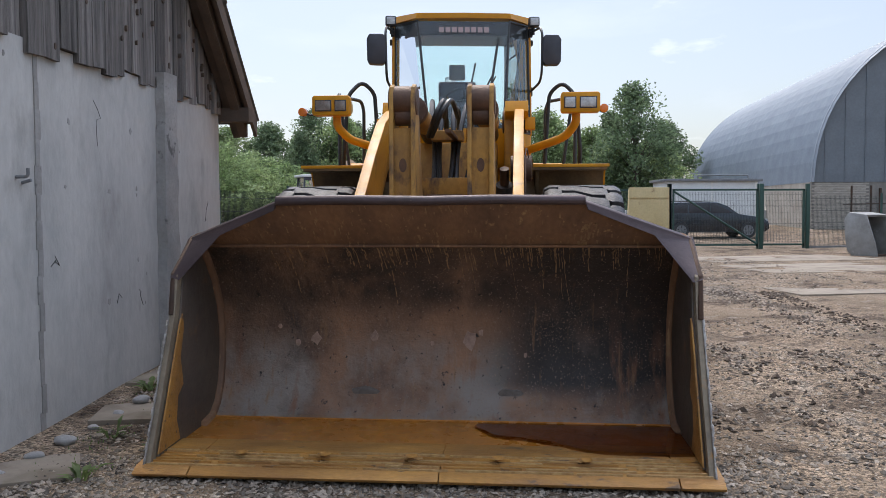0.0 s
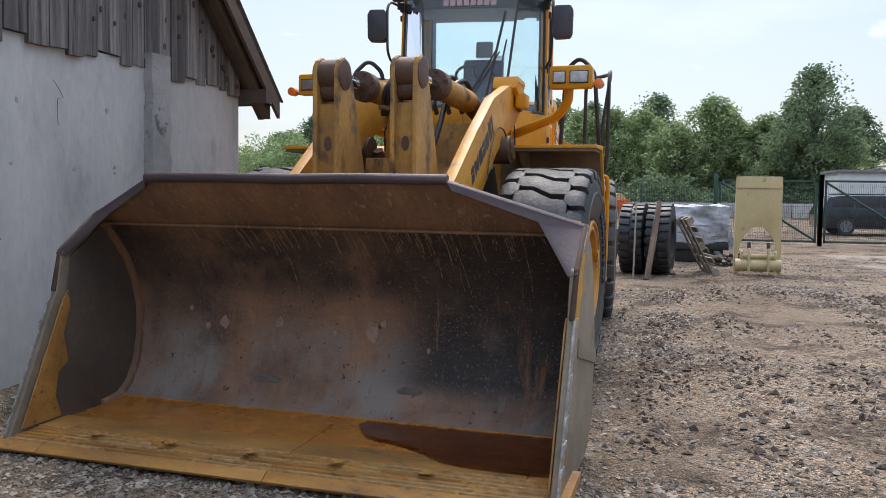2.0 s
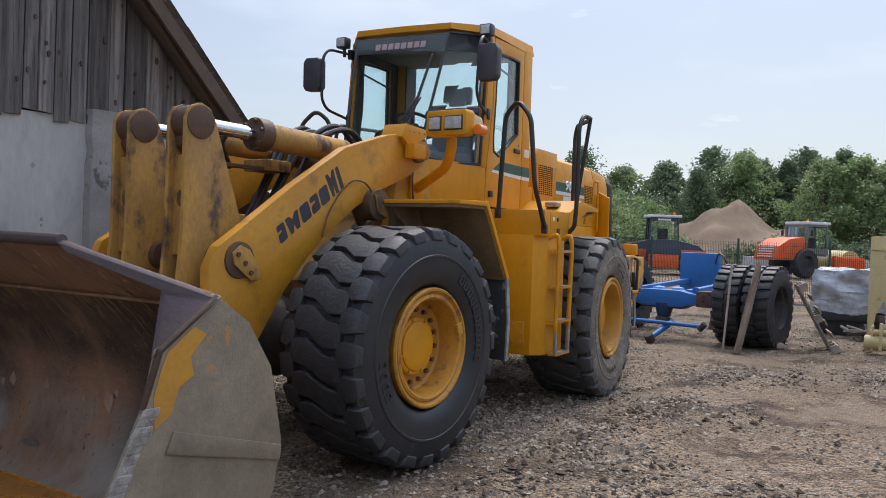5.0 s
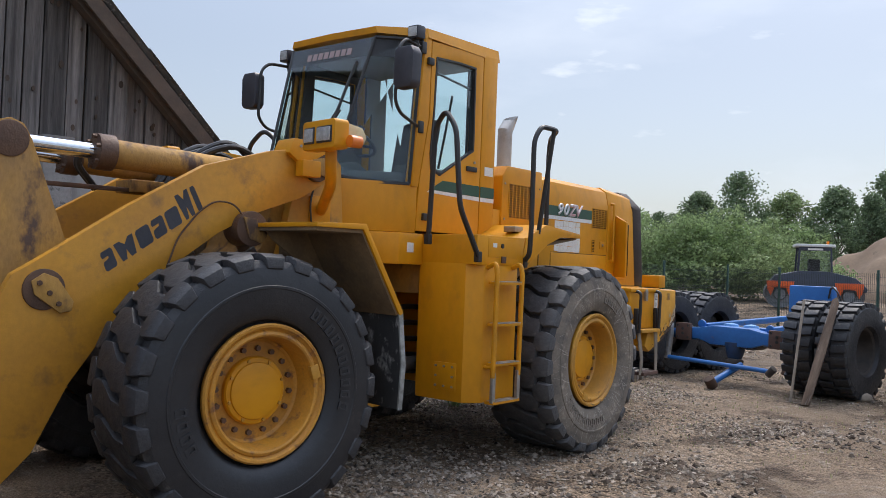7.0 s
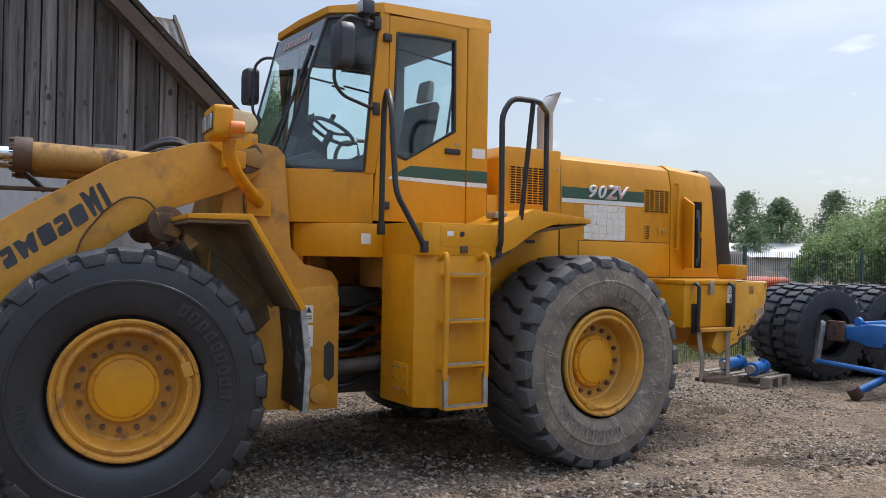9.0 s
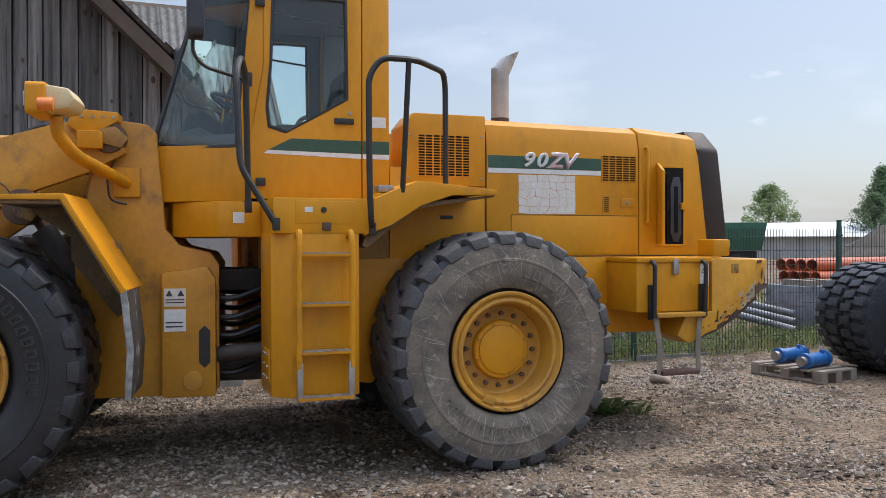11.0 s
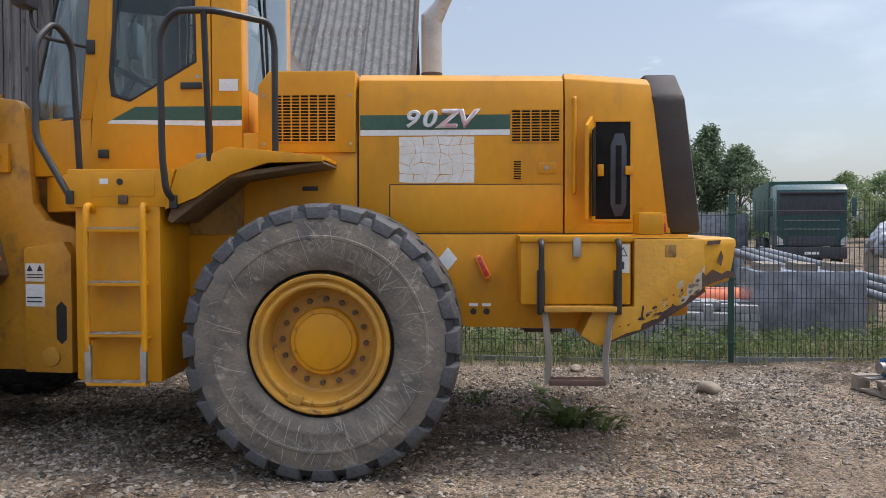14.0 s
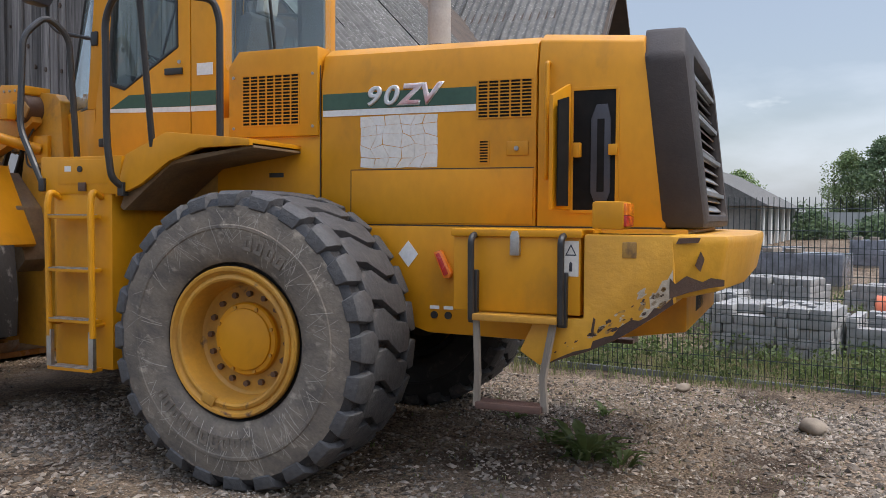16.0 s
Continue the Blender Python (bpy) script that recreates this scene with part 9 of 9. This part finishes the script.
# ---- weeds, grass, stones ----
def weed_plant(x, y, n, size, seed, label):
    rs = random.Random(seed)
    plant = thing("weed", label, "weed", pose(x, y, zg(x, y)), "weeds on the gravel")
    for k in range(n):
        b = BM()
        a, r0 = rs.uniform(0, 6.28), rs.uniform(0, 0.22) * size
        L, w = size * rs.uniform(0.20, 0.38), size * rs.uniform(0.035, 0.07)
        up = rs.uniform(0.5, 2.0)
        d, sd = Vector((math.cos(a), math.sin(a), 0)), Vector((-math.sin(a), math.cos(a), 0))
        p = Vector((d.x * r0, d.y * r0, 0))
        prev = None
        for i in range(5):
            t = i / 4
            c = p + d * L * t * (0.6 + 0.4 * t) + Vector((0, 0, L * up * (t - 0.55 * t * t)))
            ww = w * math.sin(math.pi * (0.12 + 0.82 * t)) * (1 + 0.25 * (-1) ** i)
            cur = [b.verts.new(c - sd * ww + Vector((0, 0, ww * 0.4))), b.verts.new(c), b.verts.new(c + sd * ww + Vector((0, 0, ww * 0.4)))]
            if prev:
                b.faces.new((prev[0], prev[1], cur[1], cur[0])), b.faces.new((prev[1], prev[2], cur[2], cur[1]))
            prev = cur
        part("leaf", b, WEED, plant)
    return plant


weed_plant(0.10, 13.08, 44, 0.62, 1, "large leafy green weed growing in gravel")
weed_plant(0.22, 13.34, 20, 0.40, 2, "leafy green weed beside the larger one")
weed_plant(-0.15, 12.75, 12, 0.28, 3, "small green weed in gravel")
weed_plant(-0.7, 12.3, 16, 0.36, 4, "leafy weed behind the wheel")
weed_plant(-1.1, 12.9, 12, 0.30, 5, "small green weed near the fence")
for k, (x, y) in enumerate(((-2.35, 6.0), (-2.5, 7.2), (-2.2, 5.1), (-1.9, 5.7), (-2.45, 8.3))):
    weed_plant(x, y, 12, 0.35, 10 + k, "low green weed beside the barn wall")


def grass(name, spots, count, hmin, hmax, seed, label, material=GRASS):
    rs = np.random.RandomState(seed)
    V, F = [], []
    for _ in range(count):
        x0, x1, y0, y1 = spots[rs.randint(len(spots))]
        x, y = rs.uniform(x0, x1), rs.uniform(y0, y1)
        if noise.noise(Vector((x * 0.9, y * 0.9, 9))) < rs.uniform(-0.6, 0.25):
            continue
        z, h, a = zg(x, y), rs.uniform(hmin, hmax), rs.uniform(0, 6.28)
        lx, ly, w = math.cos(a) * h * 0.7 * rs.rand(), math.sin(a) * h * 0.7 * rs.rand(), 0.002 + 0.004 * rs.rand()
        px, py = -math.sin(a) * w, math.cos(a) * w
        k = len(V)
        V += [(x - px, y - py, z - 0.01), (x + px, y + py, z - 0.01), (x + lx * 0.5 + px * 0.7, y + ly * 0.5 + py * 0.7, z + h * 0.6), (x + lx * 0.5 - px * 0.7, y + ly * 0.5 - py * 0.7, z + h * 0.6), (x + lx, y + ly, z + h)]
        F += [(k, k + 1, k + 2, k + 3), (k + 3, k + 2, k + 4)]
    tagged(new(name, raw(name, V, F, material)), label, "grass", kind="stuff")


def weed_belt(name, xr, yr, count, seed, label):
    rs = np.random.RandomState(seed)
    cl = []
    for _ in range(count):
        x, y = rs.uniform(*xr), rs.uniform(*yr)
        h = rs.uniform(0.05, 0.32)
        cl.append((x, y, h * 0.6, rs.uniform(0.08, 0.2)))
    V, F = leaf_cloud(rs, cl, 60, 0.028, 1.2)
    V[:, 2] = np.maximum(V[:, 2], 0.0)
    tagged(new(name, raw(name, V, F, WEED)), label, "weeds", kind="stuff")


weed_belt("fence_weeds", (-4.6, -2.85), (10.8, 20), 330, 4, "leafy weeds growing along the wire fence")
weed_belt("yard_weeds", (-12, -5), (9, 26), 220, 6, "leafy weeds in the storage yard")
grass("fence_grass", [(-3.6, -2.5, 10.8, 21), (-5.4, -3.0, 10.8, 21)], 17000, 0.05, 0.24, 1, "tall weedy grass along the fence")
grass("yard_grass", [(-14, -5.0, 9, 30)], 14000, 0.10, 0.35, 2, "weedy grass in the storage yard")
grass("yard_tufts", [(-2.6, 0.6, 11.5, 15.5), (-2.6, -1.7, 5, 9), (0.2, 3.5, 17.5, 21)], 2200, 0.010, 0.035, 3, "thin green tufts in the gravel", WEED)

grass("gravel_tufts", [(-2.6, 3.6, 12.2, 16.4)], 2200, 0.010, 0.035, 7, "sparse dry green tufts between the stones")
scatter_stones("gravel", 46000, (-2.6, 4.6), (3.2, 10), 0.005, 0.032, 1, "loose grey gravel near the bucket", 1.75)
scatter_stones("gravel_front", 30000, (-2.6, 2.2), (2.6, 5.6), 0.006, 0.030, 11, "grey gravel under the cutting edge")
scatter_stones("gravel_rear", 52000, (-2.4, 5.2), (8.5, 15.5), 0.005, 0.034, 2, "loose grey gravel beside the machine", 1.75)
scatter_stones("soil_clods", 9000, (1.8, 5.8), (6.0, 14.5), 0.01, 0.05, 8, "dark clods of damp soil along the ruts", 1.4, lambda x, y: abs((x - 2.7 - 0.05 * (y - 9)) % 0.75 - 0.3) < 0.22, DARK_SOIL)
scatter_stones("pale_gravel", 17000, (-2.5, 2.6), (11.2, 15.2), 0.004, 0.022, 21, "pale grey crushed gravel behind the machine", 0.9, None, PALE_GRAVEL)
scatter_stones("gravel_far", 12000, (-2.6, 8.0), (14, 22), 0.01, 0.035, 3, "loose stones in the yard", 1.0)


def stone(x, y, s, seed, label, material):
    rs = random.Random(seed)
    b = BM()
    bmesh.ops.create_icosphere(b, subdivisions=3, radius=1)
    for v in b.verts:
        v.co = Vector((v.co.x * s * 1.5, v.co.y * s, v.co.z * s * 0.7)) * (1 + 0.18 * noise.noise(v.co * 1.7 + Vector((seed, 0, 0))))
    ob = new("stone", finish("stone", b, material))
    ob.matrix_basis = pose(x, y, zg(x, y) + s * 0.5, 0, 0, rs.uniform(0, 180))
    tagged(ob, label, "stone", "stones on the gravel")


PALE_STONE = mat("pale_field_stone", (0.30, 0.245, 0.185), (0.23, 0.185, 0.14), 5, 0.85, bump=0.2)
stone(-1.1, 14.4, 0.085, 1, "pale rounded field stone on gravel", PALE_STONE)
stone(-2.3, 13.3, 0.06, 2, "flat pale stone near the fence", PALE_STONE)
stone(2.6, 16.6, 0.09, 3, "grey stone near the old tyres", PALE_STONE)
for k in range(14):
    stone(-2.75 + 0.06 * k % 0.5, 5.2 + 0.33 * k, 0.03 + 0.012 * (k % 3), 20 + k, "small grey rubble stone by the wall", CONCRETE_ROUGH)
# thin concrete slabs by the barn foot and on the drive
for k, (x, y, w, d, a) in enumerate(((-2.35, 6.6, 0.7, 0.55, 10), (-2.45, 7.7, 0.6, 0.7, -5), (-2.55, 5.3, 0.5, 0.5, 25))):
    sl = new("concrete_slab", finish("concrete_slab", prism(BM(), [(-w / 2, -d / 2), (w / 2 * 0.9, -d / 2 * 1.1), (w / 2, d / 2), (0.1, d / 2 * 1.15), (-w / 2 * 0.95, d / 2 * 0.9)], -0.05, 0.018, "z"), DUSTY_SLAB, 0.008))
    sl.matrix_basis = pose(x, y, zg(x, y), 0, 0, a)
    tagged(sl, "broken flat piece of grey concrete", "concrete slab", "broken concrete by the wall")
for k, (x, y, w, d) in enumerate(((8.6, 19.5, 4.0, 2.6), (9.0, 23.0, 5.0, 2.2), (7.0, 15.0, 2.6, 1.6), (11.5, 17.0, 3.5, 3.0))):
    sl = new("concrete_slab", finish("concrete_slab", prism(BM(), [(-w / 2, -d / 2), (w / 2, -d / 2 * 1.1), (w / 2 * 0.9, d / 2), (-w / 2 * 0.95, d / 2 * 0.9)], -0.05, 0.004, "z"), DUSTY_SLAB, 0.004))
    sl.matrix_basis = pose(x, y, float(height(x, y)), 0, 0, 12)
    tagged(sl, "worn pale concrete slab set in the gravel", "concrete slab", "concrete slabs in the drive")
